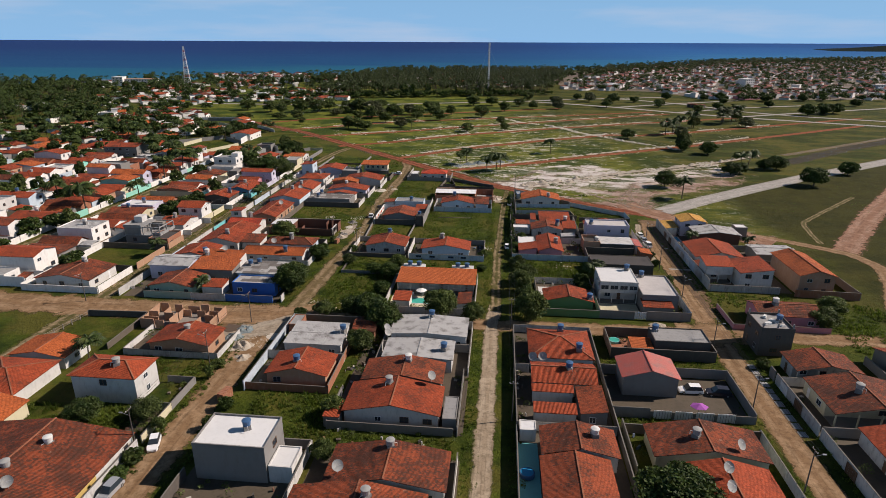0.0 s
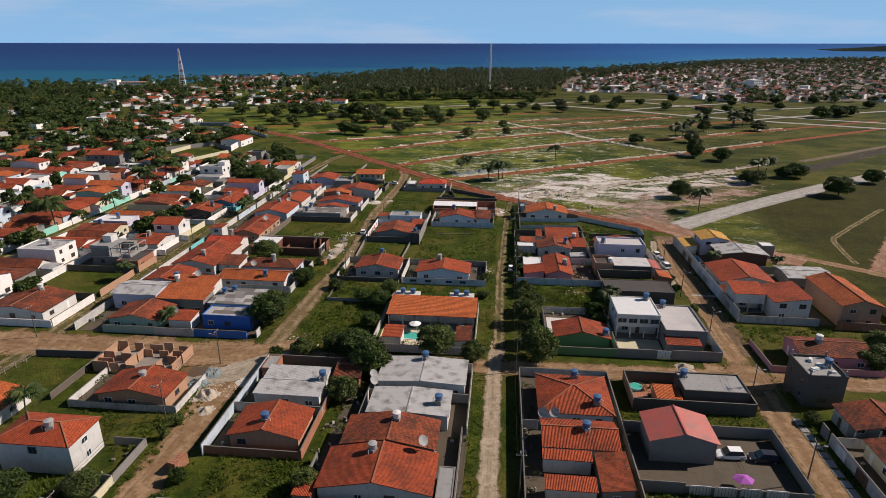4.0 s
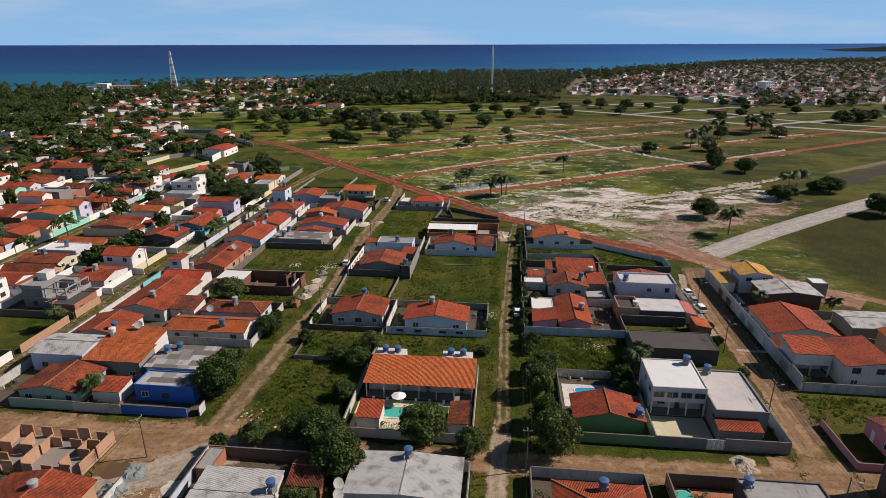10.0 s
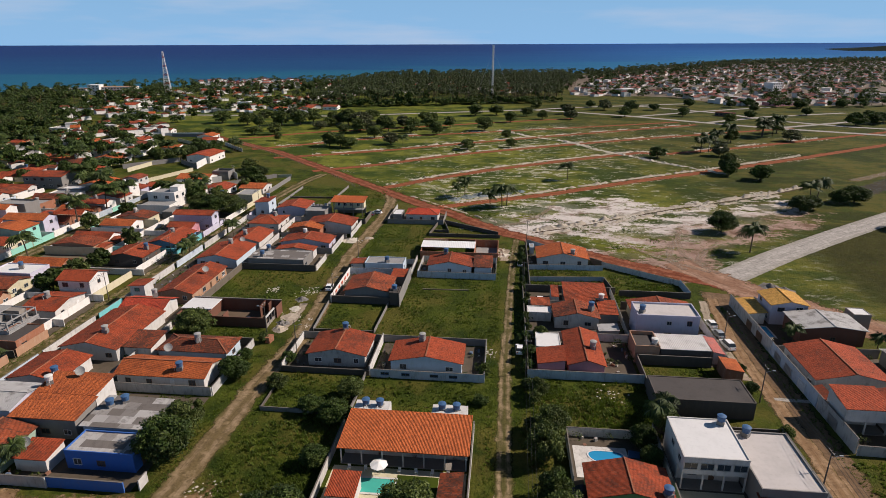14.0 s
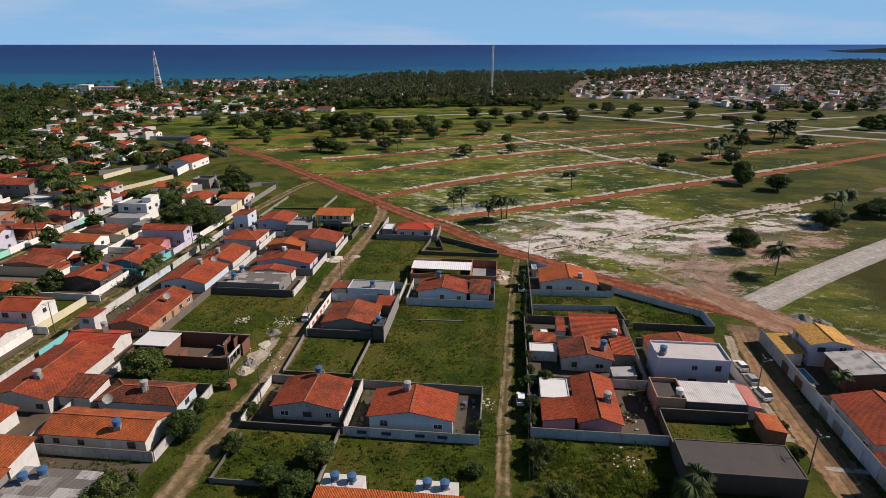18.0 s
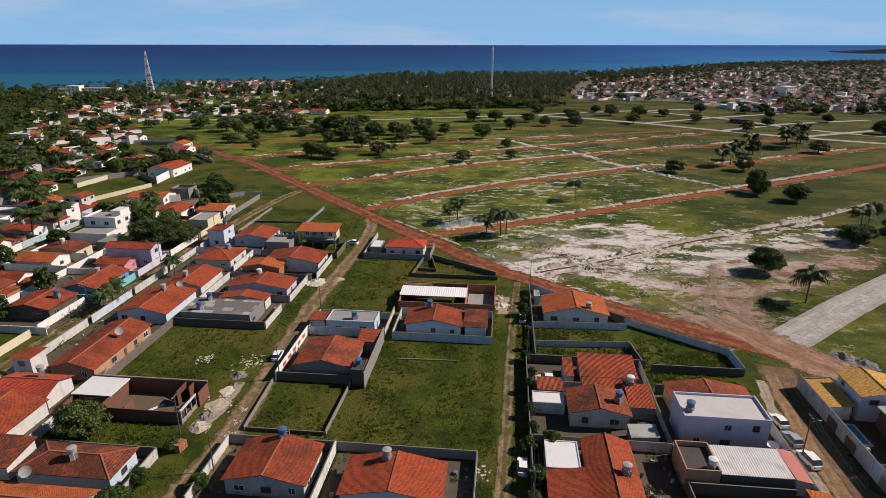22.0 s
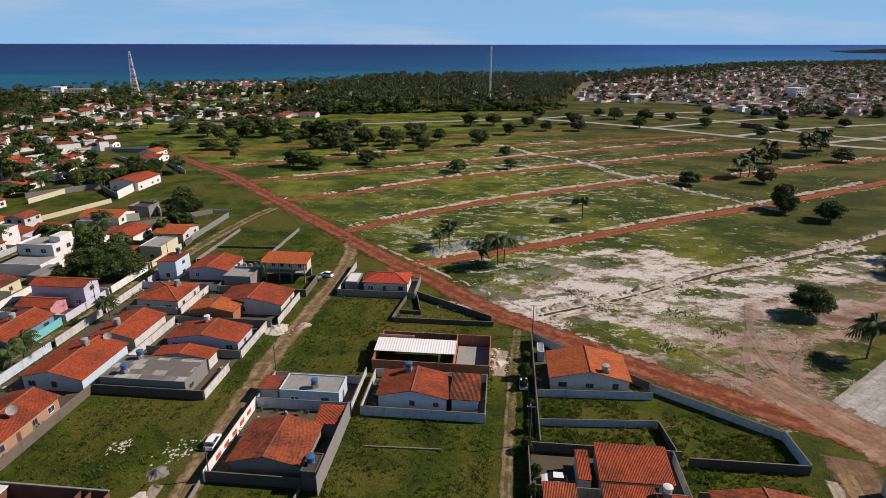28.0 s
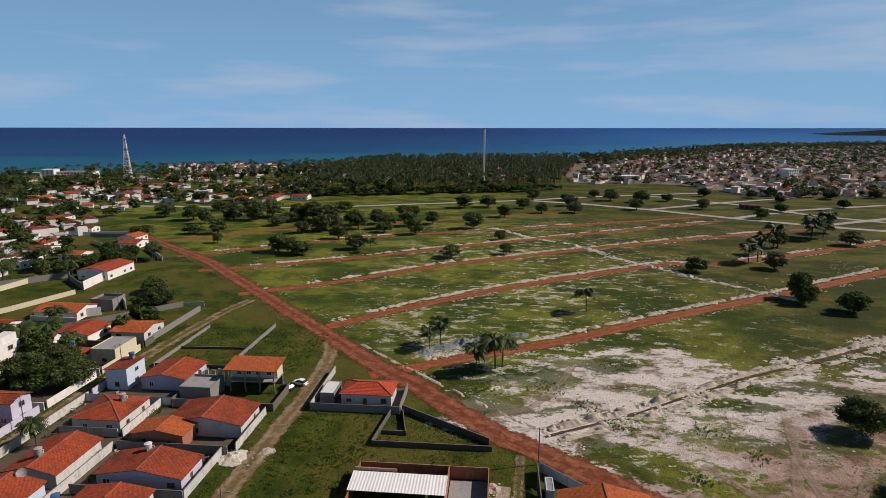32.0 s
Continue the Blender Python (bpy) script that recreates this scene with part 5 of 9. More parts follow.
strip("trodden_ground", [(-66, 118), (-58, 121), (-52, 126), (-46, 129)], 11, "rubbleground", 0.07, "trodden pale ground at the street corner", 0.6, "ground")
strip("trodden_ground", [(-55, 192), (-54, 198), (-54, 206), (-54.5, 208)], 2.6, "rubbleground", 0.055, "pale rubble spilled along the street", 0.8, "ground")
strip("trodden_ground", [(96, 203), (82, 214), (72, 223), (62, 236), (54, 250)], 15, "pinkearth", 0.086, "pinkish trodden earth at the road fork", 0.5, "ground")
strip("trodden_ground", [(49.5, 180), (50, 196), (51, 210), (53, 220)], 2.6, "rubbleground", 0.068, "pale rubble along the eastern street", 0.9, "ground")
strip("trodden_ground", [(-0.6, 246), (-0.6, 251), (0, 257)], 3.6, "rubbleground", 0.05, "pale rubble beside the lane", 0.8, "ground")

# ---------------------------------------------------------------- the blocks along the lane, south to north
# west street, west side, south of the cross street
house(-89, -61, 54, 78, 3.0, "gy", 1.9, "white", "roofold", openings="E")
house(-81.4, -67.7, 89.3, 97.5, 5.8, "hip", 1.5, "white", "roof", openings="se", storeys=2)
house(-104, -90.3, 86, 99, 3.0, "hip", 1.6, "white", "roof", openings="s")
house(-97, -86, 76, 85, 3.0, "gy", 1.2, "cream", "rooforange", openings="s")
house(-77, -62.6, 107.6, 116.4, 3.0, "gy", 1.5, "tan", "roof", openings="se")
# white block of two storeys by the street
house(-47.2, -35.5, 71.7, 79.6, 6.5, "flat", 0.35, "grey", "whiteslab", openings="e", storeys=2)
house(-35.3, -31.5, 72, 77, 3.0, "flat", 0.2, "white", "whiteslab", openings="e")
house(-26, -6.9, 69, 78.3, 3.2, "gy", 1.7, "white", "roofold", openings="s")
house(-30, -9.5, 50, 68.6, 3.1, "gy", 1.8, "cream", "roofold", openings="e")
house(-27.8, -9.7, 87.6, 97.3, 3.0, "gy", 1.8, "white", "roof", openings="sE")
house(-26.5, -10.2, 97.5, 105.6, 3.4, "gy", 1.5, "grey", "roofold", openings="e")
house(-24.2, -9.0, 106.8, 115.2, 3.3, "gy", 0.45, "white", "fibrelight", openings="sE", over=0.3)
house(-24.3, -6.6, 116.8, 126.5, 3.5, "gy", 0.5, "white", "fibrelight", openings="sE", over=0.3)
house(-46.5, -33.5, 98.3, 107.2, 3.0, "gy", 1.6, "tan", "roof", openings="sw")
house(-47, -33.9, 110.8, 115.4, 3.1, "sn", 0.35, "white", "fibrelight", openings="s", over=0.2)
house(-46.8, -34.2, 115.6, 120.4, 3.4, "sn", 0.35, "white", "fibrelight", openings="w", over=0.2)
house(-33.5, -27.8, 118.2, 125.5, 2.9, "gx", 0.9, "brick", "roofold", openings="")
# the terrace of holiday flats with its pool
flats = house(-28, -6.0, 146.4, 156.6, 3.5, "sn", 0.7, "white", "rooforange", label="white terrace of holiday flats with an orange tile roof", openings="", porch=2.6)
house(-27.2, -22.6, 136.6, 141.8, 2.6, "sn", 0.5, "white", "roof", openings="", over=0.2)
house(-10.4, -6.6, 135.8, 143.2, 2.6, "sw", 0.5, "white", "roofold", openings="", over=0.2)
# north of the flats
house(-43.5, -30, 176.8, 187.0, 3.0, "gy", 1.5, "wallwhite", "roof", openings="sE")
house(-25, -9.0, 175.6, 184.6, 3.0, "gy", 1.5, "bluewhite", "roof", openings="sE")
house(-44.3, -31.4, 210.9, 222.2, 3.0, "gy", 1.5, "grey", "roofold", openings="")
house(-33.4, -28.9, 222.4, 227.4, 2.9, "sn", 0.6, "grey", "roof", openings="", over=0.1)
house(-31.2, -28.8, 209.2, 213.6, 3.6, "flat", 0.2, "dark", "darkslab", openings="")
house(-43, -31.2, 231.3, 237.2, 3.2, "flat", 0.25, "bluewhite", "concrete", openings="sE")
house(-48.0, -43.4, 232, 237.0, 2.7, "sw", 0.3, "white", "roofold", openings="")
house(-24.2, -10.2, 231.8, 241.0, 3.0, "gy", 1.5, "bluewhite", "roof", openings="sW")
house(-10.1, -4.2, 232.2, 240.2, 2.9, "sn", 1.0, "bluewhite", "roofold", openings="")
house(-39.7, -26.5, 285.9, 294.4, 3.2, "hip", 1.5, "white", "roofred", openings="SE")
# east of the lane
house(7.6, 20.4, 79.2, 86.7, 3.2, "gy", 1.5, "white", "roofold", openings="se")
house(7.3, 18.6, 64, 79, 3.1, "gy", 1.4, "white", "roofold", openings="s")
house(7.0, 14.9, 91.2, 94.0, 2.7, "sn", 0.5, "white", "roof", openings="s", over=0.2)
house(7.0, 15.0, 97.9, 100.0, 2.8, "sn", 0.45, "white", "roof", openings="s", over=0.2)
house(15.4, 20.4, 91.2, 100.1, 2.9, "sw", 0.7, "grey", "roofold", openings="s", over=0.2)
house(7.0, 20.0, 100.4, 108.4, 3.2, "gx", 1.4, "white", "roof", openings="se")
house(6.9, 20.7, 110, 123.2, 3.2, "hip", 1.8, "bluewhite", "roof", openings="se")
house(24.6, 36, 102.2, 110.4, 4.3, "gy", 1.7, "grey", "salmon", openings="")
house(35, 47, 119, 125.6, 3.6, "flat", 0.25, "dark", "concrete", openings="")
house(25.8, 44.3, 80.6, 89.2, 3.1, "gy", 1.7, "cream", "roofold", openings="se")
house(28.5, 43.0, 62, 79.4, 3.0, "gy", 1.7, "white", "roof", openings="e")
veranda_house = house(27.2, 37, 146.4, 156.8, 6.0, "flat", 0.2, "white", "whiteslab", openings="", storeys=2, label="white two-storey house with a flat white roof", porch=2.4)
for u in (-3.7, -1.25, 1.25, 3.7):
    window(veranda_house, "s", u, 4.05, 1.9, 1.05, -4.9, 4.9, -5.2, 5.2, "metal")
for u in (-3.4, 0.4):
    window(veranda_house, "w", u, 4.2, 1.2, 0.9, -4.9, 4.9, -5.2, 5.2, "metal")
window(veranda_house, "s", -2.4, 1.0, 1.4, 1.1, -4.9, 4.9, -2.8, 5.2, "metal")
door(veranda_house, "s", 0.6, 0.9, 2.1, -4.9, 4.9, -2.8, 5.2, "wood")
house(37.3, 46.4, 142.2, 156, 4.4, "flat", 0.3, "grey", "dustslab", openings="")
house(37, 44.6, 138.9, 143.0, 2.7, "sn", 0.6, "grey", "roof", openings="", over=0.2)
house(12, 25, 139.5, 147.4, 3.0, "gy", 1.6, "green", "roof", openings="")
house(28, 45.8, 166, 174, 3.6, "flat", 0.15, "dark", "darkslab", openings="")
house(12.6, 20.8, 177.6, 193, 3.0, "gy", 1.3, "pink", "roof", openings="s")
house(6.4, 12.4, 177.8, 184.6, 2.9, "sw", 1.0, "pink", "roof", openings="s", over=0.2)
house(6.6, 12.0, 185.2, 192, 2.8, "flat", 0.15, "white", "whiteslab", openings="")
house(11.4, 22.8, 199.8, 208.0, 3.1, "gy", 1.4, "wallwhite", "roofold", openings="s")
house(22.9, 27.7, 203.2, 209.9, 2.8, "sn", 1.0, "grey", "roof", openings="", over=0.2)
house(14.9, 22.8, 208.1, 211.4, 3.2, "sn", 0.6, "grey", "roof", openings="", over=0.1)
house(6.2, 11.3, 207.9, 211.9, 2.5, "sn", 0.5, "grey", "roofold", openings="", over=0.1)
house(5.2, 11.2, 203.6, 207.4, 2.3, "flat", 0.2, "wallwhite", "whiteslab", openings="")
house(15.0, 26.6, 213.0, 220.8, 2.9, "sn", 1.1, "wallwhite", "roof", openings="s", over=0.3)
house(11.8, 13.9, 213.0, 219.2, 2.8, "sn", 0.8, "wallwhite", "roof", openings="", over=0.1)
house(30.4, 44.6, 196.4, 203.7, 6.0, "flat", 0.45, "lilac", "dustslab", openings="s", storeys=2)
house(30.8, 46.4, 204, 212.2, 3.2, "gy", 1.3, "cream", "roofold", openings="")
house(33.5, 44.2, 185.8, 192.6, 3.4, "sn", 0.25, "dark", "zincgrey", openings="", over=0.1)
# open-topped brick box; an added dark slab stands for its dim inside
house(28.0, 33.2, 185.6, 192.6, 3.2, "flat", 0.9, "tan", "darkslab", openings="")
house(44.8, 48.6, 178.8, 184.0, 2.7, "se", 0.6, "brick", "rooforange", openings="", over=0.15)
house(9.2, 25.6, 241.6, 252.6, 3.0, "gy", 1.9, "white", "rooforange", openings="sE")
# east side of the east street
# brown block house, its wall colour darkened for shadow
house(58.2, 65.2, 121.6, 129.8, 6.4, "flat", 0.5, "dark", "concrete", openings="sW", storeys=2)
house(63.8, 79, 135.8, 145, 3.2, "gx", 1.4, "pink", "roofold", openings="sW")
house(61, 74.2, 110, 118, 3.2, "gy", 1.5, "wallwhite", "roofold", openings="sW", porch=2.2)
house(61, 78, 95.4, 107.8, 3.2, "gy", 1.8, "cream", "roofold", openings="sW", porch=3.4)
house(63, 78, 72, 92, 3.1, "gy", 1.6, "wallwhite", "roof", openings="W")
house(82, 96, 113, 122, 3.2, "gx", 1.4, "block", "roofold", openings="s")
house(82.4, 92.6, 157, 176, 5.8, "gy", 1.6, "tan", "rooforange", openings="s", storeys=2)
house(59.6, 67.6, 163.2, 169.8, 5.4, "sn", 1.0, "white", "roof", openings="s", storeys=2, porch=3.0, over=0.25)
house(59.6, 61.6, 170.2, 175.0, 2.6, "sw", 0.5, "wallwhite", "roof", openings="", over=0.1)
house(67.8, 77.0, 159.4, 171.2, 5.0, "sw", 1.3, "white", "roof", openings="s", storeys=2, over=0.25)
house(60.6, 75.6, 175.6, 190.4, 3.6, "gy", 1.7, "wallwhite", "roof", openings="Wn")
house(67.2, 82.2, 197, 206.4, 4.2, "gy", 0.9, "darkbrick", "fibrelight", openings="s")
house(80.8, 94, 181.0, 190.8, 3.3, "gx", 0.6, "block", "fibrelight", openings="")
house(64.6, 74.0, 207, 216.0, 5.4, "gy", 1.1, "lilac", "roofgold", openings="sW", storeys=2)
house(59.7, 64.3, 207, 216.6, 2.9, "sw", 0.5, "wallwhite", "roofgold", openings="")
house(83.2, 87.2, 205.4, 209.4, 4.4, "flat", 0.15, "block", "whiteslab", openings="")
# block between the two western streets, north of the cross street
house(-95, -82, 137.8, 147.6, 3.0, "gy", 1.4, "sage", "roofold", openings="s")
house(-72.4, -60.4, 141.2, 146.6, 3.4, "flat", 0.25, "blue", "patchroof", openings="sE")
house(-74.0, -61, 147.0, 155.6, 4.0, "sn", 0.55, "bluewhite", "patchroof", openings="e")
house(-80.6, -74.6, 139.6, 144.4, 2.6, "sn", 0.6, "white", "roof", openings="", over=0.2)
house(-88.2, -75.2, 147.8, 154.4, 4.3, "sn", 0.7, "grey", "rooforange", openings="s")
house(-88.4, -76.0, 154.6, 161.0, 4.9, "sn", 0.8, "white", "rooforange", openings="")
house(-101.5, -88.8, 149.2, 158.4, 4.4, "gx", 0.9, "lilac", "fibrelight", openings="s")
house(-100.5, -88.8, 161, 171.6, 3.1, "gy", 1.2, "white", "roof", openings="s")
house(-80, -60.4, 165, 173.2, 2.9, "gx", 1.4, "white", "rooforange", openings="SE")
house(-77, -60.4, 175.2, 182.9, 2.9, "hip", 1.3, "bluewhite", "roofold", openings="e")
house(-85.6, -78.4, 176, 183, 2.8, "sn", 0.8, "white", "roofold", openings="")
house(-99.2, -85.2, 174, 194.0, 3.1, "gy", 1.6, "white", "roof", openings="s")
house(-98.6, -86.4, 194.6, 202.4, 3.0, "gx", 1.3, "white", "roofred", openings="s")
house(-101.4, -96.4, 203.4, 208.4, 5.2, "sw", 0.4, "white", "roof", openings="s", storeys=2)
house(-94.4, -83.8, 204.6, 225.6, 3.0, "gy", 1.4, "tan", "roof", openings="sE")
house(-97, -83.2, 230.6, 246.2, 3.1, "gy", 1.5, "bluewhite", "roof", openings="s")
house(-94.4, -83.0, 247.8, 261.4, 3.1, "gy", 1.4, "white", "roof", openings="s")
house(-96.2, -84, 268.2, 280.4, 3.2, "hip", 1.5, "white", "roof", openings="sE")
house(-102.2, -95.6, 288.6, 297.4, 5.6, "sw", 0.6, "bluewhite", "roof", openings="se", storeys=2)
house(-93.4, -80.6, 289.6, 301.6, 3.3, "gy", 1.2, "lilac", "roof", openings="s")
house(-80.4, -62.4, 231.8, 240.6, 3.3, "flat", 0.15, "grey", "patchroof", openings="e")
house(-75.4, -62.2, 241.4, 246.0, 3.0, "gy", 1.0, "white", "roof", openings="")
house(-76.6, -59, 248.8, 257.4, 3.1, "gy", 1.5, "lilac", "roof", openings="sE")
house(-78.8, -66.6, 263, 269.6, 3.4, "gy", 1.1, "brick", "rooforange", openings="s")
house(-74.4, -56.4, 268.6, 279.4, 3.2, "gy", 1.7, "white", "roof", openings="sE")
house(-79.5, -71.5, 284.5, 292.0, 3.4, "flat", 0.6, "grey", "concrete", openings="")

# ---------------------------------------------------------------- west of the third street: the street fronts, then plain rows
house(-129.6, -112.8, 139.4, 152.2, 3.0, "gy", 1.4, "white", "roofold", openings="sE")
house(-117.0, -110.2, 175.2, 183.8, 3.0, "flat", 0.25, "brick", "darkslab", openings="e")
# bare concrete house under construction: closed below, open bays and balcony above
frame_house = base("unfinished_house", pose(0, 0, 0), "bare concrete two-storey house under construction with an open balcony", "house")
part("lower_wall", Geo().box(-127.2, -117.2, 178.6, 187.4, -0.05, 2.9), "grey", frame_house)
part("floor_slab", Geo().box(-127.4, -114.4, 178.3, 187.7, 2.9, 3.12), "concrete", frame_house)
part("upper_wall", Geo().box(-127.2, -121.4, 178.6, 187.4, 3.12, 5.7), "grey", frame_house)
part("upper_wall", Geo().box(-121.2, -117.2, 185.2, 187.4, 3.12, 5.7), "block", frame_house)
part("roof_slab", Geo().box(-127.5, -120.8, 178.3, 187.7, 5.7, 5.9), "concrete", frame_house)
part("parapet", Geo().box(-127.4, -121.0, 178.3, 178.5, 5.9, 6.6).box(-127.4, -127.2, 178.5, 187.6, 5.9, 6.6), "concrete", frame_house)
part("stair_head", Geo().box(-126.4, -123.6, 183.6, 186.8, 5.9, 8.0), "white", frame_house)
for x in (-120.6, -117.4, -114.7):
    for y in (178.6, 183.0, 187.3):
        part("column", Geo().box(x - 0.14, x + 0.14, y - 0.14, y + 0.14, 3.12, 5.7), "concrete", frame_house)
for y in (178.6, 183.0, 187.3):
    part("beam", Geo().box(-120.8, -114.5, y - 0.12, y + 0.12, 5.7, 5.95), "concrete", frame_house)
part("edge_beam", Geo().box(-114.85, -114.55, 178.4, 187.5, 5.7, 5.95), "concrete", frame_house)
part("balcony_wall", Geo().box(-114.6, -114.4, 178.4, 187.6, 3.12, 4.0).box(-117.0, -114.6, 178.3, 178.5, 3.12, 4.0), "concrete", frame_house)
for y in (180.8, 184.8):
    part("support_column", Geo().box(-114.8, -114.5, y - 0.15, y + 0.15, -0.05, 2.9), "concrete", frame_house)
window(frame_house, "s", -124.0, 0.9, 1.2, 1.1, -127.2, -117.2, 178.6, 187.4, "wood")
door(frame_house, "e", 182.0, 0.9, 2.1, -127.2, -117.2, 178.6, 187.4, "wood")
house(-123.2, -113.0, 191, 203, 3.0, "gx", 1.3, "white", "roof", openings="sE")
house(-122.4, -112.4, 203.8, 212.4, 5.8, "gx", 1.6, "brightwhite", "roof", openings="se", storeys=2)
house(-126.4, -113.6, 229.6, 240.6, 3.1, "gy", 1.3, "dark", "roof", openings="sE")
house(-121.0, -110.6, 243.4, 258.6, 3.0, "gy", 1.4, "steelblue", "roof", openings="sE")
house(-124.0, -114.0, 261.0, 267.6, 3.1, "gx", 1.2, "pink", "roof", openings="s")
house(-125.4, -109.6, 268.2, 274.8, 5.8, "gx", 1.1, "lilac", "roof", openings="se", storeys=2)
house(-130, -117.4, 303.2, 309, 3.0, "gx", 1.0, "white", "rooforange", openings="s")
house(-116.8, -109.4, 304, 314, 4.6, "flat", 0.2, "cream", "concrete", openings="se")

rows_rng = random.Random(21)


def town_row(xc, depth, ya, yb, side, group, gap=(0, 0)):
    """A row of narrow plots; most gables face east and west, white walls stand between the plots and along the street."""
    y, rr = ya, rows_rng
    while y < yb:
        w = rr.uniform(6.6, 10.6)
        if gap[0] - w < y < gap[1] or rr.random() < 0.03:
            y += w
            continue
        d = rr.uniform(11.0, depth - 4)
        x0 = xc + depth / 2 - 3 - d if side == "e" else xc - depth / 2 + 3
        x0 += rr.uniform(-1.2, 1.2)
        wall = rr.choice(("brightwhite",) * 7 + ("white", "bluewhite", "cream", "lilac", "tan", "grey", "mint", "brick"))
        two = rr.random() < 0.17
        e = rr.uniform(5.4, 6.2) if two else rr.uniform(2.7, 3.5)
        r, n = rr.random(), 2 if two else 1
        roof = rr.choice(("roof", "roof", "roof", "rooforange", "roofold", "roofold"))
        y1 = y + w - rr.choice((0.3, 0.5, 1.6))
        if r < 0.60:
            home = house(x0, x0 + d, y, y1, e, "gx", rr.uniform(1.1, 1.8), wall, roof, openings="e", storeys=n, detail=False, group=group)
        elif r < 0.74:
            home = house(x0, x0 + d, y, y1, e, "gy", rr.uniform(0.9, 1.5), wall, roof, openings="e", storeys=n, detail=False, group=group)
        elif r < 0.80:
            home = house(x0, x0 + d, y, y1, e, "hip", rr.uniform(1.1, 1.6), wall, roof, openings="e", storeys=n, detail=False, group=group)
        else:
            home = house(x0, x0 + d * 0.8, y, y1, e, "flat", rr.choice((0.3, 0.7)), wall, rr.choice(("concrete", "whiteslab", "fibrelight")), openings="e", storeys=n, detail=False, group=group)
        back = xc - depth / 2 if side == "e" else x0 + d + 0.4
        deep = (x0 - 0.4 if side == "e" else xc + depth / 2) - back
        if deep > 2.5 and rr.random() < 0.55:
            xa, xb, yb_, h = back - home.location.x, back + min(deep, 6) - home.location.x, y1 - rr.uniform(0, 2.5) - home.location.y, rr.uniform(2.3, 2.7)
            part("annex", Geo().box(xa, xb, y + 0.3 - home.location.y, yb_, -0.05, h), rr.choice(("brightwhite", "white", "block", "brick")), home)
            top_ = Geo()
            for poly, uv in roof_faces(xa - 0.15, xb + 0.15, y + 0.1 - home.location.y, yb_ + 0.15, h + 0.13, 0.5, rr.choice(("sn", "se", "gx"))):
                top_.slab(poly, 0.12, uv)
            part("annex_roof", top_, rr.choice(("roof", "roofold", "fibre", "fibrelight")), home)
        if rr.random() < 0.4:
            tank(x0 + d * 0.45, y + w * 0.5, e + 1.3 if r < 0.80 else e + 0.9, rr.choice(("tank", "tankgrey", "tankwhite")))
        if rr.random() < 0.75:
            boundary_wall(xc - depth / 2, y - 0.15, xc + depth / 2, y - 0.15, rr.choice((2.0, 2.3, 3.0)), rr.choice(("brightwhite", "brightwhite", "brightwhite", "white", "block", "cream")), posts=False, coping=False)
        xs_ = xc + depth / 2 if side == "e" else xc - depth / 2
        boundary_wall(xs_, y, xs_, y + w - 0.4, rr.uniform(1.8, 2.5), rr.choice(("brightwhite", "brightwhite", "brightwhite", "cream", "bluewhite", "mint")), posts=False, coping=False)
        y += w


for k, (xc, side, ya, yb) in enumerate(((-143, "w", 140, 318), (-174, "e", 140, 318), (-197, "w", 138, 316), (-229, "e", 138, 318), (-252, "w", 136, 372), (-284, "e", 136, 318))):
    tagged(part("yard_paving", Geo().box(xc - 10.4, xc + 10.4, ya, min(yb, 318), -0.1, 0.03), "rowyard"), "trodden earth and concrete yards between the town houses", "paving", "", "structure")
    town_row(xc, 21, ya, yb, side, "town houses west of the lane", (284, 309) if xc == -143 else (0, 0))
for x in (-160, -214, -268, -324):
    strip("road", [(x, 60), (x + 1, 200), (x, 330)], 7, "tracks", 0.05, "grassy street between rows of houses")

# white stepped house of two and three levels
modern = base("house", pose(0, 0, 0), "white flat-roofed modern house of stepped white blocks", "house", "town houses west of the lane")
for nm, bx_, mt in (("lower_block", (-151.5, -137.5, 287, 296, -0.05, 3.2), "brightwhite"), ("main_block", (-152, -140, 296, 306, -0.05, 6.3), "brightwhite"), ("stair_tower", (-144, -140.4, 300, 305.6, 6.3, 8.4), "brightwhite"), ("grey_block", (-137.3, -133, 281, 290, -0.05, 3.0), "grey")):
    part(nm, Geo().box(*bx_), mt, modern)
for bx_ in ((-152.1, -139.9, 295.9, 296.1, 6.3, 7.0), (-152.1, -151.9, 296.1, 306, 6.3, 7.0), (-140.1, -139.9, 296.1, 299.8, 6.3, 7.0), (-151.6, -137.4, 286.9, 287.1, 3.2, 3.9), (-137.6, -137.4, 287.1, 295.8, 3.2, 3.9)):
    part("parapet", Geo().box(*bx_), "brightwhite", modern)
part("roof_slab", Geo().box(-151.8, -144.2, 296.2, 305.8, 6.304, 6.35), "concrete", modern)
part("terrace_floor", Geo().box(-151.4, -137.7, 287.2, 295.8, 3.204, 3.25), "concrete", modern)
for y in (289.5, 293.5):
    window(modern, "e", y, 1.0, 1.4, 1.1, -151.5, -137.5, 287, 296, "metal")
for y in (298.0, 302.6):
    window(modern, "e", y, 4.2, 1.6, 1.2, -152, -140, 296, 306, "metal")
for x in (-148.6, -143.4):
    window(modern, "s", x, 4.2, 1.6, 1.2, -152, -140, 296, 306, "metal")

# the scattered houses between trees north of the rows, white-walled


def scattered_house(x0, x1, y0, y1, e, kind, rise, wall, roof, two):
    house(x0, x1, y0, y1, e, kind, rise, wall, roof, openings="se", storeys=two, detail=False, group="houses among the trees")


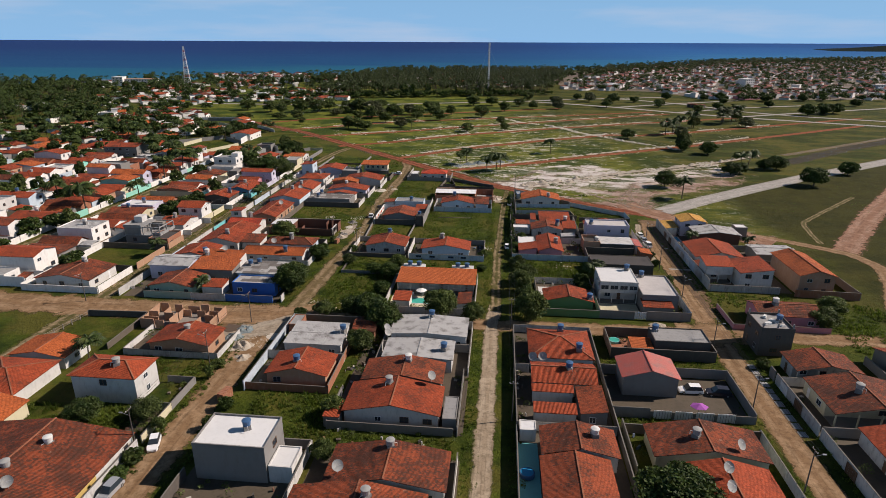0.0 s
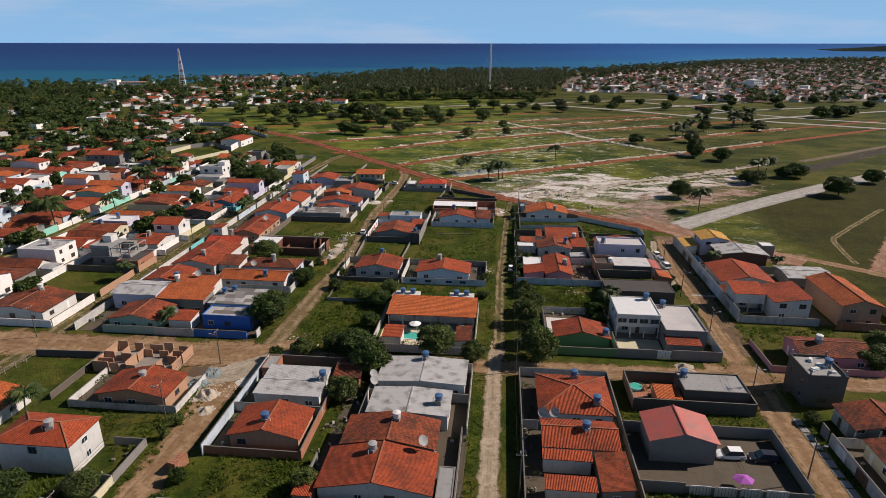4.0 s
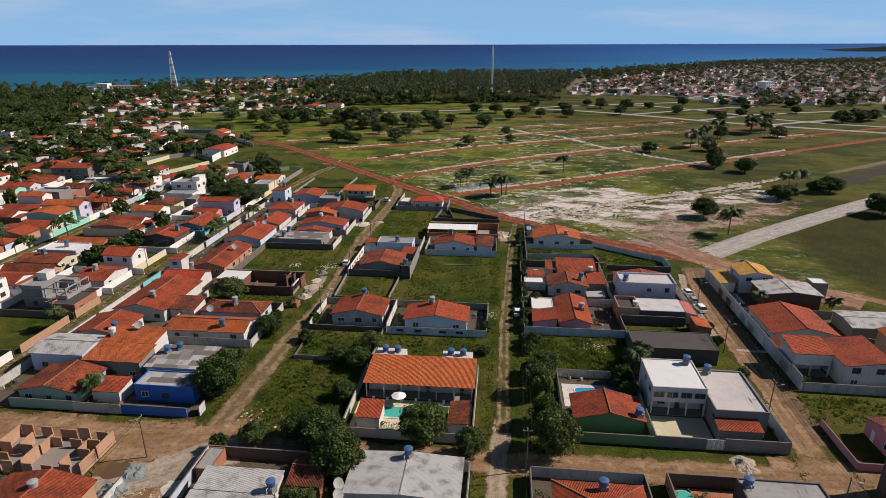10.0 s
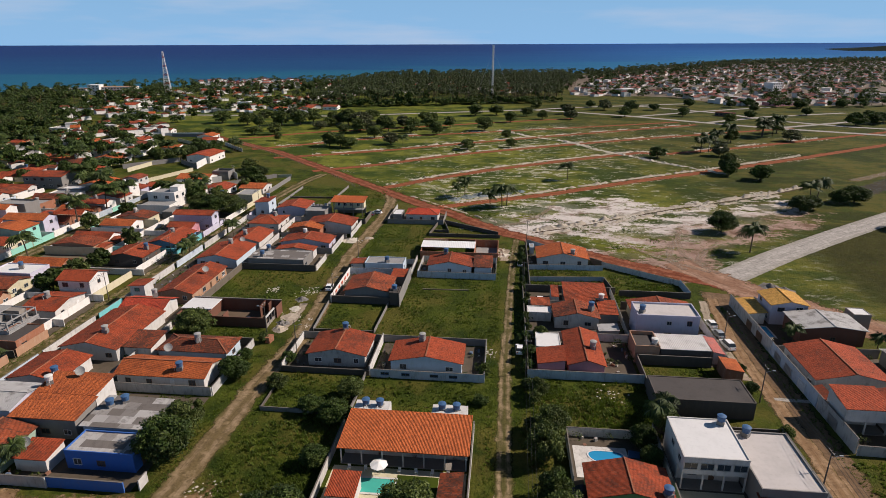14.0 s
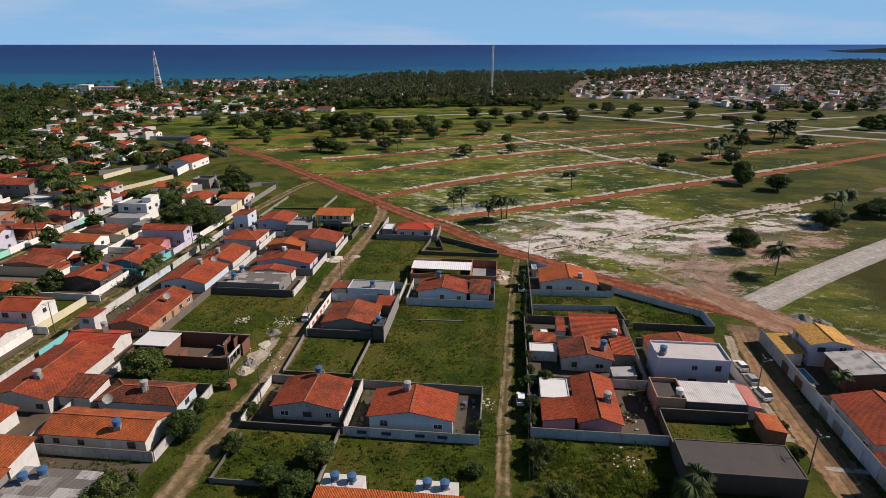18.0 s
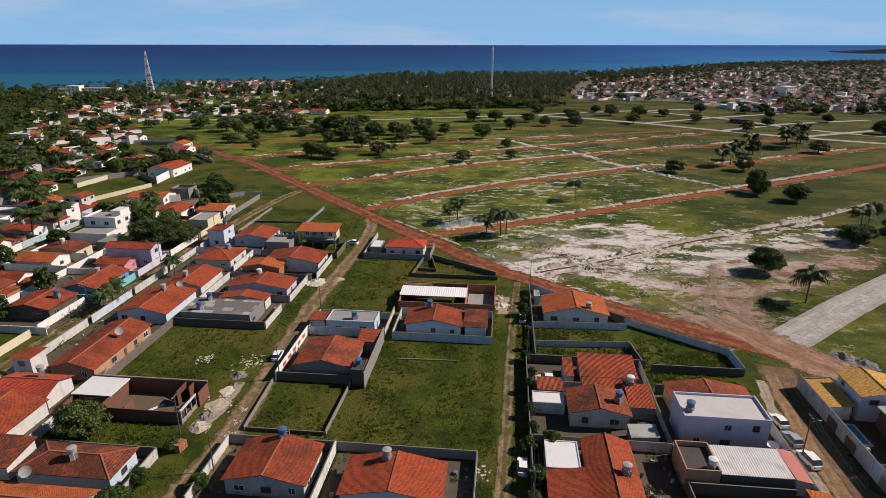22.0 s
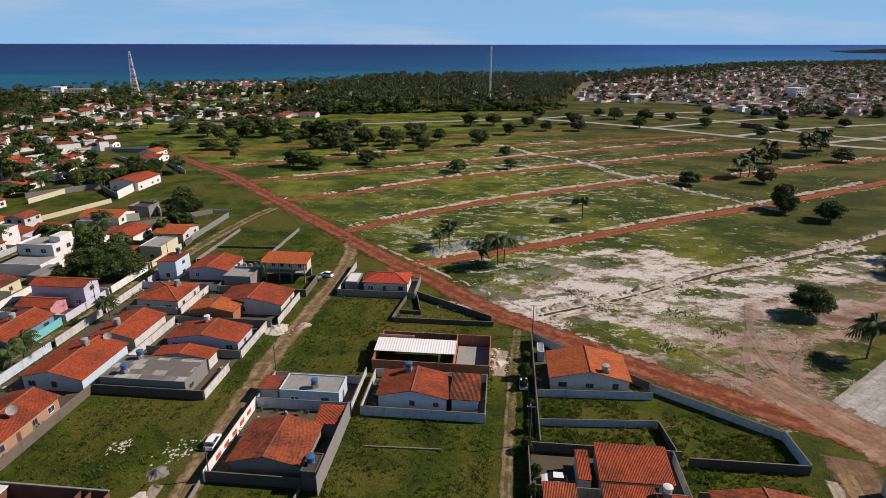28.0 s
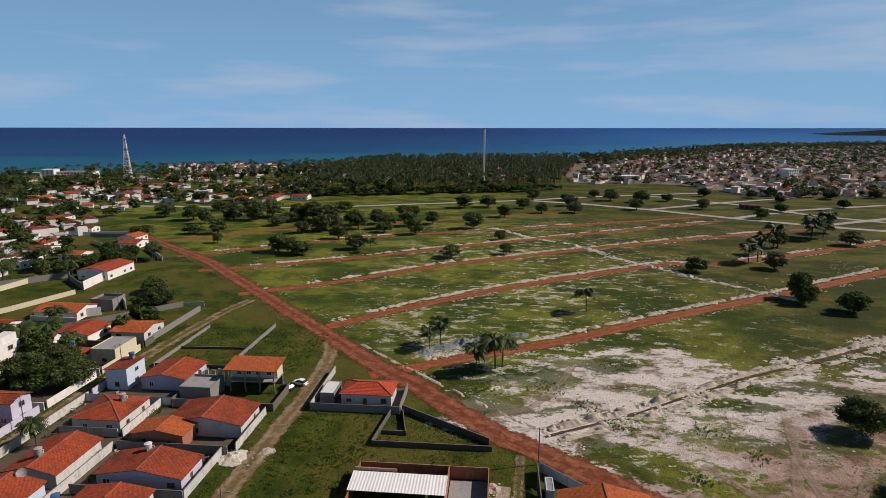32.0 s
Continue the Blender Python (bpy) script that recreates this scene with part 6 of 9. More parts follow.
scattered_house(-187, -172, 391, 411, 4.2, "gy", 1.3, "brightwhite", "roof", 1)
scattered_house(-164, -147, 338.5, 350, 3.0, "gx", 1.6, "brightwhite", "rooforange", 1)
# roofless ruin; the dark slab is added in place of its open inside
scattered_house(-150.5, -142, 350.4, 358, 3.6, "flat", 0.9, "grey", "darkslab", 1)
scattered_house(-170, -160, 322, 331, 2.8, "gx", 1.3, "brightwhite", "roof", 1)
scattered_house(-184, -175, 326, 335, 5.4, "gy", 1.0, "white", "roofold", 2)
scattered_house(-223, -211, 472, 485, 3.2, "gy", 1.4, "brightwhite", "rooforange", 1)
scattered_house(-249, -237, 434, 447, 3.2, "gx", 1.4, "brightwhite", "roofold", 1)
scattered_house(-241, -224, 384, 397, 3.2, "gy", 1.5, "brightwhite", "rooforange", 1)
scattered_house(-202, -188, 320, 334, 3.2, "gy", 1.6, "brightwhite", "rooforange", 1)
scattered_house(-234, -213, 324, 338, 6.0, "gx", 1.5, "grey", "roof", 2)
scattered_house(-270, -254, 382, 396, 3.4, "hip", 1.8, "tan", "rooforange", 1)
scattered_house(-246, -226, 366, 381, 3.2, "gx", 1.5, "cream", "roofold", 1)
scattered_house(-290, -274, 324, 350, 3.6, "gy", 1.8, "brightwhite", "rooforange", 1)
scattered_house(-327, -312, 508, 524, 3.2, "gx", 1.3, "cream", "roofold", 1)
scattered_house(-268, -257, 498, 507, 3.2, "gx", 1.3, "brightwhite", "roofold", 1)
scattered_house(-300, -288, 486, 498, 3.2, "gy", 1.4, "brightwhite", "roofold", 1)
scattered_house(-336, -324, 432, 446, 3.4, "gx", 1.5, "tan", "roof", 1)
scattered_house(-379, -367, 452, 464, 3.6, "flat", 0.5, "brightwhite", "concrete", 1)
scattered_house(-456, -443, 536, 550, 5.4, "flat", 0.5, "brightwhite", "whiteslab", 2)
scattered_house(-360, -344, 500, 514, 3.2, "flat", 0.4, "brightwhite", "fibrelight", 1)
scattered_house(-395, -381, 622, 638, 3.4, "gx", 1.3, "brightwhite", "roof", 1)
scattered_house(-366, -350, 648, 664, 4.2, "flat", 0.6, "brightwhite", "whiteslab", 1)
scattered_house(-347, -336, 652, 668, 6.2, "gy", 1.8, "brightwhite", "roofold", 2)
scattered_house(-330, -318, 660, 672, 3.4, "gx", 1.3, "brightwhite", "roof", 1)
scattered_house(-402, -388, 664, 680, 6.0, "gx", 1.2, "brightwhite", "roofold", 2)
scattered_house(-420, -404, 640, 656, 3.4, "gy", 1.5, "brightwhite", "rooforange", 1)
scattered_house(-340, -326, 560, 574, 3.2, "gy", 1.4, "brightwhite", "roof", 1)
scattered_house(-320, -308, 540, 552, 3.2, "hip", 1.4, "brightwhite", "roofold", 1)
scattered_house(-236, -222, 652, 666, 3.2, "gx", 1.5, "brightwhite", "roof", 1)
scattered_house(-214, -200, 664, 678, 3.2, "gy", 1.5, "cream", "roof", 1)
scattered_house(-192, -176, 676, 690, 3.4, "gx", 1.6, "brightwhite", "roofold", 1)
scattered_house(-252, -240, 676, 690, 3.2, "gy", 1.4, "brightwhite", "rooforange", 1)
scattered_house(-226, -212, 346, 360, 3.2, "gy", 1.4, "brightwhite", "roof", 1)
scattered_house(-302, -288, 352, 366, 3.2, "gx", 1.4, "brightwhite", "rooforange", 1)
scattered_house(-300, -284, 372, 386, 3.4, "gy", 1.5, "cream", "roof", 1)
scattered_house(-284, -272, 402, 416, 3.2, "hip", 1.5, "brightwhite", "roof", 1)
scattered_house(-262, -248, 404, 418, 3.2, "gy", 1.5, "brightwhite", "roofold", 1)
scattered_house(-238, -226, 406, 420, 3.2, "flat", 0.5, "brightwhite", "whiteslab", 1)
scattered_house(-270, -256, 428, 442, 3.2, "gx", 1.4, "brightwhite", "roof", 1)
scattered_house(-222, -210, 424, 436, 3.2, "gx", 1.4, "brightwhite", "rooforange", 1)
scattered_house(-262, -250, 450, 464, 3.2, "gy", 1.4, "brightwhite", "roof", 1)
scattered_house(-306, -292, 440, 454, 3.2, "gy", 1.5, "brightwhite", "roof", 1)
scattered_house(-212, -200, 456, 468, 3.0, "gx", 1.4, "brightwhite", "roof", 1)
scattered_house(-140, -128, 318, 330, 3.0, "gy", 1.3, "brightwhite", "roof", 1)
scattered_house(-124, -112, 322, 334, 3.0, "gx", 1.3, "white", "rooforange", 1)
for x0, y0, x1, y1, h, m in ((-185, 331.6, -179, 348, 1.9, "cream"), (-179, 348, -171.6, 370, 1.9, "cream"), (-172.5, 376, -175.4, 399, 3.6, "brightwhite"), (-189, 389.4, -172.8, 376, 2.6, "grey"), (-152, 341, -143.5, 346, 3.0, "brightwhite"), (-146, 361, -138, 352, 3.4, "white"), (-206, 364, -203, 388, 2.2, "cream"), (-284, 456, -264, 490, 2.4, "brightwhite"), (-264, 490, -226, 497, 2.2, "brightwhite"), (-235, 468, -203, 444, 2.2, "cream"), (-202, 443, -180, 424, 2.2, "grey"), (-193, 395, -214, 372, 2.6, "grey"), (-345, 417, -333, 431, 3.0, "cream"), (-250, 487, -222, 488, 2.2, "grey"), (-230, 352, -222, 364, 2.2, "cream"), (-170, 430, -193, 454, 2.2, "brightwhite"), (-112, 360, -119, 358.6, 1.6, "cream")):
    boundary_wall(x0, y0, x1, y1, h, m, posts=False)

boundary_wall(-155, 321.5, -143, 332, 2.2, "brick", posts=False), boundary_wall(-164, 337.6, -146, 337.0, 1.8, "white", posts=False)

# ---------------------------------------------------------------- yards, plot walls and what stands in them


def yard(x0, x1, y0, y1, mat="yard", z=0.035):
    return tagged(part("yard_paving", Geo().box(x0, x1, y0, y1, z - 0.15, z), mat), f"{WORDS[mat]} yard paving between the plot walls", "paving", "", "structure")


def pile(x, y, r, h, mat, label):
    """A loose heap with an uneven outline."""
    rng = np.random.default_rng(int(abs(x * 13 + y * 7)))
    g = Geo()
    n, k = 30, 10
    ring = []
    for j in range(k + 1):
        q = j / k
        row = []
        for i in range(n):
            ca, sa = math.cos(2 * math.pi * i / n), math.sin(2 * math.pi * i / n)
            w = 1 + 0.35 * noise.noise((ca * 1.3 + x, sa * 1.3 + y, 0.0)) + 0.12 * noise.noise((ca * 5 + x, sa * 5 + y, 3.0))
            px, py = x + r * q * w * ca, y + r * q * w * sa
            hump = 0.5 * (1 + math.cos(math.pi * q ** 0.9)) * (0.75 + 0.95 * noise.noise((px * 0.8, py * 0.8, 1.0))) + 0.55 * (1 - q) * (q + 0.15) * noise.noise((px * 2.3, py * 2.3, 2.0)) + 0.16 * noise.noise((px * 5, py * 5, 4.0)) * (1 - q)
            row.append((px, py, 0.8 * h * max(hump, 0) - 0.03 * q))
        ring.append(row)
    for j in range(k):
        for i in range(n):
            m = (i + 1) % n
            g.face([ring[j][i], ring[j + 1][i], ring[j + 1][m], ring[j][m]])
    return tagged(part("mound", g, mat), label, "mound")


def fence(x0, y0, x1, y1, h=1.3, mat="timber", gap=2.5):
    L = math.hypot(x1 - x0, y1 - y0)
    ob = base("fence", pose(x0, y0, 0, 0, 0, math.degrees(math.atan2(y1 - y0, x1 - x0))), "plain post fence round an empty plot", "fence")
    n = max(1, round(L / gap))
    for i in range(n + 1):
        part("post", Geo().box(i * L / n - 0.07, i * L / n + 0.07, -0.07, 0.07, -0.1, h), mat, ob)
    for z in (h * 0.45, h * 0.85):
        part("rail", Geo().box(0, L, -0.02, 0.02, z, z + 0.05), mat, ob)
    return ob


def gate(x, y, w, turn, mat="steel", h=2.1):
    ob = base("gate", pose(x, y, 0, 0, 0, turn), "ribbed metal gate in a plot wall", "gate", "street gates")
    part("gate_frame", Geo().bar((0, 0, 0.1), (0, 0, h), 0.1).bar((w, 0, 0.1), (w, 0, h), 0.1).bar((0, 0, h), (w, 0, h), 0.08), mat, ob)
    n = int(w / 0.5)
    for i in range(n):
        part("board", Geo().box(0.06 + i * (w - 0.12) / n, (i + 0.92) * (w - 0.12) / n, -0.03, 0.03, 0.15, h - 0.05), mat, ob)
    return ob


# plots south of the cross street, west of the lane
yard(-49, -31, 63, 80), yard(-30, -5.6, 69, 80), yard(-30, -5.6, 86.5, 127), yard(-49.6, -33, 97, 127)
boundary_wall(-49, 63, -49, 71.5, 2.2, "dark"), boundary_wall(-31, 63, -31, 80, 2.2, "white"), boundary_wall(-33, 62.5, -27, 62.5, 2.0, "yellow"), boundary_wall(-49, 80.4, -31, 80.4, 1.9, "grey")
boundary_wall(-30.2, 86.2, -7.4, 86.2, 1.7, "grey"), boundary_wall(-30.2, 86.4, -30.2, 97, 1.8, "grey"), boundary_wall(-6.0, 60, -6.0, 79.5, 2.1, "white"), boundary_wall(-6.6, 86.4, -6.6, 106, 1.9, "grey")
boundary_wall(-5.8, 106.4, -5.8, 127.2, 2.1, "white"), boundary_wall(-25.6, 127.2, -6, 127.2, 2.2, "white"), boundary_wall(-25.6, 106.4, -25.6, 127, 2.2, "white"), boundary_wall(-25.4, 116.0, -6, 116.0, 2.0, "grey")
house(-31, -27.9, 86.6, 91.2, 2.3, "sn", 0.4, "grey", "roof", openings="", over=0.1)
house(-9.4, -6.9, 88, 95, 2.3, "flat", 0.1, "grey", "concrete", openings="")
boundary_wall(-50, 96.4, -50, 126.8, 2.3, "bluewhite"), boundary_wall(-50, 126.8, -33, 126.8, 2.2, "block"), boundary_wall(-50, 109.2, -33, 109.2, 2.0, "white"), boundary_wall(-49.8, 97, -33.2, 97, 1.6, "brick")
boundary_wall(-33, 97, -33, 126.6, 2.0, "brick"), house(-49.4, -46.8, 121.0, 126.2, 2.3, "flat", 0.1, "brick", "concrete", openings="")
# plots west of the western street
yard(-83, -61, 107.6, 119)
boundary_wall(-82.4, 107.4, -61, 107.4, 1.5, "white"), boundary_wall(-60.8, 107.4, -60.8, 119, 1.5, "white"), boundary_wall(-82.4, 107.6, -82.4, 119, 1.6, "white")
boundary_wall(-60.8, 54, -60.8, 77.5, 2.0, "white"), boundary_wall(-60.9, 79, -60.9, 88.5, 1.6, "cream"), boundary_wall(-66.5, 88.6, -61, 88.6, 1.6, "cream"), boundary_wall(-66.6, 97.8, -60.9, 97.8, 1.5, "grey"), boundary_wall(-60.9, 88.8, -60.9, 97.6, 1.6, "grey")
yard(-66, -61.2, 80, 88), house(-66.4, -61.4, 62, 68, 2.5, "flat", 0.15, "yellow", "whiteslab", openings="e"), house(-66.0, -61.4, 70, 75, 2.4, "flat", 0.1, "white", "darkslab", openings="e")
fence(-105.2, 109.4, -102.8, 124.4, 1.5, "block"), boundary_wall(-102.8, 124.6, -87.6, 125.2, 1.6, "dark"), boundary_wall(-87.4, 109, -87.4, 125, 1.5, "block", posts=False)
house(-103.5, -90.4, 99.8, 108.6, 2.9, "gy", 1.2, "white", "rooforange", openings="e")

# the terrace of flats
yard(-28.6, -6.4, 135, 146.4, "cream")
boundary_wall(-29.4, 134.4, -6.0, 134.4, 1.9, "white"), boundary_wall(-29.4, 134.6, -29.4, 157, 2.0, "white"), boundary_wall(-5.8, 134.6, -5.8, 157, 2.6, "white")
lawn = tagged(part("lawn", Geo().box(-17.6, -10.8, 138.4, 145.0, 0.0, 0.06), "weed"), "small clipped lawn beside the pool", "lawn", "", "structure")
pool = base("swimming_pool", pose(-20.8, 142.2, 0), "small green-tiled swimming pool with a white rim", "pool")
part("rim", Geo().box(-3.4, 3.4, -2.0, -1.6, 0.0, 0.14).box(-3.4, 3.4, 1.6, 2.0, 0.0, 0.14).box(-3.4, -3.0, -1.6, 1.6, 0.0, 0.14).box(3.0, 3.4, -1.6, 1.6, 0.0, 0.14), "white", pool)
part("pool_water", Geo().box(-3.0, 3.0, -1.6, 1.6, 0.0, 0.09), "poolgreen", pool)
umb = base("parasol", pose(-20.6, 144.9, 0), "white canvas parasol beside the pool", "parasol")
part("pole", Geo().tube([(0, 0, 0, 0.04), (0, 0, 2.3, 0.03)], 6), "metal", umb)
for k in range(8):
    a, c = 2 * math.pi * k / 8, 2 * math.pi * (k + 1) / 8
    part("canopy_panel", Geo().slab([(0, 0, 2.5), (1.5 * math.cos(a), 1.5 * math.sin(a), 2.0), (1.5 * math.cos(c), 1.5 * math.sin(c), 2.0)], 0.02, None), "canvas", umb)
tarp = base("parasol", pose(38.2, 97.6, 0), "purple canvas parasol over the yard", "parasol")
part("pole", Geo().tube([(0, 0, 0, 0.04), (0, 0, 2.0, 0.03)], 6), "metal", tarp)
for k in range(6):
    a, c = 2 * math.pi * k / 6, 2 * math.pi * (k + 1) / 6
    part("canopy_panel", Geo().slab([(0, 0, 2.3), (1.7 * math.cos(a), 1.3 * math.sin(a), 1.7), (1.7 * math.cos(c), 1.3 * math.sin(c), 1.7)], 0.02, None), "purple", tarp)
# slabs laid along the eastern verge
for k in range(11):
    tagged(part("paving_slab", Geo().box(54.3, 55.7, 92.4 + 2.3 * k, 93.9 + 2.3 * k + 0.2 * (k % 3), 0.02, 0.13), "concrete"), "pale concrete slab laid at the street's edge", "slab", "slabs along the eastern street")
# odds and ends and bare columns on the roof of the grey block
for x, y in ((58.5, 121.9), (64.9, 121.9), (58.5, 129.5), (64.9, 129.5), (61.6, 121.9)):
    tagged(part("concrete_column", Geo().box(x - 0.14, x + 0.14, y - 0.14, y + 0.14, 6.85, 7.9), "concrete"), "bare column stub on an unfinished roof", "column", "column stubs")
for x, y, w, d, h, a in ((60.4, 124.4, 1.6, 0.9, 0.5, 20), (62.6, 126.2, 1.9, 1.0, 0.35, -35), (61.2, 127.8, 1.2, 0.7, 0.6, 60), (63.4, 123.6, 0.9, 0.6, 0.4, 10)):
    tagged(part("board_stack", Geo().box(-w / 2, w / 2, -d / 2, d / 2, 0, h / 2).box(-w / 2 + 0.2, w / 2 + 0.15, -d / 2 + 0.1, d / 2 - 0.05, h / 2, h), "tankwhite"), "pale boards and sacks stacked on the roof", "boards").matrix_world = pose(x, y, 6.43, 0, 0, a)
# fence posts along the red road
fence(-192, 470, -160, 436, 1.4, "timber", 4), fence(-158, 434, -118, 394, 1.4, "timber", 4), fence(-92, 366, -74, 342, 1.3, "timber", 3)
for i, x in enumerate((-24.6, -21.4, -18.2, -15.4, -11.6, -8.6)):
    door(flats, "s", x + 17, 0.9, 2.1, -11, 11, -2.0, 4.6, "wood") if i % 2 else window(flats, "s", x + 17, 0.9, 1.4, 1.2, -11, 11, -2.0, 4.6)
for x in (-24.4, -10.2):
    tagged(part("tank_platform", Geo().box(x - 3.2, x + 3.2, 156.7, 159.4, 0, 4.1), "white"), "white masonry platform carrying water tanks", "platform")
for x in (-25.6, -23.0, -11.6, -9.0):
    tank(x, 158.0, 4.0)
for x in (-25.8, -23, -20.2, -17.4, -14.6, -12, -9.4):
    sx = base("lounger", pose(x, 145.6, 0.04, 0, 0, RNG.uniform(-20, 20)), "white plastic garden chair on the terrace", "chair", "terrace chairs")
    part("seat", Geo().box(-0.25, 0.25, -0.25, 0.25, 0.4, 0.45), "steel", sx)
    part("backrest", Geo().box(-0.25, 0.25, 0.22, 0.28, 0.45, 0.9), "steel", sx)
    for i in (-0.2, 0.2):
        for j in (-0.2, 0.2):
            part("leg", Geo().box(i - 0.03, i + 0.03, j - 0.03, j + 0.03, 0, 0.4), "steel", sx)
# north of the flats
boundary_wall(-47, 160, -29.6, 160, 0.9, "grey", posts=False), boundary_wall(-29.6, 158, -29.6, 174, 1.0, "grey", posts=False), boundary_wall(-47, 160, -47, 172, 0.6, "block", posts=False)
yard(-47.6, -29, 174.4, 188.6), yard(-28.2, -4.8, 174.4, 188.6)
boundary_wall(-48, 174.2, -29, 174.2, 1.3, "dark"), boundary_wall(-48, 174.4, -48, 189, 1.9, "white"), boundary_wall(-28.8, 174.4, -28.8, 189, 2.4, "white"), boundary_wall(-28.4, 173.8, -4.6, 173.8, 1.9, "bluewhite"), boundary_wall(-4.6, 174, -4.6, 189, 2.1, "bluewhite")
boundary_wall(-48, 189.2, -4.6, 189.2, 1.8, "grey"), boundary_wall(-31.9, 193.0, -31.5, 209.0, 1.0, "grey", posts=False, coping=False), boundary_wall(-47.0, 192.8, -47.8, 208.8, 0.9, "grey", posts=False, coping=False), boundary_wall(-46.8, 192.8, -32.0, 192.9, 0.7, "dark", posts=False)
for x in (-25.4, -21, -15, -11):
    window(base("wall_vent", pose(x, 173.7, 0), "blue slatted opening in the plot wall", "vent", "wall vents"), "s", 0, 0.8, 1.6, 0.5, 0, 0, 0, 0.1, "tank")
for k in range(5):
    tagged(part("wall_panel_inset", Geo().box(-47.2, -47.14, 213.4 + 3.1 * k, 215.0 + 3.1 * k, 0.9, 1.7), "redsteel"), "red painted panel on a white garden wall", "panel", "red wall panels")
tagged(part("fallen_pole", Geo().bar((-23.8, 220.6, 0.14), (-10.3, 221.1, 0.12), 0.26), "timber"), "weathered timber pole lying in the weeds of a plot", "pole")
yard(-47.6, -29.6, 209.6, 243), yard(-26.4, -3.4, 229.6, 243)
boundary_wall(-47.3, 209.4, -47.3, 230, 2.3, "brightwhite", coping=False), boundary_wall(-28.4, 208.2, -28.4, 228.4, 3.7, "grey", coping=False, posts=False), boundary_wall(-47.2, 209.6, -31.4, 209.6, 2.0, "dark", posts=False), boundary_wall(-47.2, 230, -29, 230, 2.2, "bluewhite"), boundary_wall(-47.2, 230.2, -47.2, 240, 2.0, "white"), boundary_wall(-28.6, 230.2, -28.6, 243, 2.2, "white")
boundary_wall(-26.6, 229.6, -3.2, 229.6, 2.0, "bluewhite"), boundary_wall(-26.6, 229.8, -26.6, 243, 2.1, "white"), boundary_wall(-3.2, 229.8, -3.2, 243.2, 2.0, "bluewhite"), boundary_wall(-26.6, 243.2, -3.2, 243.2, 1.9, "white"), boundary_wall(-47, 240, -29, 240, 1.8, "white")
# roofless brick hall with a strip of white sheeting
hall = base("unfinished_hall", pose(0, 0, 0), "unfinished bare brick hall, partly covered with white sheets", "building")
for nm, b in (("south_wall", (-28, -2.8, 245.4, 245.6)), ("north_wall", (-28, -2.8, 258.6, 258.8)), ("west_wall", (-28, -27.8, 245.6, 258.6)), ("east_wall", (-3.0, -2.8, 245.6, 258.6)), ("cross_wall", (-10.6, -10.4, 245.6, 258.6))):
    part("wall", Geo().box(*b, -0.1, 2.7), "brick", hall)
part("gable_wall", Geo().box(-28.0, -20.0, 254.6, 254.8, 0, 4.0), "tan", hall)
part("sheet_roof", Geo().slab([(-28.2, 249.0, 2.95), (-10.4, 249.0, 2.95), (-10.4, 254.4, 3.4), (-28.2, 254.4, 3.4)], 0.08, [(-28, 0), (-10, 0), (-10, 5), (-28, 5)]), "zinc", hall)
part("floor_slab", Geo().box(-10.2, -3.2, 246, 258, -0.1, 0.2), "concrete", hall)
boundary_wall(-28, 269, -2.4, 269, 1.2, "dark", posts=False), boundary_wall(-28, 269.2, -26.4, 283, 1.2, "block", posts=False), boundary_wall(-23.6, 283.4, -21.4, 273.6, 1.2, "block", posts=False), boundary_wall(-24.0, 285.0, -3.0, 271.6, 1.5, "dark", posts=False), boundary_wall(-27.0, 274.0, -21.6, 274.0, 0.9, "dark", posts=False)
yard(-45, -25, 283.6, 297)
boundary_wall(-46, 283.2, -24.4, 283.2, 1.9, "grey"), boundary_wall(-46, 283.4, -46, 305, 2.0, "white"), boundary_wall(-24.4, 283.4, -24.4, 296, 2.0, "grey")
house(-44.8, -41.2, 287, 294, 2.6, "flat", 0.15, "grey", "whiteslab", openings="")

# two-storey shell with an orange roof
shell = base("unfinished_house", pose(0, 0, 0), "unfinished two-storey concrete house under an orange tile roof", "house")
for x in (-69.6, -65.6, -61.8, -58.0):
    for y in (291.2, 296.8):
        part("column", Geo().box(x - 0.15, x + 0.15, y - 0.15, y + 0.15, -0.1, 6.0), "block", shell)
part("floor_slab", Geo().box(-70, -57.6, 290.8, 297.2, 2.9, 3.1), "concrete", shell)
part("upper_wall", Geo().box(-69.8, -57.8, 293.2, 297.0, 3.1, 5.8), "cream", shell)
part("lower_wall", Geo().box(-69.8, -57.8, 296.6, 297.0, 0, 2.9), "block", shell)
for x in (-68, -65.4, -62.8, -60):
    window(shell, "s", x, 3.9, 1.1, 1.2, -70, -57, 293.2, 297)
r = Geo()
for poly, uv in roof_faces(-71, -57, 290.4, 298, 6.1, 0.9, "sn"):
    r.slab(poly, 0.14, uv)
part("roof", r, "rooforange", shell)
boundary_wall(-71.5, 281.5, -54.6, 281.5, 2.0, "dark"), boundary_wall(-54.6, 281.7, -54.6, 293, 2.0, "block"), boundary_wall(-79.6, 281.5, -71.7, 281.5, 2.2, "grey"), boundary_wall(-80, 281.7, -80, 300, 2.2, "block")
for i in range(7):
    bx_, by_ = -79.5 + i * 1.2, 294 + (i % 3) * 1.2
    tagged(part("broken_wall", Geo().box(bx_, bx_ + 0.9, by_, by_ + 0.2, 0, 4.2 - (i % 4) * 0.5), "white"), "broken white masonry of a half-built wall", "masonry")

